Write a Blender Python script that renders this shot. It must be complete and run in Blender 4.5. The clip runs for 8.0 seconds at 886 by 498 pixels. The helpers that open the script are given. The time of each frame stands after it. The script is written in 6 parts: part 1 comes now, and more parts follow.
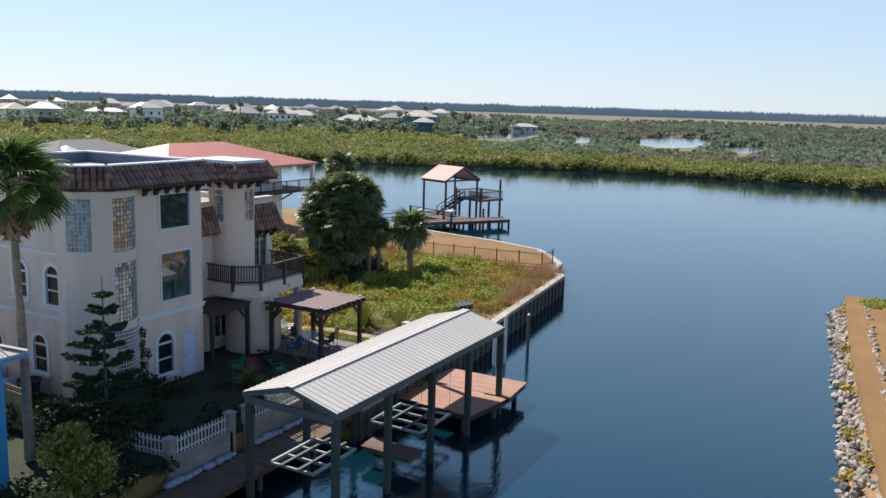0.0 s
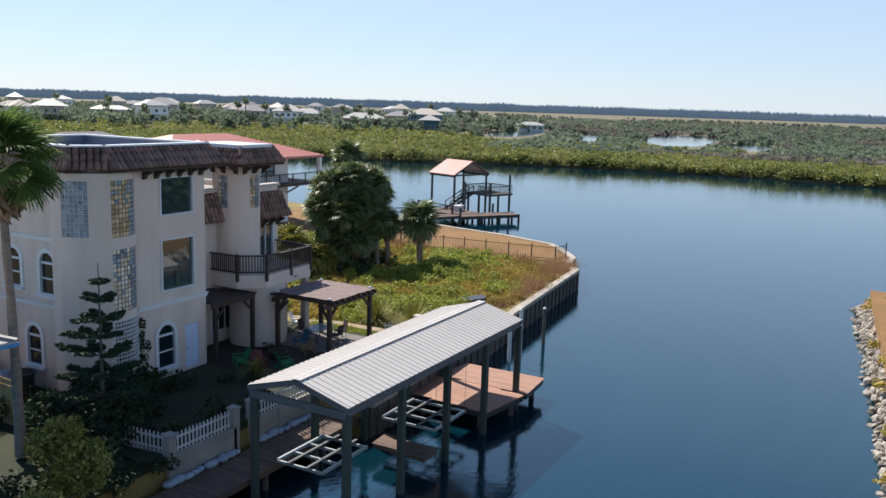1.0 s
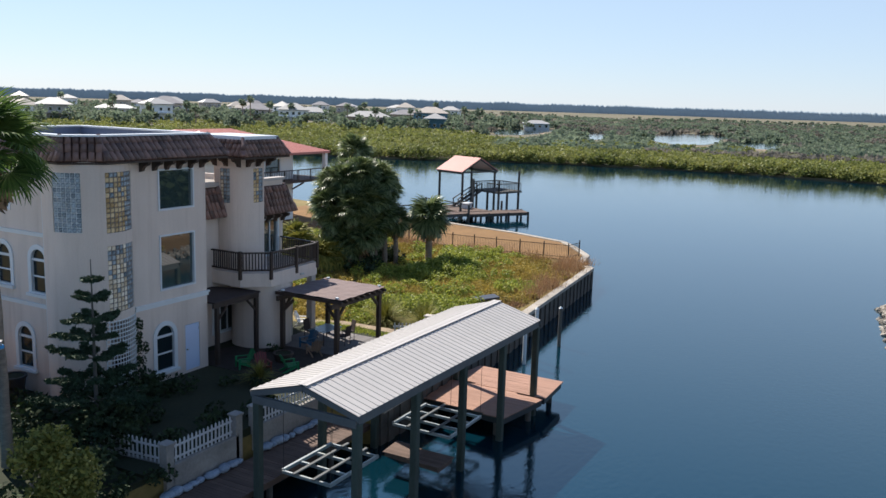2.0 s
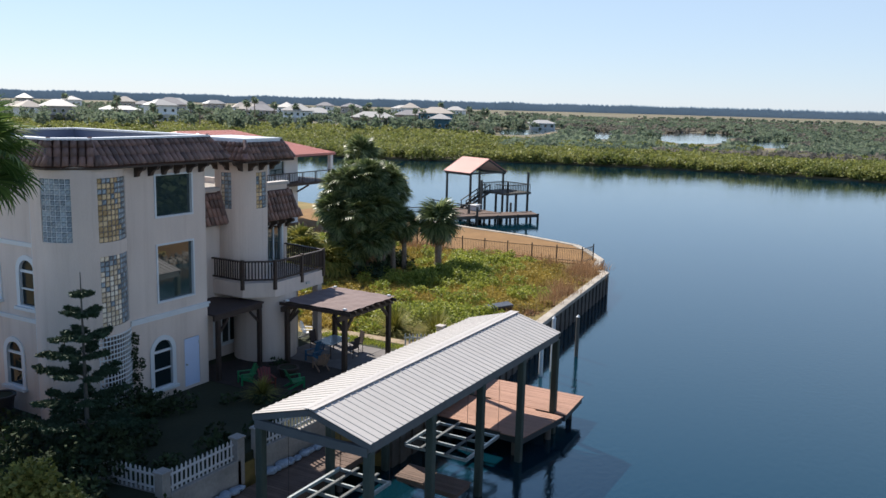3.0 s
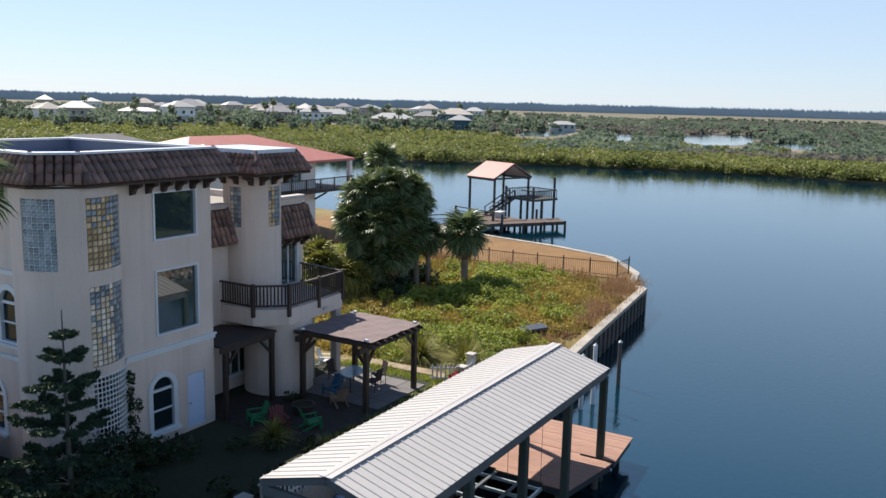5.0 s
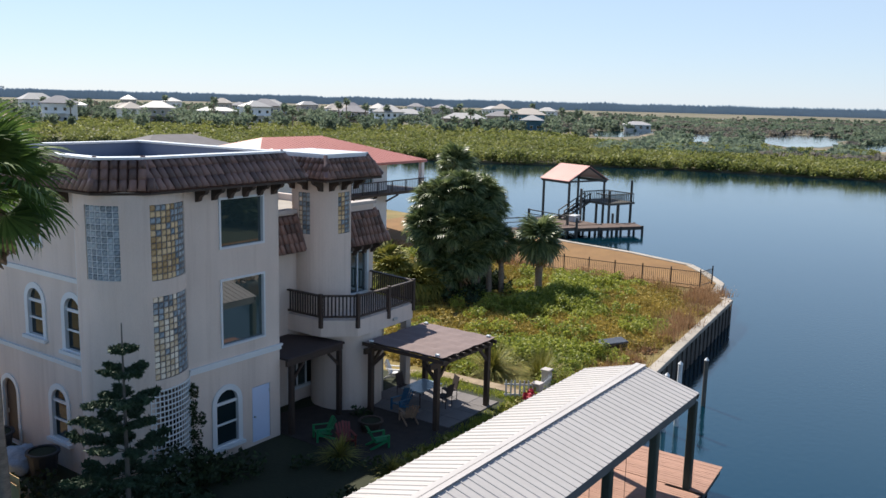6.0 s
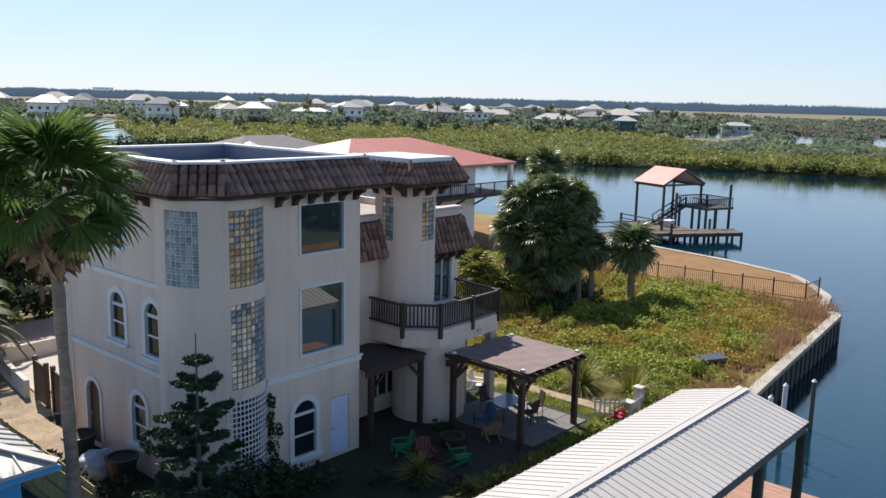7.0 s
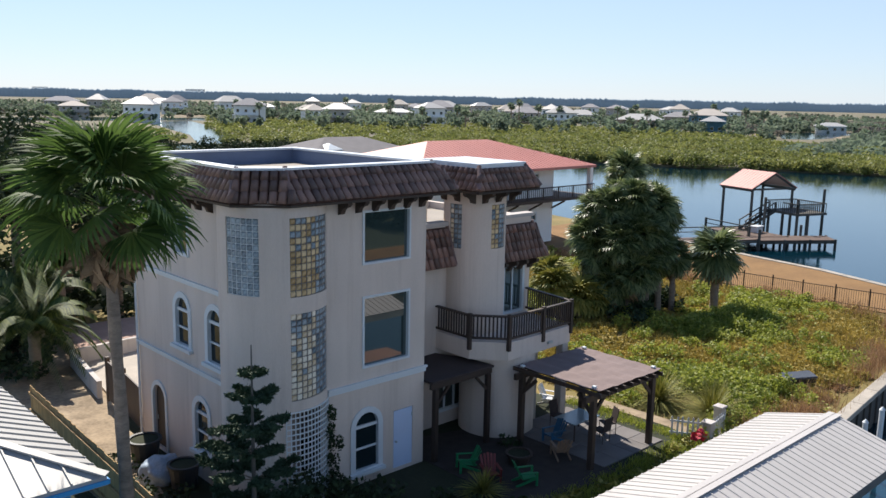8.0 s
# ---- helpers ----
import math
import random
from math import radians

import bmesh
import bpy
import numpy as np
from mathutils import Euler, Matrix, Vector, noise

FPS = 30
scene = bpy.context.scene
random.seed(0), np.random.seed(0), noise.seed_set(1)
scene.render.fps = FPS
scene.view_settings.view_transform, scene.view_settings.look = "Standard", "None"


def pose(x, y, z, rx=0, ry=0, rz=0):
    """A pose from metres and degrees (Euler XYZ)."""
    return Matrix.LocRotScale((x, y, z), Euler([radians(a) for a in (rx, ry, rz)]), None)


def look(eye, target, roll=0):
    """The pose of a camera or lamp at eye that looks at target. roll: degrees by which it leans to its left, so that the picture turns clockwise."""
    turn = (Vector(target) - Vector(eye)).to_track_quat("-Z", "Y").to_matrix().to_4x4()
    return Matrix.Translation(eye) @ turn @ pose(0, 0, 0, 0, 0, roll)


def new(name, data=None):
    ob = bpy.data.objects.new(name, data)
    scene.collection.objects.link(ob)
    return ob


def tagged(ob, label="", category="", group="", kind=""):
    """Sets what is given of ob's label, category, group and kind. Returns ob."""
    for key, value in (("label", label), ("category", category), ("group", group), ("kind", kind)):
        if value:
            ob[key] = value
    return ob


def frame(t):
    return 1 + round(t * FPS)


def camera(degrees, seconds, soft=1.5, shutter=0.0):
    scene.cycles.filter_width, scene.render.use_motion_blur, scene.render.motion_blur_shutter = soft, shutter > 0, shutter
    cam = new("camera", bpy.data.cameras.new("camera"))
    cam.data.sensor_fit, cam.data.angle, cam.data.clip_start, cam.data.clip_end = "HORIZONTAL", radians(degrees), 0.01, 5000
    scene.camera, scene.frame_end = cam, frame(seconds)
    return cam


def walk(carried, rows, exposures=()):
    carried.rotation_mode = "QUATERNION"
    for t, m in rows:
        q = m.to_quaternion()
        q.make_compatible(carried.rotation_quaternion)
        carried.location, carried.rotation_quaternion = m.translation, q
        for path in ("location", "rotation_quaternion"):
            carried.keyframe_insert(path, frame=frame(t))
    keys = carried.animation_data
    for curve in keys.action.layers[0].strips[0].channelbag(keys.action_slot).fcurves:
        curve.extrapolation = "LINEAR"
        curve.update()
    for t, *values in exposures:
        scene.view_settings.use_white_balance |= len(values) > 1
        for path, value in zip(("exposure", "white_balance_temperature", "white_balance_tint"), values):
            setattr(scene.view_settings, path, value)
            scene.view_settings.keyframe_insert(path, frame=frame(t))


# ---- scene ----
cam = camera(55.1, 8.0)
PATH = [
    (0, (-23.55, -29.222, 13.56), (-21.814, -28.288, 13.222), 1.7),
    (0.5, (-22.842, -28.56, 13.136), (-21.109, -27.621, 12.797), 1.9),
    (1, (-22.121, -27.94, 12.683), (-20.39, -26.996, 12.344), 1.8),
    (1.5, (-21.385, -27.321, 12.305), (-19.658, -26.373, 11.965), 1.8),
    (3, (-18.898, -25.275, 12.17), (-17.178, -24.312, 11.829), 1.5),
    (3.5, (-18.109, -24.663, 12.196), (-16.392, -23.695, 11.855), 1.4),
    (4, (-17.316, -24.059, 12.253), (-15.602, -23.087, 11.912), 1.4),
    (5.5, (-15.017, -22.214, 12.444), (-13.35, -21.162, 12.102), 1.4),
    (6, (-14.342, -21.675, 12.481), (-12.733, -20.538, 12.136), 1.4),
    (6.5, (-13.721, -21.236, 12.496), (-12.175, -20.015, 12.149), 1.3),
    (7, (-13.164, -20.885, 12.548), (-11.685, -19.585, 12.199), 1.3),
    (7.5, (-12.625, -20.64, 12.617), (-11.212, -19.268, 12.266), 1.2),
    (8, (-12.092, -20.455, 12.659), (-10.745, -19.019, 12.307), 1.1),
]
walk(cam, [(t, look(eye, target, roll)) for t, eye, target, roll in PATH], exposures=[(0, 0.9, 6150, 10), (8, 0.9, 6150, 10)])

# ---- world, sun ----
SUN_EL, SUN_AZ = 48.0, 70.0          # azimuth counted from +x towards +y
world = bpy.data.worlds.new("world")
scene.world = world
world.use_nodes = True
wn = world.node_tree
sky = wn.nodes.new("ShaderNodeTexSky")
sky.sky_type, sky.sun_disc = "NISHITA", False
sky.sun_elevation, sky.sun_rotation = radians(SUN_EL), radians(90 - SUN_AZ)
sky.air_density, sky.dust_density, sky.ozone_density = 1.0, 0.05, 3.0
wn.nodes["Background"].inputs["Strength"].default_value = 0.068
haze = wn.nodes.new("ShaderNodeMix")
haze.data_type = "RGBA"
wc, wz = wn.nodes.new("ShaderNodeTexCoord"), wn.nodes.new("ShaderNodeSeparateXYZ")
wr = wn.nodes.new("ShaderNodeMapRange")                      # the haze lies low and thins out upwards
wr.interpolation_type = "SMOOTHSTEP"
wr.inputs["From Min"].default_value, wr.inputs["From Max"].default_value = 0.18, 0.6
wr.inputs["To Min"].default_value, wr.inputs["To Max"].default_value = 0.62, 0.0
wn.links.new(wc.outputs["Generated"], wz.inputs[0])
wn.links.new(wz.outputs["Z"], wr.inputs["Value"])
wn.links.new(wr.outputs[0], haze.inputs[0])
haze.inputs[7].default_value = (5.0, 5.95, 7.4, 1)          # thin even winter haze
wn.links.new(sky.outputs[0], haze.inputs[6])
wn.links.new(haze.outputs[2], wn.nodes["Background"].inputs["Color"])
sd = bpy.data.lights.new("sun", "SUN")
sd.energy, sd.angle, sd.color = 4.1, radians(0.6), (1.0, 0.90, 0.76)
sun_dir = Vector((math.cos(radians(SUN_AZ)) * math.cos(radians(SUN_EL)), math.sin(radians(SUN_AZ)) * math.cos(radians(SUN_EL)), math.sin(radians(SUN_EL))))
new("sun", sd).matrix_world = look(sun_dir * 100, (0, 0, 0))

# ---- materials ----
def mat(name, col, rough=0.7, metal=0.0, var=0.25, scale=1.5, fine=25.0, bump=0.2, col2=None, rnd=0.0, island=0.0, spec=0.5, stretch=None, trans=0.0):
    m = bpy.data.materials.new(name)
    m.use_nodes = True
    nt = m.node_tree
    b = nt.nodes["Principled BSDF"]
    b.inputs["Roughness"].default_value, b.inputs["Metallic"].default_value = rough, metal
    b.inputs["Specular IOR Level"].default_value = spec
    tc = nt.nodes.new("ShaderNodeTexCoord")
    mp = nt.nodes.new("ShaderNodeMapping")
    nt.links.new(tc.outputs["Object"], mp.inputs["Vector"])
    if stretch:
        mp.inputs["Scale"].default_value = stretch
    n1, n2 = nt.nodes.new("ShaderNodeTexNoise"), nt.nodes.new("ShaderNodeTexNoise")
    n1.inputs["Scale"].default_value, n2.inputs["Scale"].default_value = scale, fine
    n1.inputs["Detail"].default_value, n2.inputs["Detail"].default_value = 4, 3
    for n in (n1, n2):
        nt.links.new(mp.outputs[0], n.inputs["Vector"])
    add = nt.nodes.new("ShaderNodeMath")
    add.operation = "MULTIPLY_ADD"
    add.inputs[1].default_value = 0.65
    nt.links.new(n1.outputs["Fac"], add.inputs[0])
    mul = nt.nodes.new("ShaderNodeMath")
    mul.operation = "MULTIPLY"
    mul.inputs[1].default_value = 0.35
    nt.links.new(n2.outputs["Fac"], mul.inputs[0])
    nt.links.new(mul.outputs[0], add.inputs[2])
    last = add.outputs[0]
    for amount, kind, sock in ((rnd, "ShaderNodeObjectInfo", "Random"), (island, "ShaderNodeNewGeometry", "Random Per Island")):
        if amount:
            o = nt.nodes.new(kind)
            ma = nt.nodes.new("ShaderNodeMath")
            ma.operation = "MULTIPLY_ADD"
            ma.inputs[1].default_value = amount
            nt.links.new(o.outputs[sock], ma.inputs[0])
            sub = nt.nodes.new("ShaderNodeMath")
            sub.operation = "SUBTRACT"
            sub.inputs[1].default_value = amount / 2
            nt.links.new(last, sub.inputs[0])
            nt.links.new(sub.outputs[0], ma.inputs[2])
            last = ma.outputs[0]
    ramp = nt.nodes.new("ShaderNodeValToRGB")
    ramp.color_ramp.elements[0].position, ramp.color_ramp.elements[1].position = 0.3, 0.7
    c2 = col2 or tuple(min(1, c * (1 + var)) for c in col)
    c1 = col if col2 else tuple(c * (1 - var) for c in col)
    ramp.color_ramp.elements[0].color, ramp.color_ramp.elements[1].color = (*c1, 1), (*c2, 1)
    nt.links.new(last, ramp.inputs[0])
    nt.links.new(ramp.outputs[0], b.inputs["Base Color"])
    if bump:
        bp = nt.nodes.new("ShaderNodeBump")
        bp.inputs["Strength"].default_value, bp.inputs["Distance"].default_value = bump, 0.02
        nt.links.new(n2.outputs["Fac"], bp.inputs["Height"])
        nt.links.new(bp.outputs[0], b.inputs["Normal"])
    if trans:
        t = nt.nodes.new("ShaderNodeBsdfTranslucent")
        nt.links.new(ramp.outputs[0], t.inputs["Color"])
        mx = nt.nodes.new("ShaderNodeMixShader")
        mx.inputs[0].default_value = trans
        out = nt.nodes["Material Output"]
        nt.links.new(b.outputs[0], mx.inputs[1])
        nt.links.new(t.outputs[0], mx.inputs[2])
        nt.links.new(mx.outputs[0], out.inputs["Surface"])
    return m


STUCCO = mat("stucco", (0.67, 0.575, 0.50), 0.9, var=0.10, scale=1.1, fine=40, bump=0.25, stretch=(1, 1, 0.3))
# mottled dark copy of the white stucco, with the house shadow in its colour
GARDENWALL = mat("shade_darkened_garden_wall", (0.22, 0.21, 0.19), 0.95, col2=(0.40, 0.37, 0.34), scale=0.9, fine=12)
STUCCO_W = mat("white_stucco", (0.50, 0.46, 0.43), 0.9, var=0.08, scale=0.8, fine=40)
TRIM = mat("white_trim", (0.66, 0.70, 0.72), 0.5, var=0.05)
TILE = mat("clay_tile", (0.085, 0.052, 0.046), 0.42, col2=(0.235, 0.14, 0.115), scale=3, fine=30, rnd=0.5, bump=0.3)
UNDERLAY = mat("roof_underlay", (0.10, 0.055, 0.045), 0.9)
ROOFDECK = mat("roof_membrane", (0.30, 0.265, 0.225), 0.85, var=0.18, scale=0.6)
COPING = mat("metal_coping", (0.66, 0.69, 0.73), 0.35, metal=0.2, var=0.05)
PARAPET = mat("parapet_blue", (0.13, 0.17, 0.27), 0.6, var=0.15, scale=1)
DARKWOOD = mat("dark_stained_wood", (0.032, 0.021, 0.016), 0.6, col2=(0.065, 0.043, 0.032), scale=2, fine=20, rnd=0.3, stretch=(1, 1, 0.3))
PERGCLOTH = mat("taupe_shade_cloth", (0.20, 0.15, 0.142), 0.9, var=0.12, scale=2, fine=60)
SHADE = mat("shade_cloth", (0.05, 0.036, 0.034), 0.9, var=0.12, scale=2, fine=60)
GREENPOST = mat("weathered_green_post", (0.03, 0.045, 0.036), 0.75, col2=(0.07, 0.09, 0.075), scale=2, fine=18, rnd=0.3, stretch=(1, 1, 0.3))
GREYBEAM = mat("grey_beam", (0.11, 0.12, 0.125), 0.7, var=0.2, scale=2)
METALROOF = mat("grey_metal_roof", (0.47, 0.445, 0.425), 0.55, metal=0.0, var=0.07, scale=0.6, fine=8, bump=0.05, rnd=0.12)
WHITEROOF = mat("white_metal_roof", (0.40, 0.39, 0.375), 0.5, metal=0.1, var=0.06, scale=0.6, fine=8, bump=0.05, rnd=0.1)
REDROOF = mat("red_metal_roof", (0.50, 0.20, 0.165), 0.55, metal=0.0, var=0.08, scale=0.3, fine=6, bump=0.05)
GREYSHINGLE = mat("grey_shingle", (0.16, 0.15, 0.155), 0.9, var=0.15, scale=1)
BROWNDECK = mat("composite_deck", (0.36, 0.205, 0.145), 0.75, var=0.14, scale=1, rnd=0.25, bump=0.15)
GREYDECK = mat("weathered_deck", (0.13, 0.085, 0.065), 0.8, var=0.25, scale=2, rnd=0.35)
ALU = mat("galvanised_metal", (0.46, 0.50, 0.50), 0.4, metal=0.6, var=0.1, scale=3)
CONCRETE = mat("concrete", (0.38, 0.34, 0.29), 0.9, var=0.2, scale=1.2, fine=15, rnd=0.2)
SEAFACE = mat("seawall_panel", (0.09, 0.08, 0.07), 0.9, var=0.35, scale=2)
WHITEP = mat("white_picket_paint", (0.58, 0.59, 0.60), 0.6, var=0.08, rnd=0.15)
# near-black ground: the colour itself carries much of the yard's shade
YARD = mat("shade_darkened_yard", (0.014, 0.022, 0.008), 0.95, col2=(0.036, 0.038, 0.016), scale=0.5, fine=9, bump=0.6)
# slab and brick colours lowered to hold the patio's shade
PAVER = mat("patio_paver", (0.17, 0.155, 0.15), 0.9, var=0.15, scale=1.2, rnd=0.3)
BRICKPAVE = mat("shade_darkened_brick", (0.042, 0.032, 0.027), 0.9, var=0.3, scale=3, fine=30)
SAND = mat("sand_path", (0.13, 0.095, 0.06), 0.95, col2=(0.40, 0.31, 0.205), scale=1.1, fine=7, bump=0.5)
BROWNLAWN = mat("dormant_lawn", (0.17, 0.09, 0.03), 0.95, col2=(0.26, 0.145, 0.05), scale=0.4, fine=6, bump=0.5)
LOT = mat("weedy_ground", (0.13, 0.11, 0.03), 0.95, col2=(0.28, 0.20, 0.07), scale=0.35, fine=4, bump=0.6)
TARP = mat("pale_tarp", (0.30, 0.37, 0.46), 0.5, var=0.25, scale=5, fine=20, bump=0.6)
DARKPLASTIC = mat("dark_plastic", (0.03, 0.035, 0.04), 0.5, var=0.2)
BLUEPAINT = mat("blue_painted_wall", (0.05, 0.30, 0.62), 0.6, var=0.06)
YELLOWWOOD = mat("cedar_fence", (0.42, 0.27, 0.12), 0.85, var=0.2, scale=2, rnd=0.35)
BARK = mat("palm_bark", (0.25, 0.195, 0.15), 0.95, var=0.35, scale=3, fine=14, bump=0.8, stretch=(1, 1, 3))
THATCH = mat("dead_frond", (0.30, 0.20, 0.12), 0.95, var=0.35, scale=3, island=0.5)
FAN = mat("fan_palm_leaf", (0.045, 0.085, 0.02), 0.6, col2=(0.115, 0.18, 0.042), scale=1, fine=5, island=0.5, bump=0.05, trans=0.42, spec=0.22)
CABBAGE = mat("cabbage_palm_leaf", (0.065, 0.10, 0.035), 0.42, col2=(0.24, 0.28, 0.12), scale=1, fine=5, island=0.6, bump=0.05, trans=0.34)
FEATHER = mat("feather_palm_leaf", (0.035, 0.065, 0.011), 0.6, col2=(0.135, 0.165, 0.035), scale=1, fine=5, island=0.6, bump=0.05, trans=0.2)
PINE = mat("norfolk_pine_needle", (0.014, 0.04, 0.014), 0.7, col2=(0.036, 0.07, 0.03), scale=2, fine=9, island=0.5, bump=0.05)
HEDGE = mat("dark_shrub_leaf", (0.014, 0.028, 0.009), 0.85, col2=(0.04, 0.065, 0.02), scale=1, fine=5, island=0.5, bump=0.0, trans=0.1)
BUSH = mat("yellow_green_bush_leaf", (0.12, 0.135, 0.02), 0.7, col2=(0.31, 0.28, 0.06), scale=1, fine=5, island=0.6, bump=0.0, trans=0.2)
COVER_G = mat("ground_cover_green", (0.165, 0.215, 0.028), 0.55, col2=(0.41, 0.43, 0.08), scale=0.3, fine=4, island=0.5, bump=0.0, trans=0.45)
COVER_Y = mat("ground_cover_yellow", (0.24, 0.20, 0.04), 0.7, col2=(0.50, 0.37, 0.085), scale=0.3, fine=4, island=0.5, bump=0.0, trans=0.3)
COVER_B = mat("dry_brush", (0.25, 0.145, 0.075), 0.85, col2=(0.46, 0.29, 0.15), scale=0.3, fine=4, island=0.5, bump=0.0, trans=0.3)
MANGROVE = mat("mangrove_leaf", (0.125, 0.155, 0.036), 0.6, col2=(0.30, 0.305, 0.09), scale=0.07, fine=0.3, island=0.25, bump=0.0, trans=0.45)
# greyed, lightened leaf colour that holds some of the distance haze
FARTREE = mat("far_tree_leaf", (0.10, 0.145, 0.095), 0.8, col2=(0.22, 0.26, 0.18), scale=0.02, fine=0.2, island=0.2, bump=0.0, trans=0.55)
FARBRUSH = mat("far_bare_brush", (0.135, 0.13, 0.11), 0.9, col2=(0.25, 0.225, 0.19), scale=0.03, fine=0.3, island=0.2, bump=0.0, trans=0.5)
MARSH = mat("marsh_ground", (0.10, 0.10, 0.055), 0.95, col2=(0.19, 0.155, 0.10), scale=0.012, fine=0.09, bump=0.0)
ROCK = mat("riprap_rock", (0.12, 0.105, 0.09), 0.9, col2=(0.38, 0.34, 0.29), scale=2, fine=9, rnd=0.7, island=0.5, bump=0.5)
IRON = mat("dark_iron", (0.05, 0.035, 0.028), 0.6, var=0.2)
PILE = mat("weathered_pile", (0.085, 0.08, 0.07), 0.85, var=0.35, scale=2, rnd=0.4)
# chair colours lowered to stand in for deeper shade on the patio
GREENCHAIR = mat("green_plastic", (0.022, 0.22, 0.085), 0.45, var=0.08)
BLUECHAIR = mat("blue_plastic", (0.025, 0.11, 0.21), 0.45, var=0.08)
REDCHAIR = mat("red_plastic", (0.16, 0.02, 0.018), 0.45, var=0.08)
CURTAIN = mat("gold_curtain", (0.55, 0.36, 0.13), 0.8, var=0.2, scale=3)
INTERIOR = mat("interior_plaster", (0.30, 0.26, 0.22), 0.9, var=0.1)
DOORBLUE = mat("white_blue_door_paint", (0.55, 0.66, 0.86), 0.45, var=0.03)
FARWHITE = mat("far_white_siding", (0.82, 0.82, 0.80), 0.8, var=0.1, scale=0.2)
FARTAN = mat("far_tan_siding", (0.46, 0.41, 0.36), 0.8, var=0.1, scale=0.2)
FARROOF = mat("far_grey_roof", (0.27, 0.26, 0.27), 0.85, var=0.15, scale=0.3)
FARTEAL = mat("far_teal_siding", (0.07, 0.17, 0.23), 0.8, var=0.1, scale=0.2)


def streaked(m, strength):
    """Faint rain streaks running down a wall, mixed into its paint."""
    nt = m.node_tree
    b = nt.nodes["Principled BSDF"]
    old = b.inputs["Base Color"].links[0].from_socket
    tc, mp, n = nt.nodes.new("ShaderNodeTexCoord"), nt.nodes.new("ShaderNodeMapping"), nt.nodes.new("ShaderNodeTexNoise")
    mp.inputs["Scale"].default_value = (2.6, 2.6, 0.16)
    n.inputs["Scale"].default_value, n.inputs["Detail"].default_value, n.inputs["Roughness"].default_value = 1.0, 6, 0.65
    r = nt.nodes.new("ShaderNodeMapRange")
    r.inputs["From Min"].default_value, r.inputs["From Max"].default_value = 0.52, 0.74
    r.inputs["To Max"].default_value = strength
    mx = nt.nodes.new("ShaderNodeMix")
    mx.data_type, mx.blend_type = "RGBA", "MULTIPLY"
    mx.inputs[7].default_value = (0.55, 0.50, 0.45, 1)
    nt.links.new(tc.outputs["Object"], mp.inputs[0])
    nt.links.new(mp.outputs[0], n.inputs["Vector"])
    nt.links.new(n.outputs["Fac"], r.inputs["Value"])
    nt.links.new(r.outputs[0], mx.inputs[0])
    nt.links.new(old, mx.inputs[6])
    nt.links.new(mx.outputs[2], b.inputs["Base Color"])


streaked(STUCCO, 0.3)
streaked(STUCCO_W, 0.7)


def glass(name, col, rough, trans, spec=0.5):
    m = bpy.data.materials.new(name)
    m.use_nodes = True
    b = m.node_tree.nodes["Principled BSDF"]
    b.inputs["Base Color"].default_value = (*col, 1)
    b.inputs["Roughness"].default_value, b.inputs["Transmission Weight"].default_value = rough, trans
    b.inputs["Specular IOR Level"].default_value = spec
    return m


PANE = glass("window_glass", (0.03, 0.05, 0.05), 0.02, 0.0, 1.0)
DIMPANE = glass("small_window_glass", (0.012, 0.022, 0.026), 0.03, 0.0, 0.3)
PANE.node_tree.nodes["Principled BSDF"].inputs["IOR"].default_value = 1.65
BLOCK = mat("glass_block", (0.11, 0.16, 0.20), 0.06, col2=(0.46, 0.55, 0.61), scale=5, fine=16, rnd=0.35, bump=1.0)
DARKJOINT = mat("dark_block_joint", (0.22, 0.19, 0.165), 0.8)
# golden light in the clear blocks, painted as amber and pearl base colour
AMBERGLOW = mat("amber_glow_glass_block", (0.40, 0.27, 0.12), 0.08, col2=(0.76, 0.58, 0.33), scale=5, fine=16, rnd=0.5, bump=1.0)
PEARLGLOW = mat("pearl_glow_glass_block", (0.60, 0.46, 0.28), 0.08, col2=(0.95, 0.87, 0.72), scale=5, fine=16, rnd=0.4, bump=1.0)
BLOCK.node_tree.nodes["Principled BSDF"].inputs["Transmission Weight"].default_value = 0.2


def water_material(name, col, sc):
    m = bpy.data.materials.new(name)
    m.use_nodes = True
    nt = m.node_tree
    b = nt.nodes["Principled BSDF"]
    b.inputs["Base Color"].default_value = (*col, 1)
    b.inputs["Roughness"].default_value, b.inputs["IOR"].default_value = 0.05, 1.8
    b.inputs["Specular IOR Level"].default_value = 0.7
    b.inputs["Specular Tint"].default_value = (0.55, 0.92, 1.0, 1)
    tc = nt.nodes.new("ShaderNodeTexCoord")
    mp = nt.nodes.new("ShaderNodeMapping")
    mp.inputs["Scale"].default_value = (1.0, 1.6, 1.0)
    nt.links.new(tc.outputs["Object"], mp.inputs[0])
    n = nt.nodes.new("ShaderNodeTexNoise")
    n.inputs["Scale"].default_value, n.inputs["Detail"].default_value, n.inputs["Roughness"].default_value = sc, 4, 0.6
    nt.links.new(mp.outputs[0], n.inputs["Vector"])
    n2 = nt.nodes.new("ShaderNodeTexNoise")
    n2.inputs["Scale"].default_value, n2.inputs["Detail"].default_value = 0.03, 2
    nt.links.new(mp.outputs[0], n2.inputs["Vector"])
    mu = nt.nodes.new("ShaderNodeMath")
    mu.operation = "MULTIPLY"
    nt.links.new(n.outputs["Fac"], mu.inputs[0])
    nt.links.new(n2.outputs["Fac"], mu.inputs[1])
    bp = nt.nodes.new("ShaderNodeBump")
    bp.inputs["Strength"].default_value, bp.inputs["Distance"].default_value = 0.12, 0.12
    nt.links.new(mu.outputs[0], bp.inputs["Height"])
    nt.links.new(bp.outputs[0], b.inputs["Normal"])
    return m


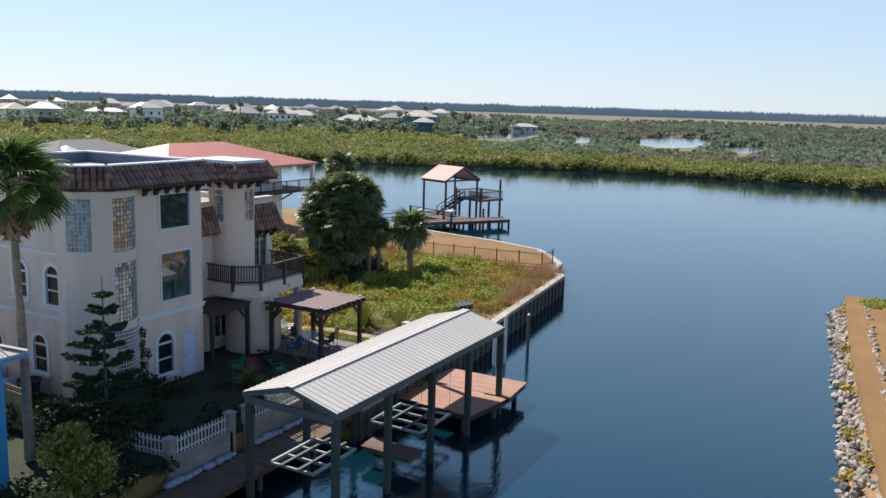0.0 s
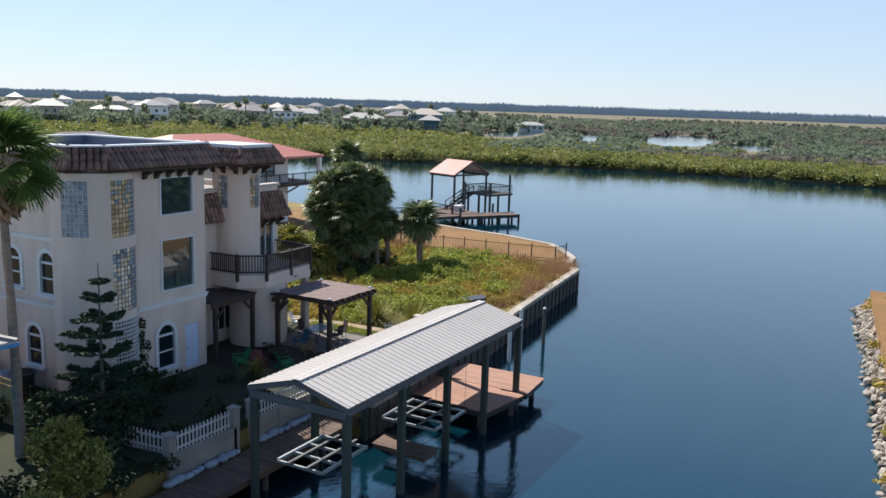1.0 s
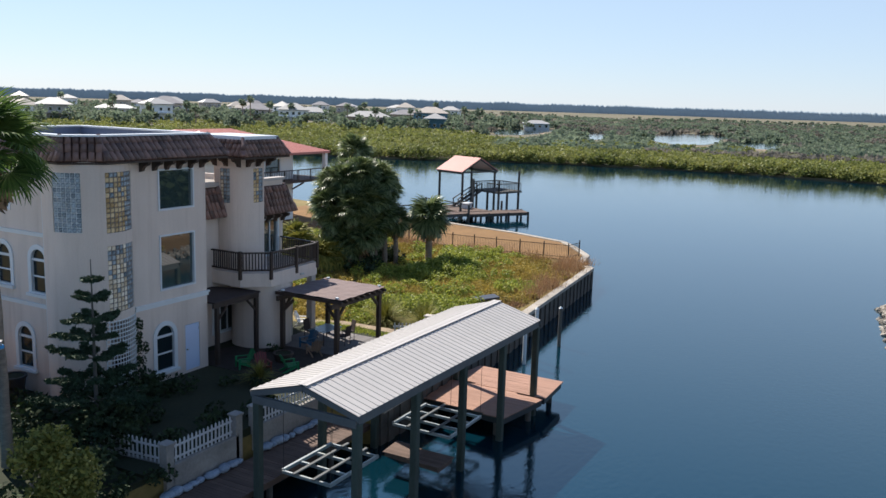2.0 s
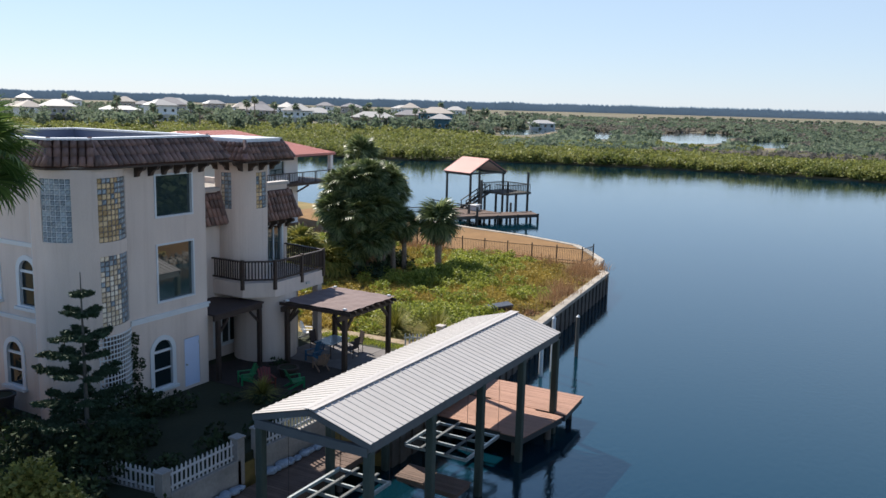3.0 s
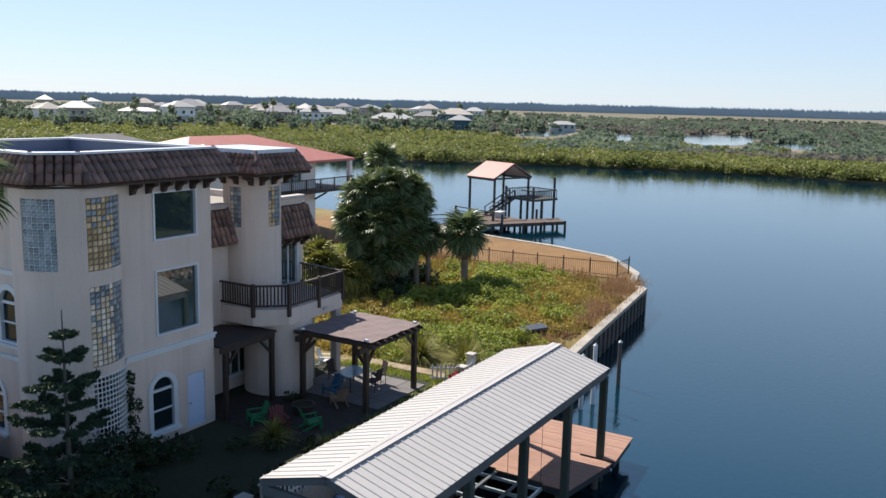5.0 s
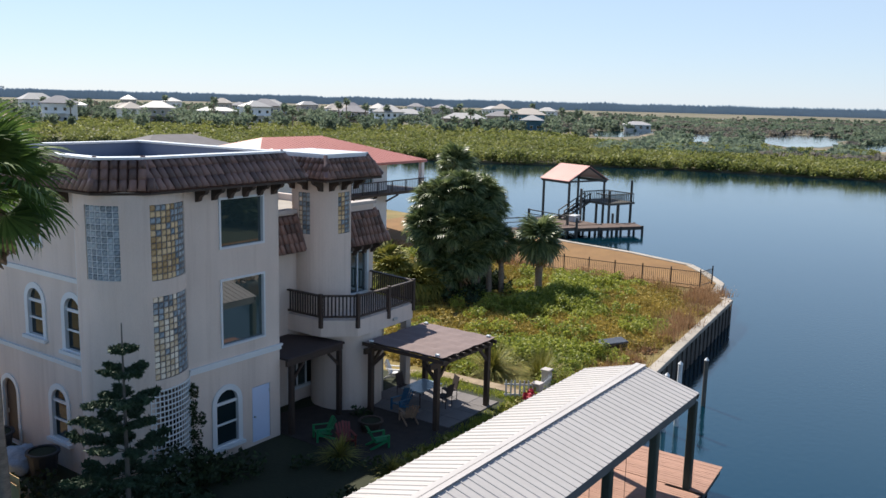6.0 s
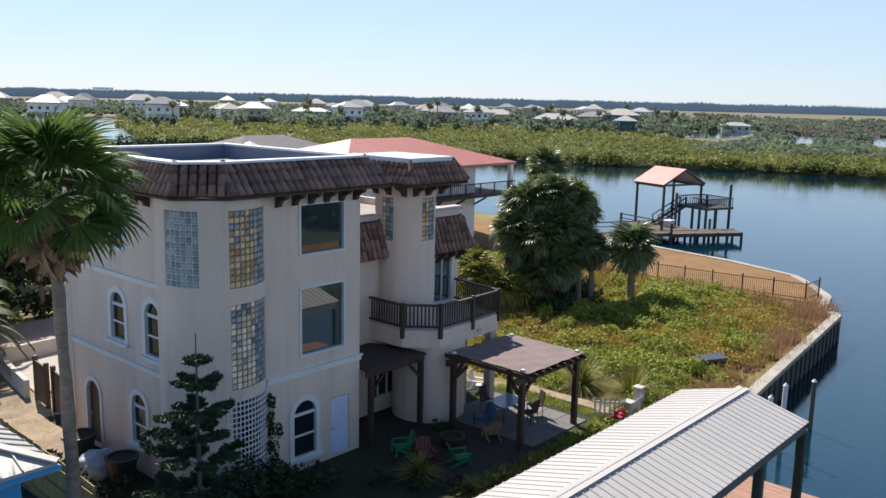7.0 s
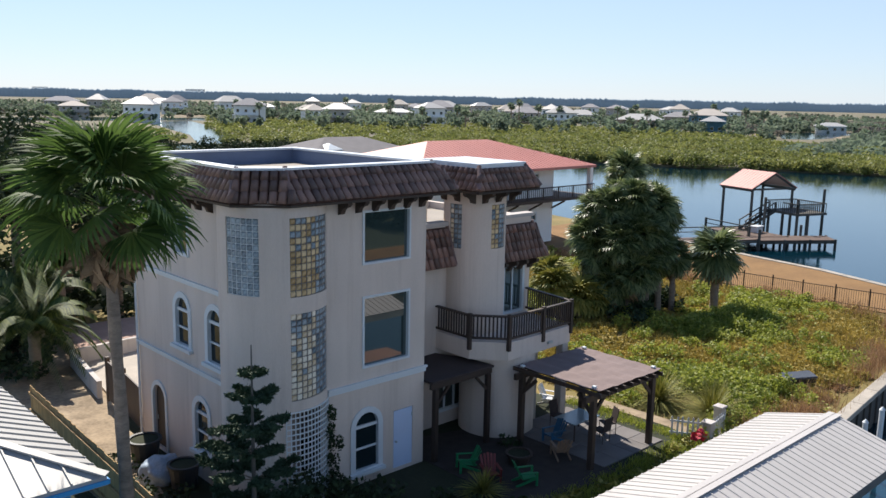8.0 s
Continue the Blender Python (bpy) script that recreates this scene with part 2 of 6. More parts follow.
WATER = water_material("creek_water", (0.002, 0.020, 0.034), 2.6)

# ---- building helpers ----
def finish(name, bm, material, smooth=False):
    me = bpy.data.meshes.new(name)
    bmesh.ops.recalc_face_normals(bm, faces=bm.faces[:])
    bm.to_mesh(me)
    bm.free()
    me.materials.append(material)
    if smooth:
        me.polygons.foreach_set("use_smooth", [True] * len(me.polygons))
    return me


def part(name, bm, material, parent=None, label="", smooth=False):
    ob = new(name, finish(name, bm, material, smooth))
    ob.parent = parent
    return tagged(ob, label)


def thing(name, label, category, group="", kind=""):
    ob = new(name)
    ob.empty_display_size = 0.2
    return tagged(ob, label, category, group, kind)


def single(name, bm, material, label, category, group="", kind="", smooth=False):
    return tagged(new(name, finish(name, bm, material, smooth)), label, category, group, kind)


def settle(root, x, y, z):
    """Moves the root of a thing to its base and leaves its parts where they are."""
    for c in root.children:
        c.matrix_parent_inverse = Matrix.Translation((-x, -y, -z))
    root.location = (x, y, z)
    return root


def box(bm, x0, x1, y0, y1, z0, z1):
    v = [bm.verts.new((x, y, z)) for z in (z0, z1) for x, y in ((x0, y0), (x1, y0), (x1, y1), (x0, y1))]
    for f in ((3, 2, 1, 0), (4, 5, 6, 7), (0, 1, 5, 4), (1, 2, 6, 5), (2, 3, 7, 6), (3, 0, 4, 7)):
        bm.faces.new([v[i] for i in f])
    return bm


def bevelled(x0, x1, y0, y1, z0, z1, r=0.01):
    bm = box(bmesh.new(), x0, x1, y0, y1, z0, z1)
    bmesh.ops.bevel(bm, geom=bm.edges[:], offset=r, segments=1, affect="EDGES")
    return bm


def beam(bm, p0, p1, w, h):
    p0, p1 = Vector(p0), Vector(p1)
    d = (p1 - p0).normalized()
    s = d.cross(Vector((0, 0, 1)))
    s = s.normalized() if s.length > 1e-4 else Vector((1, 0, 0))
    u = s.cross(d).normalized()
    v = [bm.verts.new(p + s * a * w / 2 + u * b * h / 2) for p in (p0, p1) for a, b in ((-1, -1), (1, -1), (1, 1), (-1, 1))]
    for f in ((3, 2, 1, 0), (4, 5, 6, 7), (0, 1, 5, 4), (1, 2, 6, 5), (2, 3, 7, 6), (3, 0, 4, 7)):
        bm.faces.new([v[i] for i in f])
    return bm


def tube(bm, p0, p1, r0, r1, n=10):
    p0, p1 = Vector(p0), Vector(p1)
    d = (p1 - p0).normalized()
    s = d.cross(Vector((0, 0, 1)))
    s = s.normalized() if s.length > 1e-4 else Vector((1, 0, 0))
    u = s.cross(d)
    rings = []
    for p, r in ((p0, r0), (p1, r1)):
        rings.append([bm.verts.new(p + (s * math.cos(2 * math.pi * i / n) + u * math.sin(2 * math.pi * i / n)) * r) for i in range(n)])
    for i in range(n):
        bm.faces.new((rings[0][i], rings[0][(i + 1) % n], rings[1][(i + 1) % n], rings[1][i]))
    bm.faces.new(rings[0][::-1])
    bm.faces.new(rings[1])
    return bm


def prism(bm, outline, z0, z1):
    lo = [bm.verts.new((x, y, z0)) for x, y in outline]
    hi = [bm.verts.new((x, y, z1)) for x, y in outline]
    n = len(outline)
    for i in range(n):
        bm.faces.new((lo[i], lo[(i + 1) % n], hi[(i + 1) % n], hi[i]))
    bm.faces.new(hi)
    bm.faces.new(lo[::-1])
    return bm


def sheet(outline, holes, origin, udir, thick, vdir=(0, 0, 1)):
    """A slab with openings: the outline and holes run in the (u, v) plane, the thickness goes along u x v."""
    bm = bmesh.new()
    o, u, v = Vector(origin), Vector(udir), Vector(vdir)
    edges = []
    for loop in (outline, *holes):
        vs = [bm.verts.new(o + u * a + v * b) for a, b in loop]
        edges += [bm.edges.new((vs[i], vs[(i + 1) % len(vs)])) for i in range(len(vs))]
    r = bmesh.ops.triangle_fill(bm, use_beauty=True, use_dissolve=False, edges=edges)
    faces = [g for g in r["geom"] if isinstance(g, bmesh.types.BMFace)]
    e = bmesh.ops.extrude_face_region(bm, geom=faces)
    bmesh.ops.translate(bm, verts=[g for g in e["geom"] if isinstance(g, bmesh.types.BMVert)], vec=u.cross(v).normalized() * thick)
    return bm


def rect(a0, a1, b0, b1):
    return [(a0, b0), (a1, b0), (a1, b1), (a0, b1)]


def arch(c, w, b0, b1, n=12):
    r = w / 2
    return [(c - r, b0), (c + r, b0)] + [(c + r * math.cos(math.pi * i / n), b1 - r + r * math.sin(math.pi * i / n)) for i in range(n + 1)]


def curved(bm, cx, cy, r0, r1, a0, a1, z0, z1, n=None):
    """A piece of a round wall between two angles and two heights."""
    n = n or max(1, int(abs(a1 - a0) / 6))
    prev = None
    for i in range(n + 1):
        a = radians(a0 + (a1 - a0) * i / n)
        c, s = math.cos(a), math.sin(a)
        ring = [bm.verts.new((cx + r * c, cy + r * s, z)) for r, z in ((r1, z0), (r1, z1), (r0, z1), (r0, z0))]
        if prev:
            for k in range(4):
                bm.faces.new((prev[k], ring[k], ring[(k + 1) % 4], prev[(k + 1) % 4]))
        else:
            bm.faces.new(ring)
        prev = ring
    bm.faces.new(prev[::-1])
    return bm


def mesh_arrays(name, verts, quads, material):
    verts, quads = np.asarray(verts, np.float32), np.asarray(quads, np.int32)
    me = bpy.data.meshes.new(name)
    k = quads.shape[1]
    me.vertices.add(len(verts))
    me.vertices.foreach_set("co", verts.ravel())
    me.loops.add(quads.size)
    me.loops.foreach_set("vertex_index", quads.ravel())
    me.polygons.add(len(quads))
    me.polygons.foreach_set("loop_start", np.arange(0, quads.size, k, dtype=np.int32))
    me.update(calc_edges=True)
    me.materials.append(material)
    return me


rng = np.random.default_rng(7)


def leaf_quads(centers, size, aspect=1.7, up=0.35):
    """Small leaf blades, one quad each, turned at random."""
    n = len(centers)
    a = rng.normal(size=(n, 3))
    a[:, 2] *= 0.7
    a /= np.linalg.norm(a, axis=1, keepdims=True)
    b = np.cross(a, rng.normal(size=(n, 3)) + np.array([0, 0, up]))
    b /= np.linalg.norm(b, axis=1, keepdims=True) + 1e-9
    s = (np.asarray(size) * rng.uniform(0.6, 1.3, n))[:, None] if np.ndim(size) == 0 else (np.asarray(size) * rng.uniform(0.6, 1.3, n))[:, None]
    u, w = a * s * aspect / 2, b * s / 2
    v = np.stack((centers - u, centers + w - u * 0.1, centers + u, centers - w - u * 0.1), 1).reshape(-1, 3)
    return v, np.arange(4 * n).reshape(-1, 4)


def clump_points(c, r, n, low=-0.35):
    """Points in the outer shell of a lumpy ellipsoid made of several lobes."""
    lobes = max(3, n // 45)
    lc = rng.normal(size=(lobes, 3))
    lc /= np.linalg.norm(lc, axis=1, keepdims=True)
    lc[:, 2] = np.abs(lc[:, 2]) * 0.9 - 0.15
    lc *= 0.6
    k = rng.integers(0, lobes, n)
    p = rng.normal(size=(n, 3))
    p /= np.linalg.norm(p, axis=1, keepdims=True)
    p = lc[k] + p * rng.uniform(0.32, 0.5, n)[:, None]
    p[:, 2] = np.maximum(p[:, 2], low)
    return np.asarray(c) + p * np.asarray(r)


def leaves(name, pts, size, material, aspect=1.7):
    return mesh_arrays(name, *leaf_quads(np.concatenate(pts), size, aspect), material)

# ---- water and land ----
WZ = -1.5
bm = bmesh.new()
box(bm, -4500, 4500, -4500, 4500, WZ - 0.4, WZ)
single("water", bm, WATER, "calm blue tidal creek with light ripples", "water", kind="structure")

SEAWALL = [(-3.0, -6.45), (5.8, -6.45), (6.6, -8.9), (14, -8.5), (24.7, -7.35), (40.8, -5.7), (41.6, -4.5), (45.7, -3.6), (48.6, -1.6), (51.2, 0.6), (53.4, 6.5), (54.6, 12.8), (57, 22), (61, 40), (66, 80), (62, 130)]
LAND = [(-120, -6.45)] + SEAWALL + [(40, 160), (-120, 175)]
bm = bmesh.new()
prism(bm, LAND, -3, 0.0)
single("ground", bm, LOT, "weedy sandy ground of the waterfront lots", "ground", kind="structure")

MARSHLINE = [(176, -400), (178, -60), (172, -24), (176, 10), (171, 46), (160, 68), (149, 88), (142, 125), (128, 165), (112, 190), (96, 200), (60, 196), (10, 204), (-200, 220)]
bm = bmesh.new()
prism(bm, MARSHLINE + [(-3500, 600), (-3500, 4400), (4400, 4400), (4400, -3500), (900, -3500)], -3, -1.1)
single("marsh", bm, MARSH, "flat brown and green tidal marsh reaching the horizon", "marsh", kind="structure")


def pool_of_water(outline, label):
    b = bmesh.new()
    prism(b, outline, -1.3, -1.02)
    single("water", b, WATER, label, "water", kind="structure")


def blob(cx, cy, rx, ry, rot, n=26, rough=0.25):
    out = []
    for i in range(n):
        a = 2 * math.pi * i / n
        k = 1 + rough * math.sin(3 * a + cx) * 0.6 + rough * random.uniform(-0.5, 0.5)
        x, y = rx * k * math.cos(a), ry * k * math.sin(a)
        out.append((cx + x * math.cos(rot) - y * math.sin(rot), cy + x * math.sin(rot) + y * math.cos(rot)))
    return out


PONDS = [
    [(306, 55), (330, 70), (372, 84), (420, 96), (458, 92), (466, 74), (425, 52), (385, 54), (346, 45), (316, 46)],
    [(299, 31), (328, 38), (362, 40), (382, 26), (345, 20), (305, 18)],
    [(308, 94), (350, 106), (404, 128), (420, 121), (372, 100), (318, 86)],
    [(318, 136), (352, 154), (388, 168), (440, 154), (408, 142), (380, 138), (346, 128), (322, 127)],
    [(100, 384), (196, 374), (214, 416), (170, 432), (92, 430)],
    [(95, 189), (106, 192), (128, 232), (140, 262), (160, 306), (184, 372), (150, 356), (143, 318), (118, 240)],
]
for outline, label in zip(PONDS, ("pale shallow marsh pond", "small bright marsh pond", "narrow creek arm", "creek arm beside the houses", "pale lagoon strip behind the marsh", "quiet inlet behind the trees")):
    pool_of_water(outline, label)
pool_of_water(blob(560, 170, 160, 22, 2.0), "distant strip of marsh water")
pool_of_water(blob(870, 160, 14, 46, 0.2), "distant bright marsh water")
pool_of_water(blob(835, 292, 14, 40, 0.3), "distant bright marsh water")
pool_of_water(blob(1000, 130, 150, 30, 1.9), "distant bright marsh water")


def inside(x, y, outline):
    hit = False
    for (x0, y0), (x1, y1) in zip(outline, outline[1:] + outline[:1]):
        if (y0 > y) != (y1 > y) and x < x0 + (x1 - x0) * (y - y0) / (y1 - y0):
            hit = not hit
    return hit


def by_pond(x, y, reach=1.28):
    """On a pond or on the low bare flats before it."""
    return any(inside(-15 + (x + 15) * k, -22 + (y + 22) * k, p) for p in PONDS for k in (1.0, 1.05, 1.1, 1.16, 1.22, 1.28) if k <= reach)


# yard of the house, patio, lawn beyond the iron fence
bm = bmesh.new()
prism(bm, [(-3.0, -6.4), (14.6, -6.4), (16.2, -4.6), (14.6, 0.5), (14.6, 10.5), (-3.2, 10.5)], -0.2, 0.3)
single("ground", bm, YARD, "shaded yard beside the stucco house, shade deepened in its colour", "ground", kind="structure")
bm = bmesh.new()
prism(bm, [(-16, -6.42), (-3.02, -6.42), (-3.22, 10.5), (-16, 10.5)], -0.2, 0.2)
single("ground", bm, YARD, "strip beside the cottage with shade painted into its colour", "ground", kind="structure")
bm = bmesh.new()
prism(bm, [(-3.2, 10.5), (16, 10.5), (16, 24), (-3.2, 24)], -0.2, 0.25)
single("ground", bm, SAND, "sunlit sandy side yard with leaf litter", "ground", kind="structure")
bm = bmesh.new()
prism(bm, [(-3.05, 0.6), (-1.8, 1.8), (-1.3, 4), (-1.0, 6.8), (-0.15, 8.0), (-0.15, 10.49), (-3.15, 10.49)], 0.1, 0.31)
single("ground", bm, SAND, "bare sandy strip along the cedar fence", "ground", kind="structure")
bm = bmesh.new()
prism(bm, [(43.0, -3.8), (45.5, -3.3), (48.4, -1.3), (50.9, 0.9), (53.0, 6.7), (54.2, 13.0), (56.6, 22.2), (59, 34), (40, 34), (41.9, 8)], -0.1, 0.06)
single("ground", bm, BROWNLAWN, "dormant brown lawn behind the seawall", "lawn", kind="structure")
bm = bmesh.new()
prism(bm, [(14.3, 1.2), (15.2, 1.2), (16.1, -0.3), (16.25, -3.6), (16.0, -4.8), (15.4, -4.6), (15.6, -3.8), (15.5, -1.4), (15.2, -0.2)], 0.0, 0.32)
single("path", bm, SAND, "sandy footpath leading round the patio", "path", kind="structure")
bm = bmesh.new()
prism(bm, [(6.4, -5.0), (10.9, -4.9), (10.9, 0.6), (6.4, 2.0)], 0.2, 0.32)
single("patio", bm, BRICKPAVE, "brick paved patio in the shade, darkened in its colour", "patio", kind="structure")

# concrete seawall: cap pieces and dark sheet-pile panels
wall_root = thing("seawall", "concrete capped seawall with dark panels above the water", "seawall", kind="structure")
line = SEAWALL[2:13]
for i in range(len(line) - 1):
    a, b = Vector((*line[i], 0)), Vector((*line[i + 1], 0))
    d = b - a
    n = max(1, round(d.length / 2.4))
    for k in range(n):
        p, q = a + d * k / n, a + d * (k + 1) / n
        g = d.normalized() * 0.012
        c = beam(bmesh.new(), p + g + Vector((0, 0, -0.02)), q - g + Vector((0, 0, -0.02)), 0.55, 0.24)
        bmesh.ops.bevel(c, geom=c.edges[:], offset=0.025, segments=1, affect="EDGES")
        part("cap", c, CONCRETE, wall_root)
    f = bmesh.new()
    m = max(2, round(d.length / 0.5))
    nrm = Vector((d.y, -d.x, 0)).normalized()
    for k in range(m):
        p, q = a + d * k / m, a + d * (k + 1) / m
        off = nrm * (0.16 if k % 2 else 0.08)
        beam(f, p + off + Vector((0, 0, -1.4)), q + off + Vector((0, 0, -1.4)), 0.14, 2.5)
    part("panel", f, SEAFACE, wall_root, "dark corrugated seawall face")
settle(wall_root, 14, -8.5, -1.5)

# far bank with riprap
bm = bmesh.new()
BANK = [(47.3, -26.3), (45.8, -32), (60, -60), (60, -120), (-60, -120), (-60, -34.5), (-8, -31.6), (12.5, -29.6), (30, -27.7)]
prism(bm, BANK, -3, 0.0)
single("ground", bm, BROWNLAWN, "brown grassy bank edged with rocks", "ground", kind="structure")

# ---- things: stucco house ----
house = thing("house", "three-storey pink stucco house with clay tile mansard roof and round bay", "house")
R0, RT = 0.3, 9.75
BX, BY, BR = 1.2, 1.1, 1.6
XR, YB = 6.32, 8.2
facade = sheet(rect(2.3, XR, R0, RT), [rect(3.72, 5.61, 7.53, 9.17), rect(3.72, 5.61, 4.2, 6.47), arch(3.88, 1.0, 0.75, 2.72), rect(5.0, 5.84, 0.42, 2.44)], (0, 0.25, 0), (1, 0, 0), 0.25)
part("wall", facade, STUCCO, house)
LW = [arch(-4.68, 0.95, 4.55, 6.2), arch(-2.52, 0.95, 4.42, 6.2), arch(-6.65, 0.95, 0.4, 2.7), arch(-3.55, 0.95, 1.25, 3.0), rect(-4.95, -4.1, 7.6, 9.0)]
part("wall", sheet(rect(-YB, -1.85, R0, RT), LW, (0.25, 0, 0), (0, -1, 0), 0.25), STUCCO, house)
part("wall", box(bmesh.new(), 0.253, XR, YB - 0.25, YB, R0, RT - 0.006), STUCCO, house)
part("wall", box(bmesh.new(), XR - 0.25, XR, 0.25, YB - 0.25, R0, RT - 0.003), STUCCO, house)
for z in (3.4, 6.6):
    part("floor_slab", box(bmesh.new(), 0.26, XR - 0.26, 2.4, YB - 0.26, z, z + 0.25), INTERIOR, house)
part("partition", box(bmesh.new(), 0.26, XR - 0.26, 4.2, 4.35, R0, RT), INTERIOR, house)
bay = bmesh.new()
A0, A1 = 139.0, 316.4
PA, PB = (184.0, 224.2), (255.3, 315.4)
for a0, a1, zs in ((A0, PA[0], [(R0, RT)]), (PA[0], PA[1], [(R0, 7.03), (9.25, RT)]), (PA[1], PB[0], [(R0, RT)]), (PB[0], PB[1], [(R0, 0.6), (3.5, 3.88), (6.48, 6.97), (9.25, RT)]), (PB[1], A1, [(R0, RT)])):
    for z0, z1 in zs:
        curved(bay, BX, BY, BR - 0.22, BR, a0, a1, z0, z1)
part("corner_bay", bay, STUCCO, house, "rounded stucco corner bay", smooth=False)
part("partition", curved(bmesh.new(), BX, BY, BR - 0.9, BR - 0.86, 150, 316, 0.4, 9.6), INTERIOR, house)

# glass blocks: one block mesh for all
bb = bevelled(-0.086, 0.086, -0.045, 0.045, -0.086, 0.086, 0.028)
BLOCKMESH = finish("glass_block", bb, BLOCK)
AMBERGLOWMESH, PEARLGLOWMESH = BLOCKMESH.copy(), BLOCKMESH.copy()
AMBERGLOWMESH.materials[0], PEARLGLOWMESH.materials[0] = AMBERGLOW, PEARLGLOW


def glass_blocks(a0, a1, z0, z1, cx, cy, r, parent_thing, step=0.187, tint=None, upto=0.0):
    grid = part("glass_block_window", curved(bmesh.new(), cx, cy, r - 0.09, r - 0.06, a0, a1, z0, z1), TRIM, parent_thing, "curved glass block window")
    bmj = bmesh.new()
    cols, rows = max(2, round(radians(a1 - a0) * r / step)), max(2, round((z1 - z0) / step))
    for i in range(cols + 1):
        a = a0 + (a1 - a0) * i / cols
        curved(bmj, cx, cy, r - 0.1, r - 0.035, a - 0.32, a + 0.32, z0, z1, 1)
    for j in range(rows + 1):
        z = z0 + (z1 - z0) * j / rows
        curved(bmj, cx, cy, r - 0.1, r - 0.036, a0, a1, z - 0.009, z + 0.009)
    me = finish("mortar", bmj, DARKJOINT if tint else TRIM)
    old = grid.data
    grid.data = me
    bpy.data.meshes.remove(old)
    for i in range(cols):
        a = radians(a0 + (a1 - a0) * (i + 0.5) / cols)
        for j in range(rows):
            # blocks with the painted glow fill the left columns, denser low down
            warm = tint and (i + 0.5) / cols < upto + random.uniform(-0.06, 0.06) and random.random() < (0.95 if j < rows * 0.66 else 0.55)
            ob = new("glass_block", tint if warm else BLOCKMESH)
            ob.parent = grid
            ob.matrix_basis = Matrix.Translation((cx + (r - 0.075) * math.cos(a), cy + (r - 0.075) * math.sin(a), z0 + (z1 - z0) * (j + 0.5) / rows)) @ Matrix.Rotation(a + math.pi / 2, 4, "Z") @ Matrix.Diagonal((radians(a1 - a0) * r / cols / 0.187, 1, (z1 - z0) / rows / 0.187, 1))


glass_blocks(*PA, 7.03, 9.25, BX, BY, BR, house)
glass_blocks(*PB, 6.97, 9.25, BX, BY, BR, house, tint=AMBERGLOWMESH, upto=0.58)
glass_blocks(*PB, 3.88, 6.48, BX, BY, BR, house, tint=PEARLGLOWMESH, upto=0.55)
# white lattice in the lowest opening of the bay
lat = bmesh.new()
for i in range(15):
    a = PB[0] - 6 + (PB[1] - PB[0] + 8) * i / 14
    curved(lat, BX, BY, BR + 0.005, BR + 0.03, a - 0.5, a + 0.5, 0.5, 3.55, 1)
for j in range(19):
    z = 0.5 + 3.05 * j / 18
    curved(lat, BX, BY, BR + 0.02, BR + 0.04, PB[0] - 6, PB[1] + 2, z - 0.02, z + 0.02)
part("lattice", lat, TRIM, house, "white lattice panel on the bay")

# windows and doors
def glazed(parent, outline, inner, bars, origin, udir, name="window", sink=0.10, gl=None):
    u = Vector(udir)
    nrm = u.cross(Vector((0, 0, 1)))
    o = Vector(origin)
    w = part(name, sheet(outline, [inner], o - nrm * 0.12, udir, 0.16), TRIM, parent)
    part("pane", sheet(inner, [], o - nrm * sink, udir, 0.012), gl or PANE, w)
    for b in bars:
        part("glazing_bar", sheet(b, [], o - nrm * (sink - 0.02), udir, 0.045), TRIM, w)
    return w


F, L = (0, 0, 0), (0, -1, 0)
for z0, z1 in ((7.53, 9.17), (4.2, 6.47)):
    glazed(house, rect(3.69, 5.64, z0 - 0.03, z1 + 0.03), rect(3.76, 5.57, z0 + 0.04, z1 - 0.04), [], (0, 0, 0), (1, 0, 0))
def arched_window(c, z0, z1, w, origin, udir, sash=True):
    zt = z1 - w / 2
    bars = [rect(c - w / 2 + 0.04, c + w / 2 - 0.04, zt - 0.05, zt + 0.05)]
    if sash:
        bars.append(rect(c - w / 2 + 0.04, c + w / 2 - 0.04, (z0 + zt) / 2 - 0.03, (z0 + zt) / 2 + 0.03))
    win = glazed(house, arch(c, w + 0.3, z0 - 0.02, z1 + 0.15), arch(c, w - 0.08, z0 + 0.04, z1 - 0.04), bars, origin, udir, gl=DIMPANE)
    u = Vector(udir)
    nrm = u.cross(Vector((0, 0, 1)))
    part("sill", sheet(rect(c - w / 2 - 0.2, c + w / 2 + 0.2, z0 - 0.13, z0 - 0.022), [], Vector(origin) - nrm * 0.05, udir, 0.2), TRIM, win)


arched_window(3.88, 0.75, 2.72, 1.0, F, (1, 0, 0))
arched_window(-4.68, 4.55, 6.2, 0.95, F, L)
arched_window(-2.52, 4.42, 6.2, 0.95, F, L)
arched_window(-3.55, 1.25, 3.0, 0.95, F, L)
glazed(house, rect(-5.0, -4.05, 7.55, 9.05), rect(-4.9, -4.15, 7.65, 8.95), [], F, L)
adoor = part("door", sheet(arch(-6.65, 0.9, 0.4, 2.66), [], (0.16, 0, 0), L, 0.06), DARKWOOD, house, "dark arched side door in a recess")
part("handle", tube(bmesh.new(), (0.06, 6.95, 1.35), (0.06, 6.95, 1.5), 0.02, 0.02, 8), ALU, adoor)
part("door_surround", sheet(arch(-6.65, 1.2, 0.36, 2.85), [arch(-6.65, 0.93, 0.3601, 2.69)], (0.05, 0, 0), L, 0.09), TRIM, house)
door = part("door", sheet(rect(5.02, 5.82, 0.42, 2.42), [], (0, 0.06, 0), (1, 0, 0), 0.05), DOORBLUE, house, "plain pale blue-white flat door")
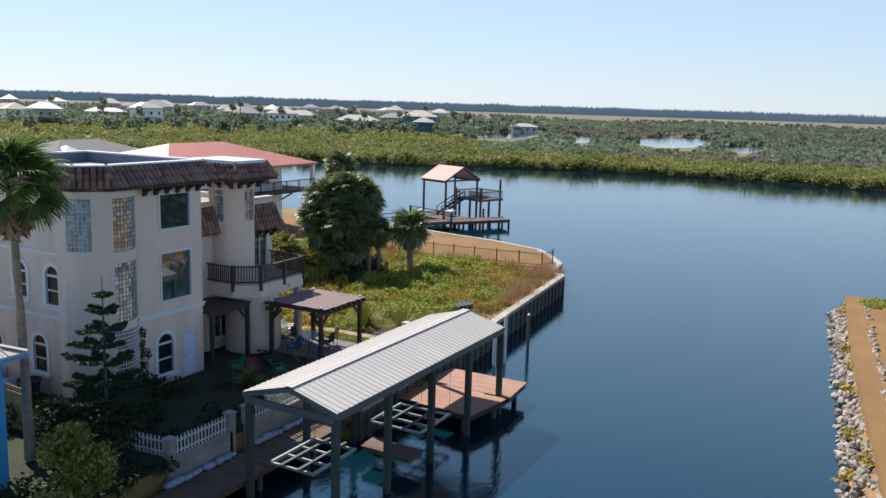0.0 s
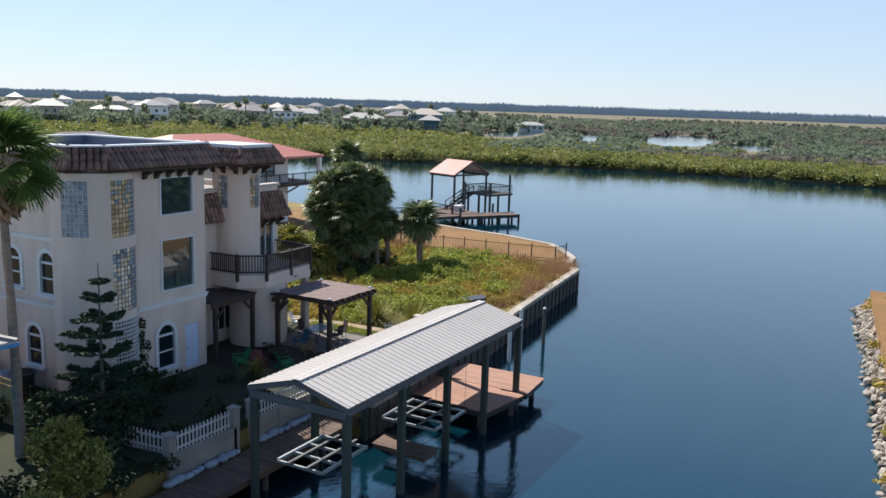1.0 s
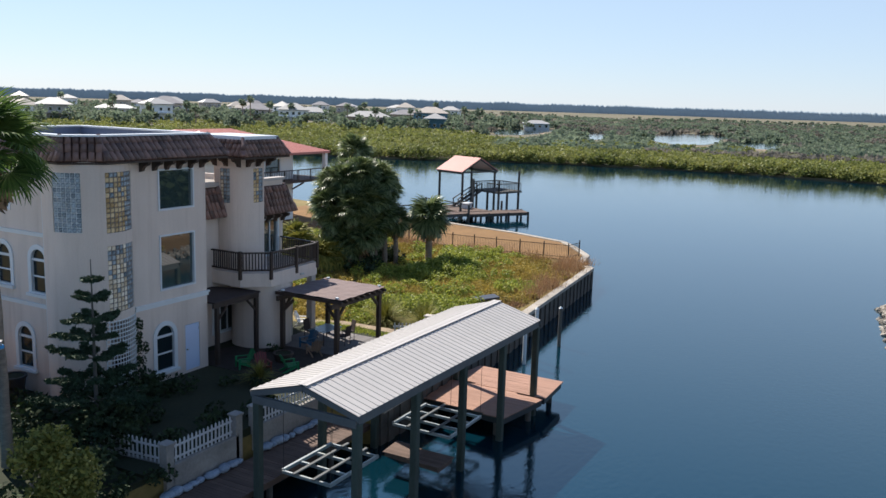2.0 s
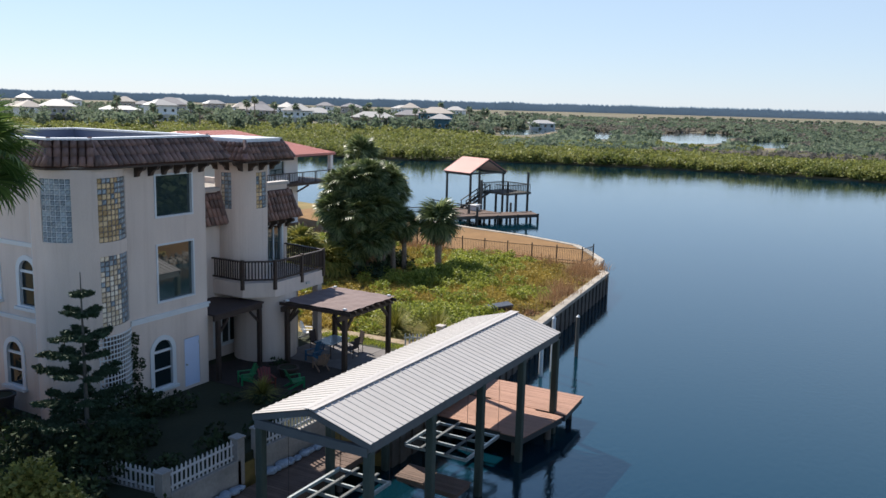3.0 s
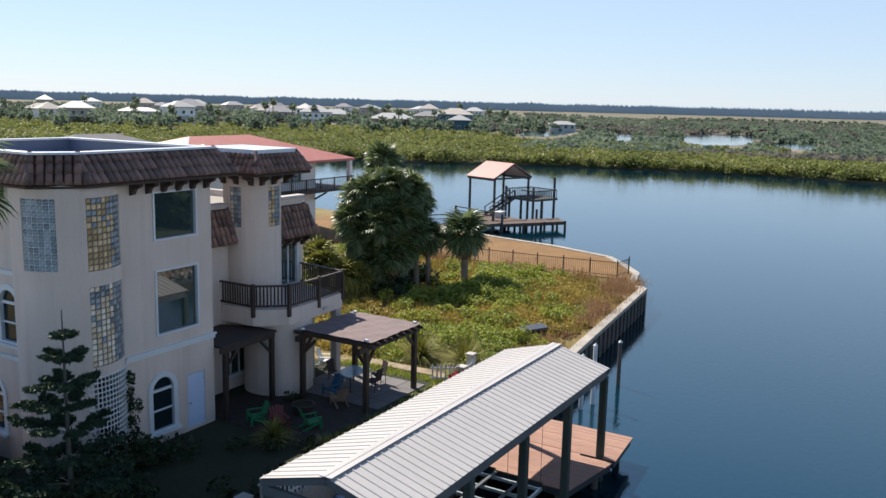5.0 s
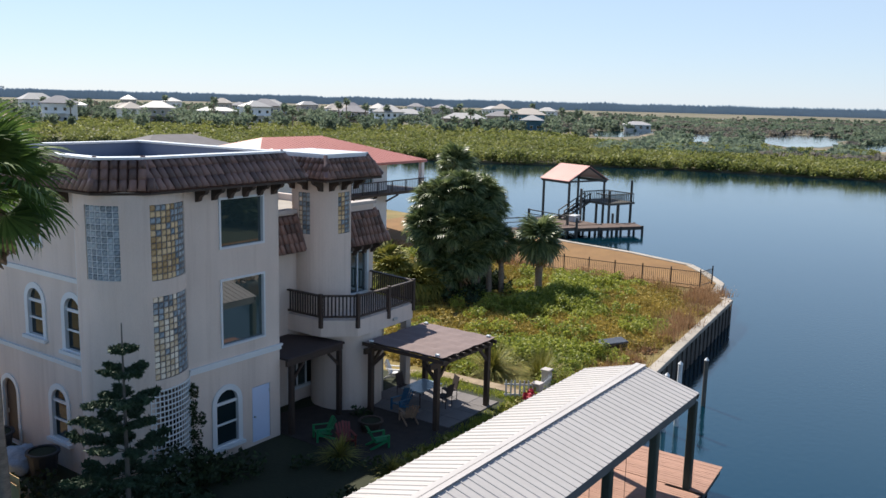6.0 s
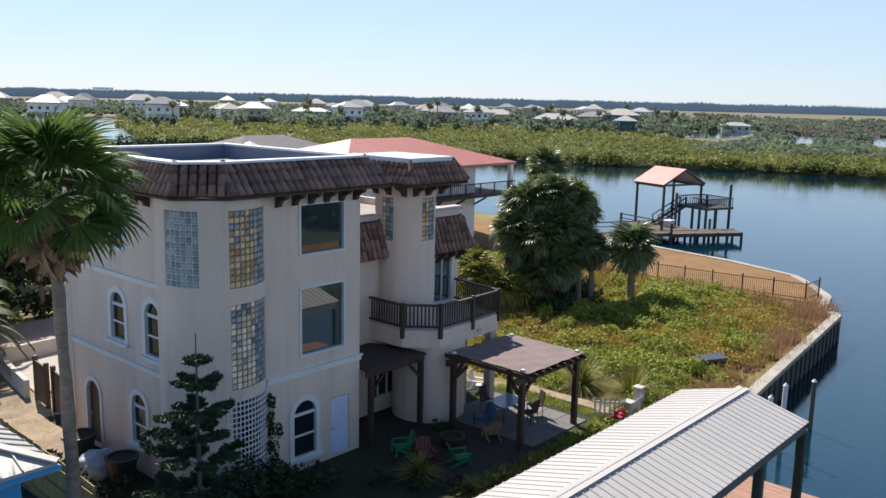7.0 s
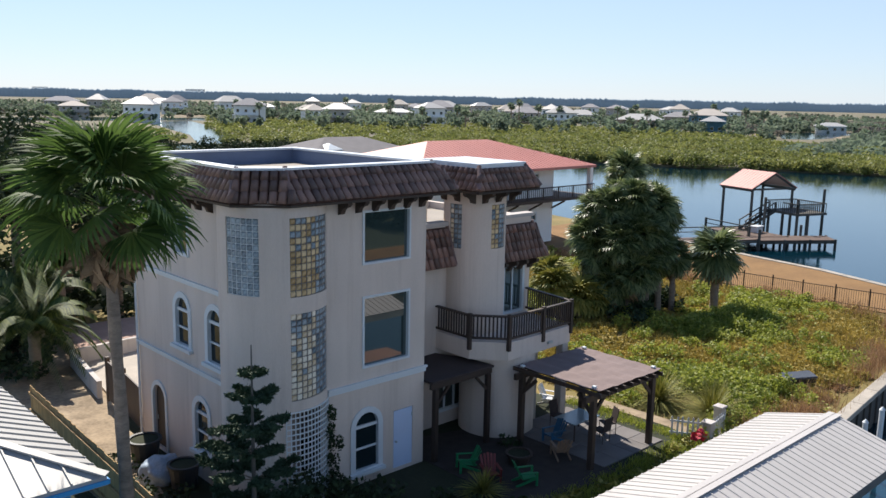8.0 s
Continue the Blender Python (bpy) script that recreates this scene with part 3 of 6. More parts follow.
part("knob", tube(bmesh.new(), (5.1, -0.06, 1.35), (5.1, 0.012, 1.35), 0.035, 0.03, 10), ALU, door)
part("hinge", box(bmesh.new(), 5.79, 5.83, -0.01, 0.012, 2.1, 2.22), ALU, door)
# string courses
for z, h in ((3.55, 0.14), (3.69, 0.07)):
    out = 0.09 if h < 0.1 else 0.05
    part("string_course", box(bmesh.new(), 2.37, XR + out, -out, 0.0, z, z + h), TRIM, house)
for z in (3.85, 6.66):
    for h, out in ((0.1, 0.05), (0.06, 0.09)):
        z1 = z + (0.1 if h < 0.08 else 0)
        part("string_course", box(bmesh.new(), -out, 0.0, 2.05, YB, z1, z1 + h), TRIM, house)
dp = tube(bmesh.new(), (-0.07, 2.02, 0.4), (-0.07, 2.02, 9.6), 0.045, 0.045, 8)
part("downspout", dp, TRIM, house)
part("downspout", tube(bmesh.new(), (-0.07, YB - 0.1, 0.4), (-0.07, YB - 0.1, 6.6), 0.045, 0.045, 8), TRIM, house)

# mansard roof with barrel tiles
def barrel_mesh(w=0.25, ln=0.40):
    b = bmesh.new()
    rows = []
    for k, (y, s) in enumerate(((0, 1.0), (-ln, 0.88))):
        rows.append([b.verts.new((w / 2 * s * math.cos(math.pi * i / 6), y, 0.105 * s * math.sin(math.pi * i / 6) + (0.035 if k == 0 else 0.0))) for i in range(7)])
    for i in range(6):
        b.faces.new((rows[0][i], rows[0][i + 1], rows[1][i + 1], rows[1][i]))
    b.faces.new(rows[0])
    return finish("roof_tile", b, TILE, True)


TILEMESH = barrel_mesh()


def tiled_facet(q0, q1, p0, p1, roof, w=0.26, ln=0.34, start=0):
    """Tiles on a sloping facet: q0 to q1 is its eave, p0 to p1 its top edge."""
    q0, q1, p0, p1 = (Vector(v) for v in (q0, q1, p0, p1))
    e = (q1 - q0).normalized()
    up = (p0 - q0) - e * (p0 - q0).dot(e)
    height = up.length
    up.normalize()
    nrm = e.cross(up).normalized()
    rows = max(1, round(height / ln))
    s0, s1 = (p0 - q0).dot(e), (p1 - q0).dot(e)
    full = (q1 - q0).dot(e)
    for r in range(rows):
        f = (r + 0.5) / rows
        a, b = s0 * f, full + (s1 - full) * f
        for i in range(math.ceil((min(a, b) - 0.05) / w - 0.5), int((max(a, b) + 0.05) / w - 0.5) + 1):
            x = (i + 0.5) * w
            o = q0 + e * x + up * (height * r / rows) + nrm * 0.02
            m = Matrix((e, up * -1, nrm)).transposed().to_4x4()
            jit = Matrix.Rotation(random.uniform(-0.03, 0.03), 4, "Z")
            t = new("roof_tile", TILEMESH)
            t.parent = roof
            t.matrix_basis = Matrix.Translation(o) @ m @ jit @ Matrix.Diagonal((1, height / rows / (0.34 if r < rows - 1 else 0.5), 1, 1))


def facet(bm, *pts):
    return bm.faces.new([bm.verts.new(p) for p in pts])


EZ, TZ = 9.66, 10.56
main_e = [(-0.55, YB + 0.2), (-0.55, 0.45), (0.75, -0.62), (7.1, -0.62)]
main_t = [(-0.12, YB - 0.1), (-0.12, 0.78), (1.02, 0.12), (6.55, 0.12)]
part("soffit", prism(bmesh.new(), main_e + [(7.1, 0.5), (XR, 0.5), (XR, YB + 0.2)], EZ - 0.1, EZ - 0.03), DARKWOOD, house)
ROOF_MAIN = [((*main_e[i], EZ), (*main_e[i + 1], EZ), (*main_t[i], TZ), (*main_t[i + 1], TZ)) for i in range(3)]
ROOF_MAIN.append(((7.1, -0.62, EZ), (7.1, 0.6, EZ), (6.55, 0.12, TZ), (6.55, 0.6, TZ)))
# parapet ring, coping, flat deck
ring = main_t[:1] + main_t[1:] + [(6.55, YB - 0.1)]
inner = [(0.1, YB - 0.35), (0.1, 0.9), (1.1, 0.34), (6.3, 0.34), (6.3, YB - 0.35)]
part("parapet", sheet([(x, y) for x, y in ring], [[(x, y) for x, y in inner]], (0, 0, 10.0), (1, 0, 0), 0.548, (0, 1, 0)), PARAPET, house, "blue-grey inner face of the roof parapet")
cop = [(x - 0.15 if x < 3 else x + 0.1, y - 0.15 if y < 4 else y + 0.05) for x, y in ring]
part("coping", sheet(cop, [[(0.16, YB - 0.41), (0.16, 0.94), (1.13, 0.4), (6.24, 0.4), (6.24, YB - 0.41)]], (0, 0, 10.55), (1, 0, 0), 0.07, (0, 1, 0)), COPING, house, "bright metal parapet coping")
part("roof_deck", prism(bmesh.new(), inner, 9.72, 10.05), ROOFDECK, house, "flat grey-tan roof membrane")
cb = bmesh.new()
CURVE = [(0.0, 0.09), (-0.52, 0.09), (-0.52, -0.01), (-0.43, -0.09), (-0.3, -0.12), (-0.2, -0.2), (-0.15, -0.32), (0.0, -0.36)]
sides = [[cb.verts.new((x, y, z)) for y, z in CURVE] for x in (-0.075, 0.075)]
for k in range(len(CURVE)):
    k1 = (k + 1) % len(CURVE)
    cb.faces.new((sides[0][k], sides[0][k1], sides[1][k1], sides[1][k]))
cb.faces.new(sides[0][::-1])
cb.faces.new(sides[1])
CORBEL = finish("corbel", cb, DARKWOOD)


def corbel(x, y, z, ang=0.0):
    o = new("corbel", CORBEL)
    o.parent = house
    o.matrix_basis = Matrix.Translation((x, y, z)) @ Matrix.Rotation(ang, 4, "Z")


for i in range(6):
    corbel(2.85 + 0.64 * i, 0, 9.5)
for i in range(8):
    corbel(0, 2.5 + 0.7 * i, 9.5, -math.pi / 2)

# round tower
TX, TY, TR = 10.36, 1.77, 1.17
tw = bmesh.new()
for a0, a1, zs in ((90, 173.5, [(3.4, 9.5)]), (173.5, 201, [(3.4, 7.22), (8.85, 9.5)]), (201, 256.5, [(3.4, 9.5)]), (256.5, 296, [(3.4, 7.22), (8.85, 9.5)]), (296, 380, [(3.4, 9.5)])):
    for z0, z1 in zs:
        curved(tw, TX, TY, TR - 0.2, TR, a0, a1, z0, z1)
part("tower_wall", tw, STUCCO, house, "rounded stucco stair tower")
part("tower_wall", curved(bmesh.new(), 10.75, 0.74, 1.2, 1.45, 95, 300, R0, 3.42, 36), STUCCO, house, "rounded wall carrying the balcony")
glass_blocks(173.5, 201, 7.22, 8.85, TX, TY, TR, house, tint=PEARLGLOWMESH, upto=0.3)
glass_blocks(256.5, 296, 7.22, 8.85, TX, TY, TR, house, tint=AMBERGLOWMESH, upto=0.5)
te = [(8.72, 3.4), (8.72, -0.02), (11.95, -0.02), (11.95, 3.4)]
tt = [(9.15, 3.4), (9.15, 0.42), (11.5, 0.42), (11.5, 3.4)]
TEZ, TTZ = 9.46, 10.24
part("soffit", prism(bmesh.new(), te, TEZ - 0.1, TEZ - 0.03), DARKWOOD, house)
ROOF_TOWER = [((*te[i], TEZ), (*te[i + 1], TEZ), (*tt[i], TTZ), (*tt[i + 1], TTZ)) for i in range(3)]
part("coping", prism(bmesh.new(), [(9.1, 3.5), (9.1, 0.37), (11.55, 0.37), (11.55, 3.5)], TTZ - 0.02, TTZ + 0.14), COPING, house, "bright metal roof cap of the tower")
for x in (9.55, 10.25, 10.95):
    corbel(x, 0.55, 9.3)
for y in (0.7, 1.5, 2.2):
    corbel(9.25, y, 9.3, -math.pi / 2)

# lower wing beside and behind the tower
WY = 2.05
part("wall", sheet(rect(XR, 13.9, R0, 8.0), [rect(12.35, 13.5, 4.12, 6.05), rect(8.75, 10.3, 0.85, 2.35)], (0, WY + 0.25, 0), (1, 0, 0), 0.25), STUCCO, house)
part("wall", box(bmesh.new(), 13.65, 13.9, WY + 0.25, 8.2, R0, 7.997), STUCCO, house)
part("wall", box(bmesh.new(), XR, 13.65, 7.95, 8.2, R0, 7.994), STUCCO, house)
part("roof_deck", box(bmesh.new(), XR, 13.64, WY + 0.26, 7.94, 7.5, 7.7), ROOFDECK, house)
glazed(house, rect(12.28, 13.57, 4.1, 6.12), rect(12.4, 13.45, 4.2, 6.0), [rect(12.9, 12.96, 4.2, 6.0)], (0, WY, 0), (1, 0, 0), "glass_door")
glazed(house, rect(8.68, 10.37, 0.8, 2.42), rect(8.8, 10.25, 0.92, 2.3), [rect(9.24, 9.31, 0.92, 2.3), rect(9.74, 9.81, 0.92, 2.3)], (0, WY, 0), (1, 0, 0))
ROOF_WING = [((XR, WY - 0.5, 6.55), (9.2, WY - 0.5, 6.55), (XR, WY, 7.95), (9.2, WY, 7.95)), ((11.6, WY - 0.5, 6.35), (14.35, WY - 0.5, 6.35), (11.6, WY, 7.75), (13.95, WY, 7.75)), ((14.35, WY - 0.5, 6.35), (14.35, 8.2, 6.35), (13.95, WY, 7.75), (13.95, 8.2, 7.75))]
part("coping", box(bmesh.new(), XR + 0.003, 9.2, WY - 0.08, WY + 0.35, 8.0, 8.16), STUCCO_W, house)
part("coping", box(bmesh.new(), 11.6, 14.0, WY - 0.08, WY + 0.35, 8.0, 8.14), STUCCO_W, house)
part("terrace_wall", box(bmesh.new(), XR + 0.003, 9.6, 3.6, 3.8, 7.7, 9.05), STUCCO, house)
part("coping", box(bmesh.new(), XR + 0.003, 9.65, 3.52, 3.88, 9.05, 9.17), STUCCO_W, house)
for x in (12.0, 12.6, 13.2, 13.8):
    corbel(x, WY, 6.22)

# balcony slab, railing and columns
BAL = [(8.75, WY), (8.75, 0.3), (9.7, -0.75), (11.6, -0.72), (13.35, -0.62), (13.75, WY)]
part("balcony_slab", prism(bmesh.new(), BAL, 3.4, 4.05), STUCCO, house, "white stucco balcony with stepped fascia")
rail = part("railing", beam(bmesh.new(), (BAL[0][0], BAL[0][1], 5.02), (BAL[1][0], BAL[1][1], 5.02), 0.14, 0.06), DARKWOOD, house, "dark wooden balcony railing")
for i in range(5):
    a, c = Vector((*BAL[i], 0)), Vector((*BAL[i + 1], 0))
    mid = Vector((11.2, 1.0, 0))
    if i:
        part("top_rail", beam(bmesh.new(), (a.x, a.y, 5.02), (c.x, c.y, 5.02), 0.14, 0.06), DARKWOOD, rail)
    part("bottom_rail", beam(bmesh.new(), (a.x, a.y, 4.2), (c.x, c.y, 4.2), 0.06, 0.08), DARKWOOD, rail)
    n = int((c - a).length / 0.13)
    for k in range(1, n):
        p = a + (c - a) * k / n
        part("baluster", beam(bmesh.new(), (p.x, p.y, 4.22), (p.x, p.y, 5.0), 0.045, 0.045), DARKWOOD, rail)
for x, y in BAL[1:5]:
    part("post", bevelled(x - 0.07, x + 0.07, y - 0.08, y + 0.06, 3.75, 5.1), DARKWOOD, rail)
for x, y in ((12.1, 0.2), (13.3, -0.3), (13.4, 1.6)):
    part("column", bevelled(x - 0.17, x + 0.17, y - 0.17, y + 0.17, R0, 3.4, 0.02), STUCCO_W, house)
part("lamp_plate", bevelled(11.9, 12.15, -0.78, -0.71, 3.6, 3.7), ALU, house)

# dark porch roof between the house and the tower
porch = thing("porch_roof", "dark brown lean-to porch roof on timber posts", "porch roof")
part("canopy", prism(bmesh.new(), [(6.36, -0.4), (9.35, -0.4), (9.2, 1.0), (8.7, WY - 0.02), (6.36, WY - 0.02)], 3.14, 3.22), SHADE, porch, "dark shingled canopy")
for y in (-0.3, 0.8):
    part("beam", beam(bmesh.new(), (6.36, y, 3.03), (9.3, y, 3.03), 0.1, 0.2), DARKWOOD, porch)
for x in (6.6, 9.15):
    part("post", bevelled(x - 0.09, x + 0.09, -0.39, -0.21, R0, 2.93, 0.015), DARKWOOD, porch)
    part("brace", beam(bmesh.new(), (x, -0.3, 2.3), (x + (0.6 if x < 8 else -0.6), -0.3, 2.9), 0.09, 0.09), DARKWOOD, porch)
settle(porch, 7.8, 0.4, 0.3)

# pergola with shade cloth
perg = thing("pergola", "dark timber pergola with a taupe shade cloth roof", "pergola")
PX0, PX1, PY0, PY1 = 9.95, 13.6, -4.35, -1.05
for x, y in ((PX0 + 0.1, PY1 - 0.1), (PX0 + 0.25, PY0 + 0.15), (PX1, PY0 + 0.1), (PX1, PY1 - 0.1)):
    part("post", bevelled(x - 0.1, x + 0.1, y - 0.1, y + 0.1, R0, 2.95, 0.015), DARKWOOD, perg)
    for dx, dy in ((0.65 if x < 12 else -0.65, 0), (0, 0.65 if y < -3 else -0.65)):
        part("brace", beam(bmesh.new(), (x, y, 2.2), (x + dx, y + dy, 2.85), 0.09, 0.12), DARKWOOD, perg)
    part("post_cap", bevelled(x - 0.07, x + 0.07, y - 0.07, y + 0.07, 3.2, 3.27, 0.01), TRIM, perg, "small white post cap")
for y in (PY0 + 0.1, PY1 - 0.1):
    part("beam", beam(bmesh.new(), (PX0 - 0.3, y, 2.9), (PX1 + 0.3, y, 2.9), 0.12, 0.22), DARKWOOD, perg)
for i in range(9):
    x = PX0 + 0.05 + i * (PX1 - PX0 - 0.05) / 8
    part("rafter", beam(bmesh.new(), (x, PY0 - 0.3, 3.07), (x, PY1 + 0.3, 3.07), 0.06, 0.14), DARKWOOD, perg)
cl = bmesh.new()
N = 14
grid = [[cl.verts.new((PX0 + 0.1 + (PX1 - PX0 + 0.05) * i / N, PY0 - 0.15 + (PY1 - PY0 + 0.3) * j / N, 3.17 + 0.015 * math.cos(i * 2.3) + 0.012 * math.sin(j * 1.7 + i))) for j in range(N + 1)] for i in range(N + 1)]
for i in range(N):
    for j in range(N):
        cl.faces.new((grid[i][j], grid[i + 1][j], grid[i + 1][j + 1], grid[i][j + 1]))
e = bmesh.ops.extrude_face_region(cl, geom=cl.faces[:])
bmesh.ops.translate(cl, verts=[g for g in e["geom"] if isinstance(g, bmesh.types.BMVert)], vec=(0, 0, 0.015))
part("shade_cloth", cl, PERGCLOTH, perg, "taupe shade cloth", smooth=False)
settle(perg, 11.8, -2.7, 0.3)

# ---- boathouse ----
barn = thing("boathouse", "open boathouse with grey ribbed metal gable roof on green posts", "boathouse")
BX0, BX1, BY0, BY1, BYR, BEZ, BRZ = -0.65, 13.3, -12.95, -8.7, -10.82, 2.9, 3.48
n_pan = 15
pw = (BX1 - BX0) / n_pan


def metal_panel(width, y0, z0, y1, z1, ribs=3):
    """A sheet of roofing between the eave and the ridge, with standing ribs."""
    b = bmesh.new()
    d = Vector((0, y1 - y0, z1 - z0))
    n = Vector((0, -d.z, d.y)).normalized()
    if n.z < 0:
        n = -n
    prof = [(0, 0)]
    for k in range(ribs):
        c = (k + 0.5) * width / ribs
        prof += [(c - 0.035, 0), (c - 0.018, 0.024), (c + 0.018, 0.024), (c + 0.035, 0)]
    prof.append((width, 0))
    top = [[b.verts.new(Vector((x, 0, 0)) + o + n * h) for x, h in prof] for o in (Vector((0, y0, z0)), Vector((0, y1, z1)))]
    low = [[b.verts.new(Vector((x, 0, 0)) + o - n * 0.015) for x in (0, width)] for o in (Vector((0, y0, z0)), Vector((0, y1, z1)))]
    for k in range(len(prof) - 1):
        b.faces.new((top[0][k], top[0][k + 1], top[1][k + 1], top[1][k]))
    b.faces.new((low[0][0], low[1][0], low[1][1], low[0][1]))
    b.faces.new([low[0][0], low[0][1]] + top[0][::-1])
    return b


for y0, y1 in ((BY0, BYR), (BY1, BYR)):
    me = finish("roof_panel", metal_panel(pw - 0.004, y0, BEZ, y1, BRZ), METALROOF)
    for i in range(n_pan):
        o = new("roof_panel", me)
        o.parent, o.location = barn, (BX0 + i * pw, 0, 0)
cap = bmesh.new()
for s in (-1, 1):
    beam(cap, (BX0 - 0.02, BYR + s * 0.09, BRZ + 0.025 - 0.02), (BX1 + 0.02, BYR + s * 0.09, BRZ + 0.025 - 0.02), 0.2, 0.02)
part("ridge_cap", cap, METALROOF, barn)
for y in (BY0 + 0.12, BY1 - 0.12):
    part("beam", beam(bmesh.new(), (BX0 + 0.1, y, 2.72), (BX1 - 0.1, y, 2.72), 0.14, 0.3), GREYBEAM, barn)
for x in (BX0 + 0.04, BX1 - 0.04):
    part("tie_beam", beam(bmesh.new(), (x, BY0 + 0.1, 2.62), (x, BY1 - 0.1, 2.62), 0.12, 0.26), GREYBEAM, barn)
    for y in (BY0, BY1):
        part("barge_board", beam(bmesh.new(), (x, y, BEZ - 0.13), (x, BYR, BRZ - 0.13), 0.05, 0.18), GREYBEAM, barn)
for i in range(12):
    x = BX0 + 0.7 + i * (BX1 - BX0 - 1.4) / 11
    for y in (BY0 + 0.1, BY1 - 0.1):
        part("rafter", beam(bmesh.new(), (x, y, BEZ - 0.12), (x, BYR, BRZ - 0.1), 0.05, 0.15), GREYBEAM, barn)
for i in range(5):
    x = -0.5 + i * 3.43
    for y in (-12.8, -8.9):
        part("post", bevelled(x - 0.13, x + 0.13, y - 0.13, y + 0.13, -3.0, 2.6, 0.03), GREENPOST, barn)
settle(barn, 6.3, -10.8, -1.5)

# boat lift cradles
def cradle(x, y, z, lx, ly, rz=0):
    root = thing("boat_lift", "empty galvanised boat lift cradle under the boathouse", "boat lift", "boat lifts")
    for yy in (-ly / 2, ly / 2):
        part("side_rail", beam(bmesh.new(), (-lx / 2, yy, 0), (lx / 2, yy, 0), 0.09, 0.11), ALU, root)
    for xx in (-lx / 2, -lx / 6, lx / 6, lx / 2):
        part("cross_beam", beam(bmesh.new(), (xx, -ly / 2, -0.04), (xx, ly / 2, -0.04), 0.08, 0.10), ALU, root)
    for yy in (-ly / 5, ly / 5):
        part("bunk", bevelled(-lx / 2 - 0.2, lx / 2 + 0.2, yy - 0.06, yy + 0.06, 0.05, 0.11), GREYBEAM, root, "grey carpeted bunk board")
    for xx in (-lx / 2, lx / 2):
        for yy in (-ly / 2 + 0.03, ly / 2 - 0.03):
            part("cable", tube(bmesh.new(), (xx, yy, 0.05), (xx, yy, 2.5 - z), 0.008, 0.008, 5), IRON, root)
    root.matrix_basis = pose(x, y, z, 0, 0, rz)


cradle(1.6, -10.3, -0.05, 2.7, 2.0)
cradle(8.0, -10.85, -0.45, 2.6, 2.6)

# floating docks and walkways: planks as parts
def deck(name, label, outline, z, plank, along, material, thick=0.28, beamz=None):
    """A deck of planks clipped to a convex outline; planks run along x or y."""
    root = thing(name, label, "dock")
    xs, ys = [p[0] for p in outline], [p[1] for p in outline]
    k = 0 if along == "y" else 1
    lo, hi = min(p[k] for p in outline), max(p[k] for p in outline)
    n = max(1, round((hi - lo) / plank))
    step = (hi - lo) / n
    for i in range(n):
        c = lo + (i + 0.5) * step
        cuts = []
        for j in range(len(outline)):
            a, b = outline[j], outline[(j + 1) % len(outline)]
            if (a[k] - c) * (b[k] - c) < 0:
                f = (c - a[k]) / (b[k] - a[k])
                cuts.append(a[1 - k] + (b[1 - k] - a[1 - k]) * f)
        if len(cuts) < 2:
            continue
        a, b = min(cuts), max(cuts)
        h = random.uniform(-0.004, 0.004)
        if k == 0:
            pb = box(bmesh.new(), c - step / 2 + 0.006, c + step / 2 - 0.006, a, b, z - 0.04 + h, z + h)
        else:
            pb = box(bmesh.new(), a, b, c - step / 2 + 0.006, c + step / 2 - 0.006, z - 0.04 + h, z + h)
        part("plank", pb, material, root)
    cx, cy = sum(xs) / len(xs), sum(ys) / len(ys)
    part("float", prism(bmesh.new(), [(cx + (x - cx) * 0.97, cy + (y - cy) * 0.97) for x, y in outline], z - thick, z - 0.045), DARKPLASTIC if thick > 0.3 else GREYDECK, root, "dark float under the planks")
    settle(root, cx, cy, z - thick)
    return root


deck("floating_dock", "brown composite floating dock beside the boathouse posts", [(10.2, -8.95), (13.1, -8.6), (13.0, -13.4), (9.9, -12.9)], -0.56, 0.145, "y", BROWNDECK, 0.32)
deck("floating_dock", "brown composite floating dock end section in the sun", [(13.2, -8.6), (15.7, -8.9), (15.72, -13.25), (13.1, -13.45)], -0.54, 0.145, "y", BROWNDECK, 0.32)
for x, y in ((10.4, -9.4), (10.3, -12.4), (12.6, -9.2), (12.5, -12.9), (15.2, -9.4), (15.2, -12.8)):
    single("piling", tube(bmesh.new(), (x, y, -3), (x, y, -0.87), 0.14, 0.13, 10), PILE, "dark piling under the brown dock", "piling", "dock pilings")
deck("dock", "small grey weathered boarding step between the lifts", [(4.7, -10.4), (5.8, -10.3), (5.6, -12.9), (4.5, -12.9)], -0.7, 0.14, "y", GREYDECK, 0.2)
deck("walkway", "weathered brown boardwalk along the garden wall", [(-6.5, -8.75), (7.6, -8.6), (7.6, -6.85), (-6.5, -6.85)], -0.62, 0.145, "y", GREYDECK, 0.25)
for x in (-6, -3, 0.5, 4, 7):
    single("piling", tube(bmesh.new(), (x, -8.5, -3), (x, -8.5, -0.75), 0.13, 0.12, 10), PILE, "stubby wooden piling under the boardwalk", "piling", "boardwalk pilings")
for x, y, z, mtl in ((24.3, -9.7, 0.75, PILE), (21.0, -9.6, 1.35, TRIM), (20.0, -9.4, 1.05, TRIM)):
    p = thing("piling", "slim mooring pile standing in the creek", "piling", "mooring piles")
    part("shaft", tube(bmesh.new(), (x, y, -3), (x, y, z), 0.11, 0.1, 12), mtl, p)
    part("cap", tube(bmesh.new(), (x, y, z), (x, y, z + 0.12), 0.12, 0.02, 12), TRIM, p)
    settle(p, x, y, -3)

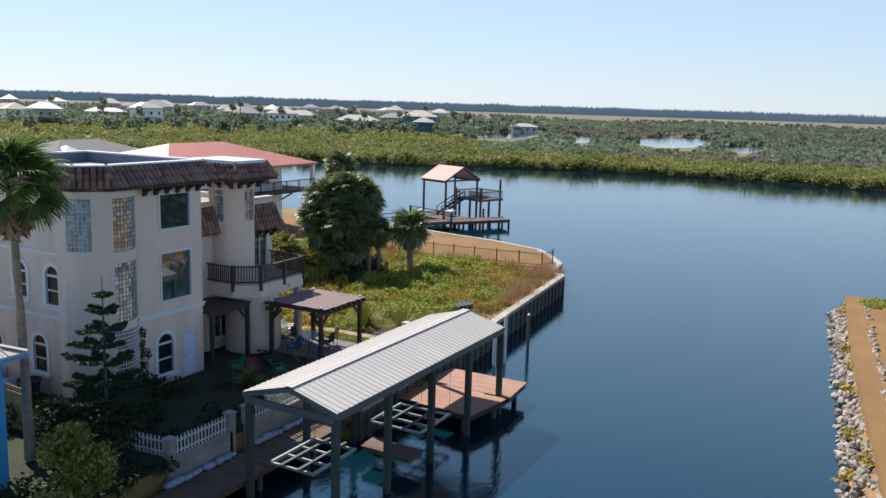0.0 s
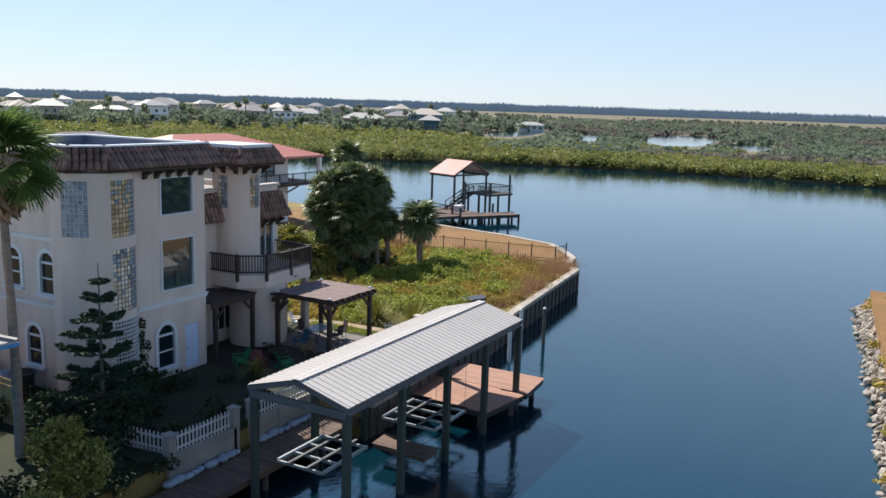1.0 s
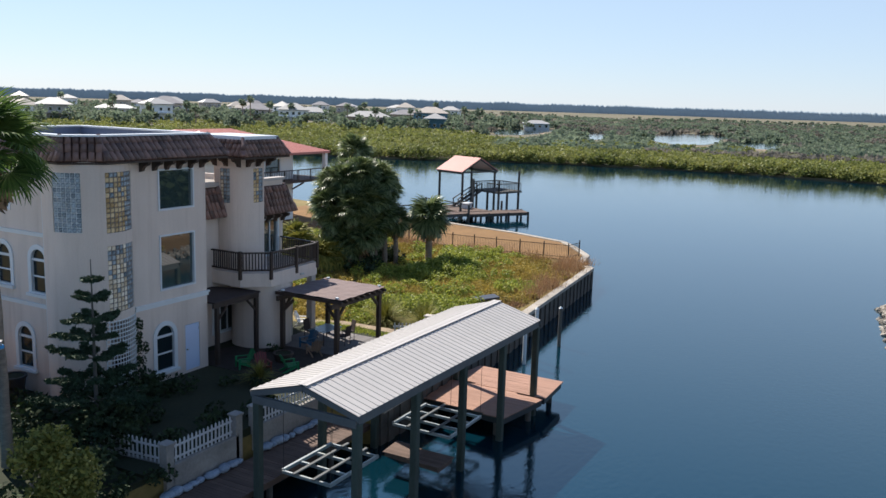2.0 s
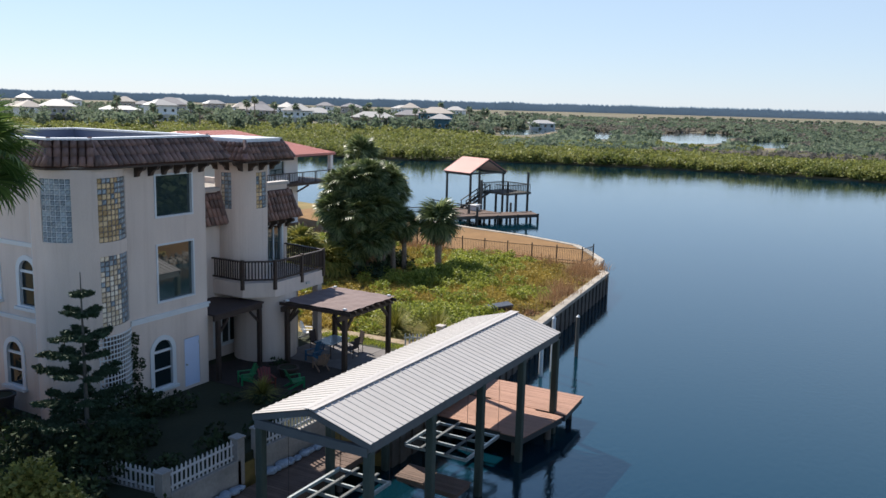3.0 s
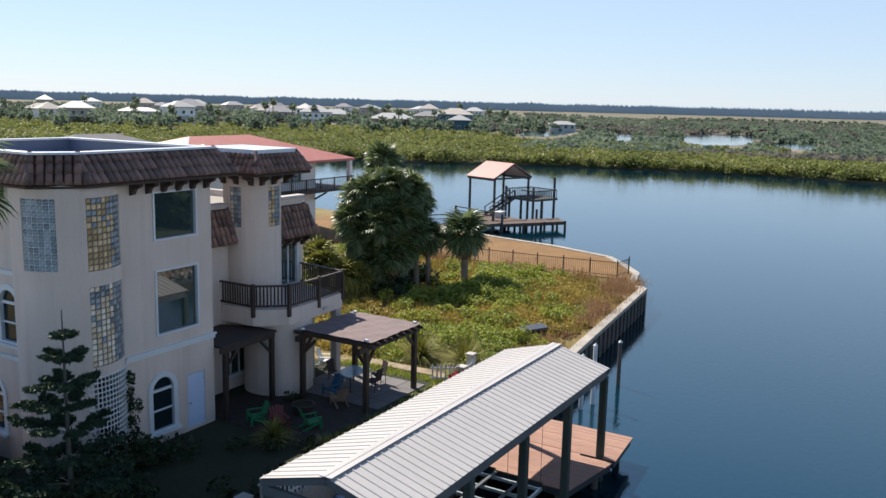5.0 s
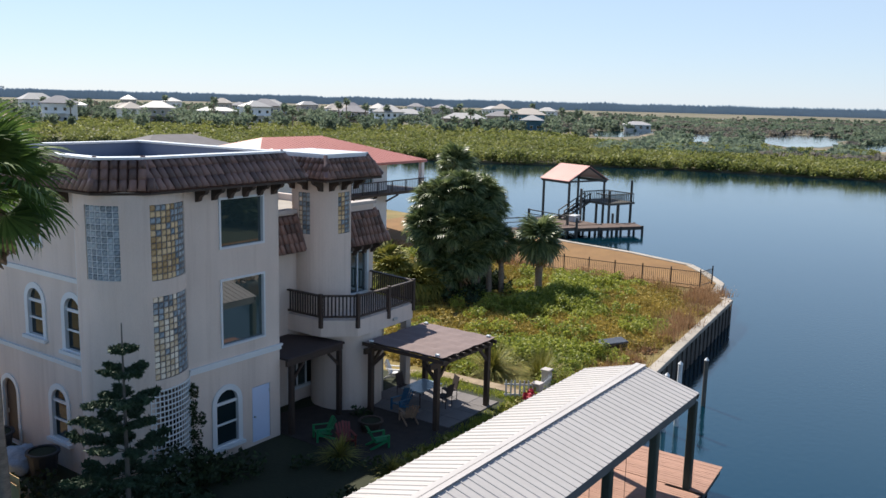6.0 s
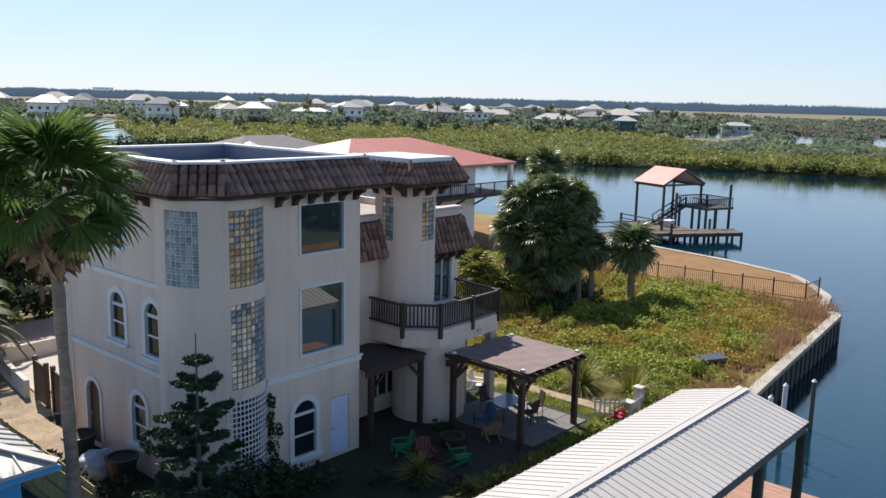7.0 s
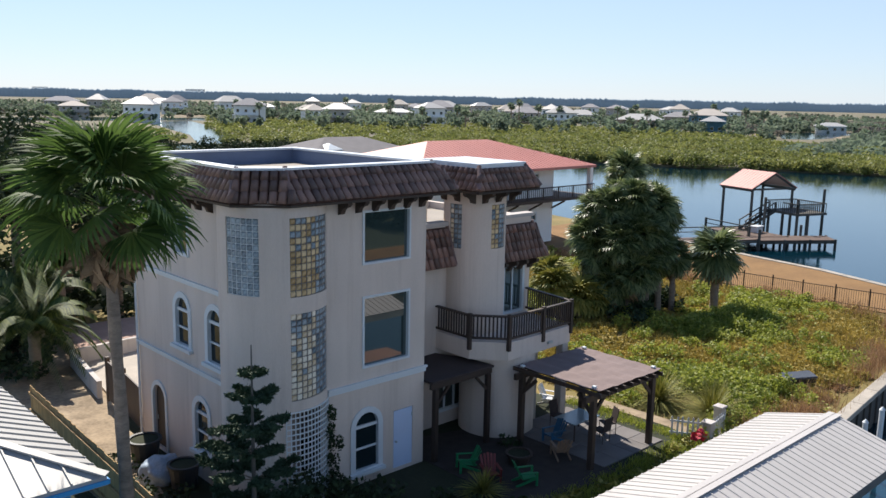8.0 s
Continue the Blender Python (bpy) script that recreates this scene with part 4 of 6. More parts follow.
# ---- garden wall, picket fences ----
def picket_fence(p0, p1, zb, label, h=0.75, step=0.185, wall=None):
    root = thing("picket_fence", label, "fence", "white picket fences")
    a, b = Vector((*p0, 0)), Vector((*p1, 0))
    n = max(2, round((b - a).length / step))
    pm = bmesh.new()
    prism(pm, [(-0.035, -0.012), (0.035, -0.012), (0.035, 0.012), (-0.035, 0.012)], 0, h - 0.06)
    v = [pm.verts.new(q) for q in ((-0.035, -0.012, h - 0.06), (0.035, -0.012, h - 0.06), (0.035, 0.012, h - 0.06), (-0.035, 0.012, h - 0.06))]
    t = [pm.verts.new((0, -0.012, h)), pm.verts.new((0, 0.012, h))]
    pm.faces.new((v[0], v[1], t[0]))
    pm.faces.new((v[3], t[1], v[2]))
    pm.faces.new((v[0], t[0], t[1], v[3]))
    pm.faces.new((v[1], v[2], t[1], t[0]))
    me = finish("picket", pm, WHITEP)
    ang = math.atan2(b.y - a.y, b.x - a.x)
    for i in range(n):
        p = a + (b - a) * (i + 0.5) / n
        o = new("picket", me)
        o.parent = root
        o.matrix_basis = pose(p.x, p.y, zb + random.uniform(-0.01, 0.01), 0, random.uniform(-1.5, 1.5), math.degrees(ang))
    for z in (0.15, h - 0.2):
        part("rail", beam(bmesh.new(), (a.x, a.y, zb + z), (b.x, b.y, zb + z), 0.03, 0.07), WHITEP, root)
    settle(root, a.x, a.y, zb)


def masonry_post(x, y, z0, z1, w=0.34, paint=GARDENWALL):
    root = thing("masonry_post", "white stucco gate post with a flat cap", "post", "garden wall posts")
    part("shaft", bevelled(x - w / 2, x + w / 2, y - w / 2, y + w / 2, z0, z1 - 0.08, 0.015), paint, root)
    part("cap", bevelled(x - w / 2 - 0.04, x + w / 2 + 0.04, y - w / 2 - 0.04, y + w / 2 + 0.04, z1 - 0.08, z1, 0.015), paint, root)
    settle(root, x, y, z0)


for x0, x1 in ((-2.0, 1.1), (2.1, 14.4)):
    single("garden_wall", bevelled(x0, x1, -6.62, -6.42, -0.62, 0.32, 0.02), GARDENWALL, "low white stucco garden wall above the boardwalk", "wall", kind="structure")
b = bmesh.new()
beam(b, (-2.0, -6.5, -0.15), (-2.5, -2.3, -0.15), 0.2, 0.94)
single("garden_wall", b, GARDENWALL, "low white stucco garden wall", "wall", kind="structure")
for x, y in ((-2.1, -6.45), (1.1, -6.45), (2.1, -6.45)):
    masonry_post(x, y, -0.62, 1.1)
picket_fence((-1.85, -6.5), (0.85, -6.5), 0.33, "white picket fence on the garden wall")
picket_fence((2.35, -6.5), (6.5, -6.5), 0.33, "white picket fence on the garden wall")
picket_fence((-2.1, -6.2), (-2.5, -2.4), 0.33, "white picket fence in deep shade")
picket_fence((14.9, -4.3), (15.6, -5.4), 0.3, "short white picket fence beside the path", 0.8)
picket_fence((15.9, -5.5), (17.2, -5.3), 0.05, "short white picket fence beside the path", 1.0)
masonry_post(15.7, -5.45, 0.0, 1.0, paint=STUCCO_W)
masonry_post(17.3, -5.0, 0.0, 1.1, paint=STUCCO_W)

# ---- palms ----
def fan_frond(radius, blades, droop, petiole):
    """One fan leaf in local space, opening along +x: vertex and face arrays of folded blades."""
    V, Q = [], []
    V += [(0, -0.025, 0), (0, 0.025, 0), (petiole, 0.012, 0.0), (petiole, -0.012, 0.0)]
    Q.append((0, 1, 2, 3))
    for i in range(blades):
        a = radians(-105 + 210 * (i + 0.5) / blades)
        da = radians(105 / blades) * 1.06
        ln = radius * (0.82 + 0.18 * math.cos(a)) * random.uniform(0.88, 1.08)
        fold = 0.02 * (1 if i % 2 else -1)
        k = len(V)
        tipdrop = random.uniform(0.08, 0.26) * radius
        for r, w, dz in ((0.02, 0.6, 0.0), (ln * 0.62, 1.0, 0.0), (ln * 0.84, 0.55, 0.3 * tipdrop), (ln, 0.05, tipdrop)):
            z = -droop * (r / radius) ** 2 * radius + 0.05 * r - dz
            f = fold if w > 0.9 else 0
            V += [(petiole + r * math.cos(a - da * w), r * math.sin(a - da * w), z + f), (petiole + r * math.cos(a + da * w), r * math.sin(a + da * w), z - f)]
        for q in (0, 2, 4):
            Q.append((k + q, k + q + 1, k + q + 3, k + q + 2))
    return np.array(V), np.array(Q)


def crown(n, radius, blades, petiole, spread=(-55, 85), droop=0.35, seed=0):
    random.seed(seed)
    VV, QQ, off = [], [], 0
    for i in range(n):
        v, q = fan_frond(radius * random.uniform(0.85, 1.1), blades, droop * random.uniform(0.6, 1.5), petiole * random.uniform(0.8, 1.15))
        el = spread[0] + (spread[1] - spread[0]) * ((i + 0.5) / n) ** 0.85
        m = Euler((radians(random.uniform(-40, 40)), radians(-el), radians(i * 137.5 + random.uniform(-15, 15)))).to_matrix()
        VV.append(v @ np.array(m).T)
        QQ.append(q + off)
        off += len(v)
    return np.concatenate(VV), np.concatenate(QQ)


def trunk_mesh(h, r0, r1, lean=(0, 0), n=12, segs=14, boots=0.02):
    b = bmesh.new()
    prev = None
    for k in range(segs + 1):
        f = k / segs
        r = r0 + (r1 - r0) * min(1, f * 1.6) + (0.10 * r0 if k == 0 else 0)
        ring = [b.verts.new((lean[0] * f * f + (r + boots * math.sin(5 * i + 2.1 * k)) * math.cos(2 * math.pi * i / n), lean[1] * f * f + (r + boots * math.cos(4 * i + 1.7 * k)) * math.sin(2 * math.pi * i / n), h * f)) for i in range(n)]
        if prev:
            for i in range(n):
                b.faces.new((prev[i], prev[(i + 1) % n], ring[(i + 1) % n], ring[i]))
        prev = ring
    b.faces.new(prev)
    return b


def palm(x, y, z, h, radius, fronds, label, material, name="palm_tree", skirt=0, lean=(0, 0), r0=0.22, r1=0.16, blades=18, seed=1, petiole=0.7, spread=(-55, 85), group="", droop=0.35):
    root = thing(name, label, "palm tree", group)
    part("trunk", trunk_mesh(h, r0, r1, lean), BARK, root, smooth=True)
    v, q = crown(fronds, radius, blades, petiole, spread, droop, seed)
    c = new("crown", mesh_arrays("crown", v, q, material))
    c.parent, c.location = root, (lean[0], lean[1], h)
    if skirt:
        v, q = crown(skirt, radius * 0.85, 9, 0.55, (-88, -58), 0.4, seed + 9)
        s = new("dead_fronds", mesh_arrays("dead_fronds", v, q, THATCH))
        s.parent, s.location = root, (lean[0], lean[1], h - 0.15)
        tagged(s, "brown hanging dead fronds")
    root.location = (x, y, z)
    return root


palm(-4.85, -2.3, 0.3, 9.9, 1.12, 32, "tall fan palm with brown dead skirt and glossy green crown", FAN, skirt=30, r0=0.19, r1=0.13, blades=30, seed=3, petiole=1.05, spread=(-38, 85), lean=(-0.15, 0.1))
# cabbage palms of the vacant lot
CLUSTER = [(0.1, 2.6, 8.2, 1.25), (-1.9, 0.3, 5.9, 1.25), (-1.2, -0.6, 6.3, 1.25), (-0.3, 0.9, 6.5, 1.3), (0.8, -0.4, 6.7, 1.3), (1.9, 0.2, 6.4, 1.25), (2.4, 0.9, 5.5, 1.2), (-2.1, -0.8, 4.5, 1.2), (-1.7, -1.4, 3.6, 1.2), (-0.8, -1.7, 4.3, 1.2), (0.3, -1.5, 4.7, 1.25), (1.4, -1.3, 4.9, 1.2), (2.3, -0.9, 3.9, 1.1), (-1.9, -1.6, 2.0, 1.1), (-1.2, -2.2, 1.9, 1.1), (0.1, -2.1, 2.5, 1.1), (1.0, -1.9, 2.9, 1.1), (3.3, -0.6, 3.4, 1.0), (-1.7, 1.2, 5.4, 1.2), (1.2, 1.6, 5.8, 1.2)]
for i, (a, b, h, r) in enumerate(CLUSTER):
    x, y = 30.8 + 0.58 * a + 0.75 * b, 9.1 - 0.66 * a + 0.66 * b
    palm(x, y, 0.0, h, r * 0.78, 44, "bushy dark cabbage palm in a dense clump", CABBAGE, seed=20 + i, r0=0.2, r1=0.17, lean=(random.uniform(-0.3, 0.3), random.uniform(-0.3, 0.3)), petiole=0.65, spread=(-65, 88), droop=0.3, group="cabbage palm clump", blades=20, skirt=5)
palm(34.3, 4.9, 0.0, 3.6, 1.35, 36, "single cabbage palm with a rounded crown", CABBAGE, seed=51, r0=0.25, r1=0.24, petiole=0.6, spread=(-60, 88), blades=20, skirt=9, droop=0.3)
for i, (x, y, h) in enumerate(((25.9, 10.4, 1.9), (26.8, 9.3, 1.3), (26.5, 11.4, 2.3), (27.6, 8.9, 1.0))):
    palm(x, y, 0.0, h, 1.0, 30, "low yellowish fan palm thicket", BUSH, seed=60 + i, petiole=0.5, spread=(-40, 88), blades=14, group="fan palm thicket")

# grassy clumps by the path
def spiky(x, y, z, r, n, seed, mtl=COVER_G, label="arching clump of ornamental grass"):
    random.seed(seed)
    V, Q = [], []
    for i in range(n):
        a, ln = random.uniform(0, 2 * math.pi), r * random.uniform(0.7, 1.2)
        el = random.uniform(0.25, 1.4)
        c, s = math.cos(a), math.sin(a)
        pts = []
        for f in (0.0, 0.4, 0.75, 1.0):
            rr = ln * f * math.cos(el) * (1 + 0.3 * f)
            zz = ln * f * math.sin(el) - 0.55 * ln * f * f * math.cos(el)
            pts.append((rr, max(zz, 0.02)))
        for k in range(3):
            w0, w1 = 0.022 * (1 - k / 3.2), 0.022 * (1 - (k + 1) / 3.2)
            b = len(V)
            V += [(pts[k][0] * c - w0 * s, pts[k][0] * s + w0 * c, pts[k][1]), (pts[k][0] * c + w0 * s, pts[k][0] * s - w0 * c, pts[k][1]),
                  (pts[k + 1][0] * c + w1 * s, pts[k + 1][0] * s - w1 * c, pts[k + 1][1]), (pts[k + 1][0] * c - w1 * s, pts[k + 1][0] * s + w1 * c, pts[k + 1][1])]
            Q.append((b, b + 1, b + 2, b + 3))
    o = new("ornamental_grass", mesh_arrays("ornamental_grass", V, Q, mtl))
    o.location = (x, y, z)
    tagged(o, label, "grass clump")


spiky(18.2, -1.7, 0.0, 1.75, 620, 1, BUSH)
spiky(18.6, -4.0, 0.0, 1.75, 620, 2, BUSH)
spiky(20.4, -3.4, 0.0, 1.2, 300, 3, BUSH)
spiky(6.4, -5.2, 0.3, 0.7, 260, 5, BUSH, "yellow-green spiky border plant")
spiky(5.9, -3.3, 0.5, 0.85, 260, 4, BUSH, "yellow-green spiky potted plant")

# Norfolk pine
def norfolk(x, y, z, h):
    root = thing("norfolk_pine", "dark green Norfolk Island pine with tiered branches", "conifer tree")
    part("trunk", tube(bmesh.new(), (0, 0, 0), (0, 0, h), 0.09, 0.015, 8), PILE, root)
    pts, sz = [], []
    random.seed(8)
    tiers = 8
    for k in range(tiers):
        f = k / (tiers - 1)
        zc = 0.6 + (h - 1.35) * f ** 0.9
        ln = 1.75 * (1 - f) ** 0.75 + 0.3
        nb = 6 if f < 0.75 else 5
        limb = bmesh.new()
        for i in range(nb):
            a = 2 * math.pi * (i + 0.37 * k) / nb + random.uniform(-0.22, 0.22)
            l = ln * random.uniform(0.55, 1.15)
            up = random.uniform(0.08, 0.28) * l
            ca, sa = math.cos(a), math.sin(a)
            tube(limb, (0, 0, zc), (l * ca, l * sa, zc + up), 0.02, 0.008, 5)
            for w in range(int(9 + 9 * l)):                    # side twigs of the flat spray
                t0 = random.uniform(0.2, 1.0)
                side = 1 if w % 2 else -1
                tl = (0.12 + 0.30 * l * (1.05 - t0)) * random.uniform(0.7, 1.2)
                m = int(26 + 80 * tl)
                t = rng.uniform(0, 1, m)
                dx, dy = t0 * l + t * tl * 0.75, side * t * tl * 0.75
                zz = zc + up * (t0 + 0.3 * t) + 0.04 - 0.10 * t * tl + rng.normal(size=m) * 0.018
                pts.append(np.stack((dx * ca - dy * sa + rng.normal(size=m) * 0.02, dx * sa + dy * ca + rng.normal(size=m) * 0.02, zz), 1))
        part("limb", limb, BARK, root)
    o = new("needles", leaves("needles", pts, 0.06, PINE, 3.2))
    o.parent = root
    tagged(o, "dark green needled sprays")
    root.location = (x, y, z)


norfolk(-1.95, -2.95, 0.3, 6.4)

# shrubs
def shrub(name, label, items, leaf, material, density=190, category="shrub", kind="", trunkless=True):
    pts = [clump_points(c, r, max(40, int(density * r[0] * r[1] ** 0.5 * max(0.6, r[2])))) for c, r in items]
    o = new(name, leaves(name, pts, leaf, material))
    return tagged(o, label, category, kind=kind)


def tree(name, label, x, y, z, h, r, leaf, material, n, category="tree"):
    root = thing(name, label, category)
    t = bmesh.new()
    tube(t, (0, 0, 0), (0, 0, h * 0.55), 0.05 * h ** 0.8, 0.03 * h ** 0.8, 8)
    part("trunk", t, BARK, root)
    random.seed(int(x * 7 + y))
    for k in range(5):
        a = k * 1.26 + 0.4
        part("limb", tube(bmesh.new(), (0, 0, h * (0.35 + 0.04 * k)), (0.6 * r * math.cos(a), 0.6 * r * math.sin(a), h * 0.75), 0.02 * h ** 0.8, 0.008 * h, 6), BARK, root)
    pts = []
    for k in range(9):
        a = k * 2.4
        pts.append(clump_points((0.55 * r * math.cos(a) * random.uniform(0.4, 1), 0.55 * r * math.sin(a) * random.uniform(0.4, 1), h * random.uniform(0.5, 0.88)), (r * 0.6, r * 0.6, h * 0.25), n // 9))
    o = new("crown", leaves("crown", pts, leaf, material))
    o.parent = root
    root.location = (x, y, z)


tree("bush", "yellow-green waterside bush with small leaves", -7.0, -7.7, -0.6, 3.7, 1.15, 0.085, BUSH, 7500, "bush")
tree("bush", "yellow-green waterside bush with small leaves", -8.8, -8.9, -0.6, 2.6, 1.0, 0.085, BUSH, 5000, "bush")
for x, y, rx, rz in ((0.6, -1.0, 1.2, 1.3), (1.7, -1.2, 1.0, 1.0), (-0.9, -1.2, 1.3, 1.4), (-2.6, -3.8, 1.5, 1.5), (-1.9, -3.4, 1.5, 1.1), (-0.4, -1.6, 1.0, 0.8), (-3.4, -1.2, 1.2, 1.2), (0.9, -1.5, 0.9, 0.7), (3.4, -0.9, 1.5, 0.45), (-3.2, 1.0, 0.9, 0.8), (-1.2, -5.4, 1.0, 0.7), (0.6, -5.7, 0.8, 0.6), (-1.9, -4.4, 0.9, 0.9), (1.9, -4.9, 0.9, 0.5), (3.2, -5.6, 0.9, 0.6)):
    shrub("shrub", "dark leafy garden shrub in the shade", [((x, y, 0.3 + rz * 0.4), (rx, rx * 0.8, rz))], 0.12, HEDGE, 420)
vine = [((2.42 + 0.1 * math.sin(4 * z), -0.22, z), (0.38 - 0.06 * z, 0.2, 0.5)) for z in (0.6, 1.0, 1.5, 2.0, 2.5, 3.0)]
shrub("vine", "dark climbing vine on the lattice", vine, 0.07, HEDGE, 2200, "vine")

# ground cover of the vacant lot
random.seed(11)
def in_lot(x, y):
    return y > -7.0 + (x - 16) * 0.075 and x < 42.0 and not (x < 17 and y > 0) and math.hypot(x - 18.4, y + 2.9) > 1.9
greens, yellows, browns, dry_spots = [], [], [], []
for _ in range(3000):
    x, y = random.uniform(15.5, 42), random.uniform(-7, 26)
    if not in_lot(x, y) or (x < 17 and y > -5.2):
        continue
    edge = y + 7.0 - (x - 16) * 0.075
    dry = max(0, 1 - edge / 2.8) + max(0, (x - 36) / 7) + noise.noise((x * 0.2, y * 0.2, 3)) * 0.5
    g = noise.noise((x * 0.17, y * 0.17, 0)) + 0.6 * noise.noise((x * 0.5, y * 0.5, 6)) + 0.15
    if dry > random.uniform(0.6, 0.95):
        r = random.uniform(0.3, 0.7)
        dry_spots.append((x, y))
        if random.random() < 0.6:
            browns.append(((x, y, 0.06), (r, r, random.uniform(0.12, 0.3))))
    elif g > random.uniform(0.1, 0.62):
        r = random.uniform(0.45, 0.95)
        greens.append(((x, y, 0.12), (r, r, (0.3 + 0.9 * max(0, g)) * random.uniform(0.6, 1.1))))
    else:
        r = random.uniform(0.35, 0.8)
        yellows.append(((x, y, 0.08), (r, r, random.uniform(0.12, 0.4))))
for _ in range(170):                                           # taller mounds standing out of the cover
    x, y = random.uniform(17, 38), random.uniform(-6.0, 14)
    if in_lot(x, y) and y + 7.0 - (x - 16) * 0.075 > 1.6 and noise.noise((x * 0.3, y * 0.3, 12)) > -0.05:
        r = random.uniform(0.5, 1.0)
        greens.append(((x, y, 0.3), (r, r, random.uniform(0.55, 1.0))))
for nm, lb, lst, m in (("ground_cover", "green creeping ground cover on the vacant lot", greens, COVER_G), ("ground_cover", "yellow flowering ground cover", yellows, COVER_Y), ("dry_brush", "dry brown brush along the seawall", browns, COVER_B)):
    shrub(nm, lb, lst, 0.10, m, 480, "ground cover", "stuff")


def grass_blades(label, spots, per, height, spread, material, z=0.0):
    """Thin upright blades, each leaning its own way."""
    c = np.repeat(np.array(spots), per, axis=0)
    n = len(c)
    c = c + rng.normal(size=(n, 2)) * spread
    a = rng.uniform(0, 2 * math.pi, n)
    h, w = height * rng.uniform(0.4, 1.25, n), rng.uniform(0.008, 0.02, n)
    lean = rng.normal(size=(n, 2)) * 0.28 * h[:, None]
    base = np.column_stack((c, np.full(n, z)))
    top = np.column_stack((c + lean, h + z))
    side = np.column_stack((np.cos(a) * w, np.sin(a) * w, np.zeros(n)))
    v = np.stack((base - side, base + side, top + side * 0.3, top - side * 0.3), 1).reshape(-1, 3)
    tagged(new("tall_grass", mesh_arrays("tall_grass", v, np.arange(4 * n).reshape(-1, 4), material)), label, "grass", kind="stuff")


grass_blades("dry russet grass along the seawall", dry_spots, 70, 0.62, 0.42, COVER_B)
grass_blades("yellowing tall grass among the weeds", [q[0][:2] for q in yellows[::3]], 34, 0.5, 0.4, COVER_Y)

lawn = [(x, y) for x, y in ((random.uniform(7.6, 15.4), random.uniform(-6.2, 0.6)) for _ in range(1500)) if y < -4.75 or x > 14.7]
grass_blades("short green grass round the patio", lawn, 30, 0.10, 0.16, COVER_G, 0.3)

# ---- mangroves across the creek ----
random.seed(5)
mang = []
def shore_x(y):
    for (x0, y0), (x1, y1) in zip(MARSHLINE[1:], MARSHLINE[2:]):
        if y0 <= y <= y1:
            return x0 + (x1 - x0) * (y - y0) / (y1 - y0)
    return 175
for _ in range(2900):
    y = random.uniform(-60, 195)
    f = random.uniform(0, 1) ** 1.3
    x = shore_x(y) + f * (105 if y > 20 else 62) + random.uniform(-0.5, 1.5)
    if by_pond(x, y, 1.12):
        continue
    tall = 1 + 0.55 * noise.noise((x * 0.035, y * 0.035, 4))
    r = random.uniform(1.5, 3.2) * tall * (1 - 0.3 * f)
    mang.append(((x, y, -0.75 + r * 0.25), (r, r, r * random.uniform(0.5, 0.85))))
for _ in range(330):
    y = random.uniform(-60, 195)
    bulge = max(0.0, noise.noise((y * 0.06, 2.0, 8)))
    r = random.uniform(1.5, 2.6) * (1 + 1.3 * bulge)
    mang.append(((shore_x(y) + random.uniform(-1.0, 1.5) - 2.5 * bulge, y, -1.0 + r * 0.25), (r, r, r * 0.8)))
pts = [clump_points(c, r, 130) for c, r in mang]
tagged(new("mangrove", leaves("mangrove", pts, 0.42, MANGROVE, 1.4)), "dense green mangrove thicket along the far shore", "mangroves", kind="stuff")

# far trees, brush and treeline
far_a, far_b = [], []


def scrub_edge(ang):
    """How far the low mangrove flats reach, by the bearing."""
    a = math.degrees(ang)
    return 240 if a < 20 else 240 + (a - 20) * 16 if a < 30 else min(490, 400 + (a - 30) * 4)


flats = []
for _ in range(2300):
    ang = radians(random.uniform(20, 66))
    d = random.uniform(225, scrub_edge(ang))
    x, y = -15 + d * math.cos(ang), -22 + d * math.sin(ang)
    if (y < 200 and x < shore_x(y) + 60) or (y >= 195 and d < 250) or by_pond(x, y, 1.16):
        continue
    r = random.uniform(2.0, 3.8) * (1 + 0.4 * noise.noise((x * 0.03, y * 0.03, 2)))
    flats.append(((x, y, -0.9 + r * 0.12), (r, r, r * random.uniform(0.3, 0.55))))
tagged(new("mangrove", leaves("mangrove", [clump_points(c, r, 60) for c, r in flats], 0.7, MANGROVE, 1.4)), "low green mangrove flats before the village", "mangroves", kind="stuff")
FARPLOTS = [(330, 258), (365, 196), (352, 186), (352, 226), (330, 350), (345, 410), (300, 500), (350, 300), (400, 300), (260, 560), (420, 160), (430, 250)]
for _ in range(7000):
    d = 250 + 900 * random.random() ** 1.4
    ang = radians(random.uniform(-8, 84))
    x, y = -15 + d * math.cos(ang), -22 + d * math.sin(ang)
    if x < shore_x(y) + 40 and y < 200 or y < -80:
        continue
    if d < scrub_edge(ang):
        continue
    density = noise.noise((x * 0.008, y * 0.008, 1.5))
    if density < -0.12 and ang < 0.42:
        continue
    if by_pond(x, y):
        continue
    if any(abs((x + 15) * (hy + 22) - (y + 22) * (hx + 15)) / math.hypot(hx + 15, hy + 22) < 9 and 0.86 < math.hypot(x + 15, y + 22) / math.hypot(hx + 15, hy + 22) < 1.04 for hx, hy in FARPLOTS):
        continue
    r = random.uniform(1.5, 3.4) * (0.8 if ang < 0.4 else 1)
    (far_b if random.random() < 0.22 else far_a).append(((x, y, -0.6 + r * 0.3), (r, r, r * random.uniform(0.6, 1.1))))
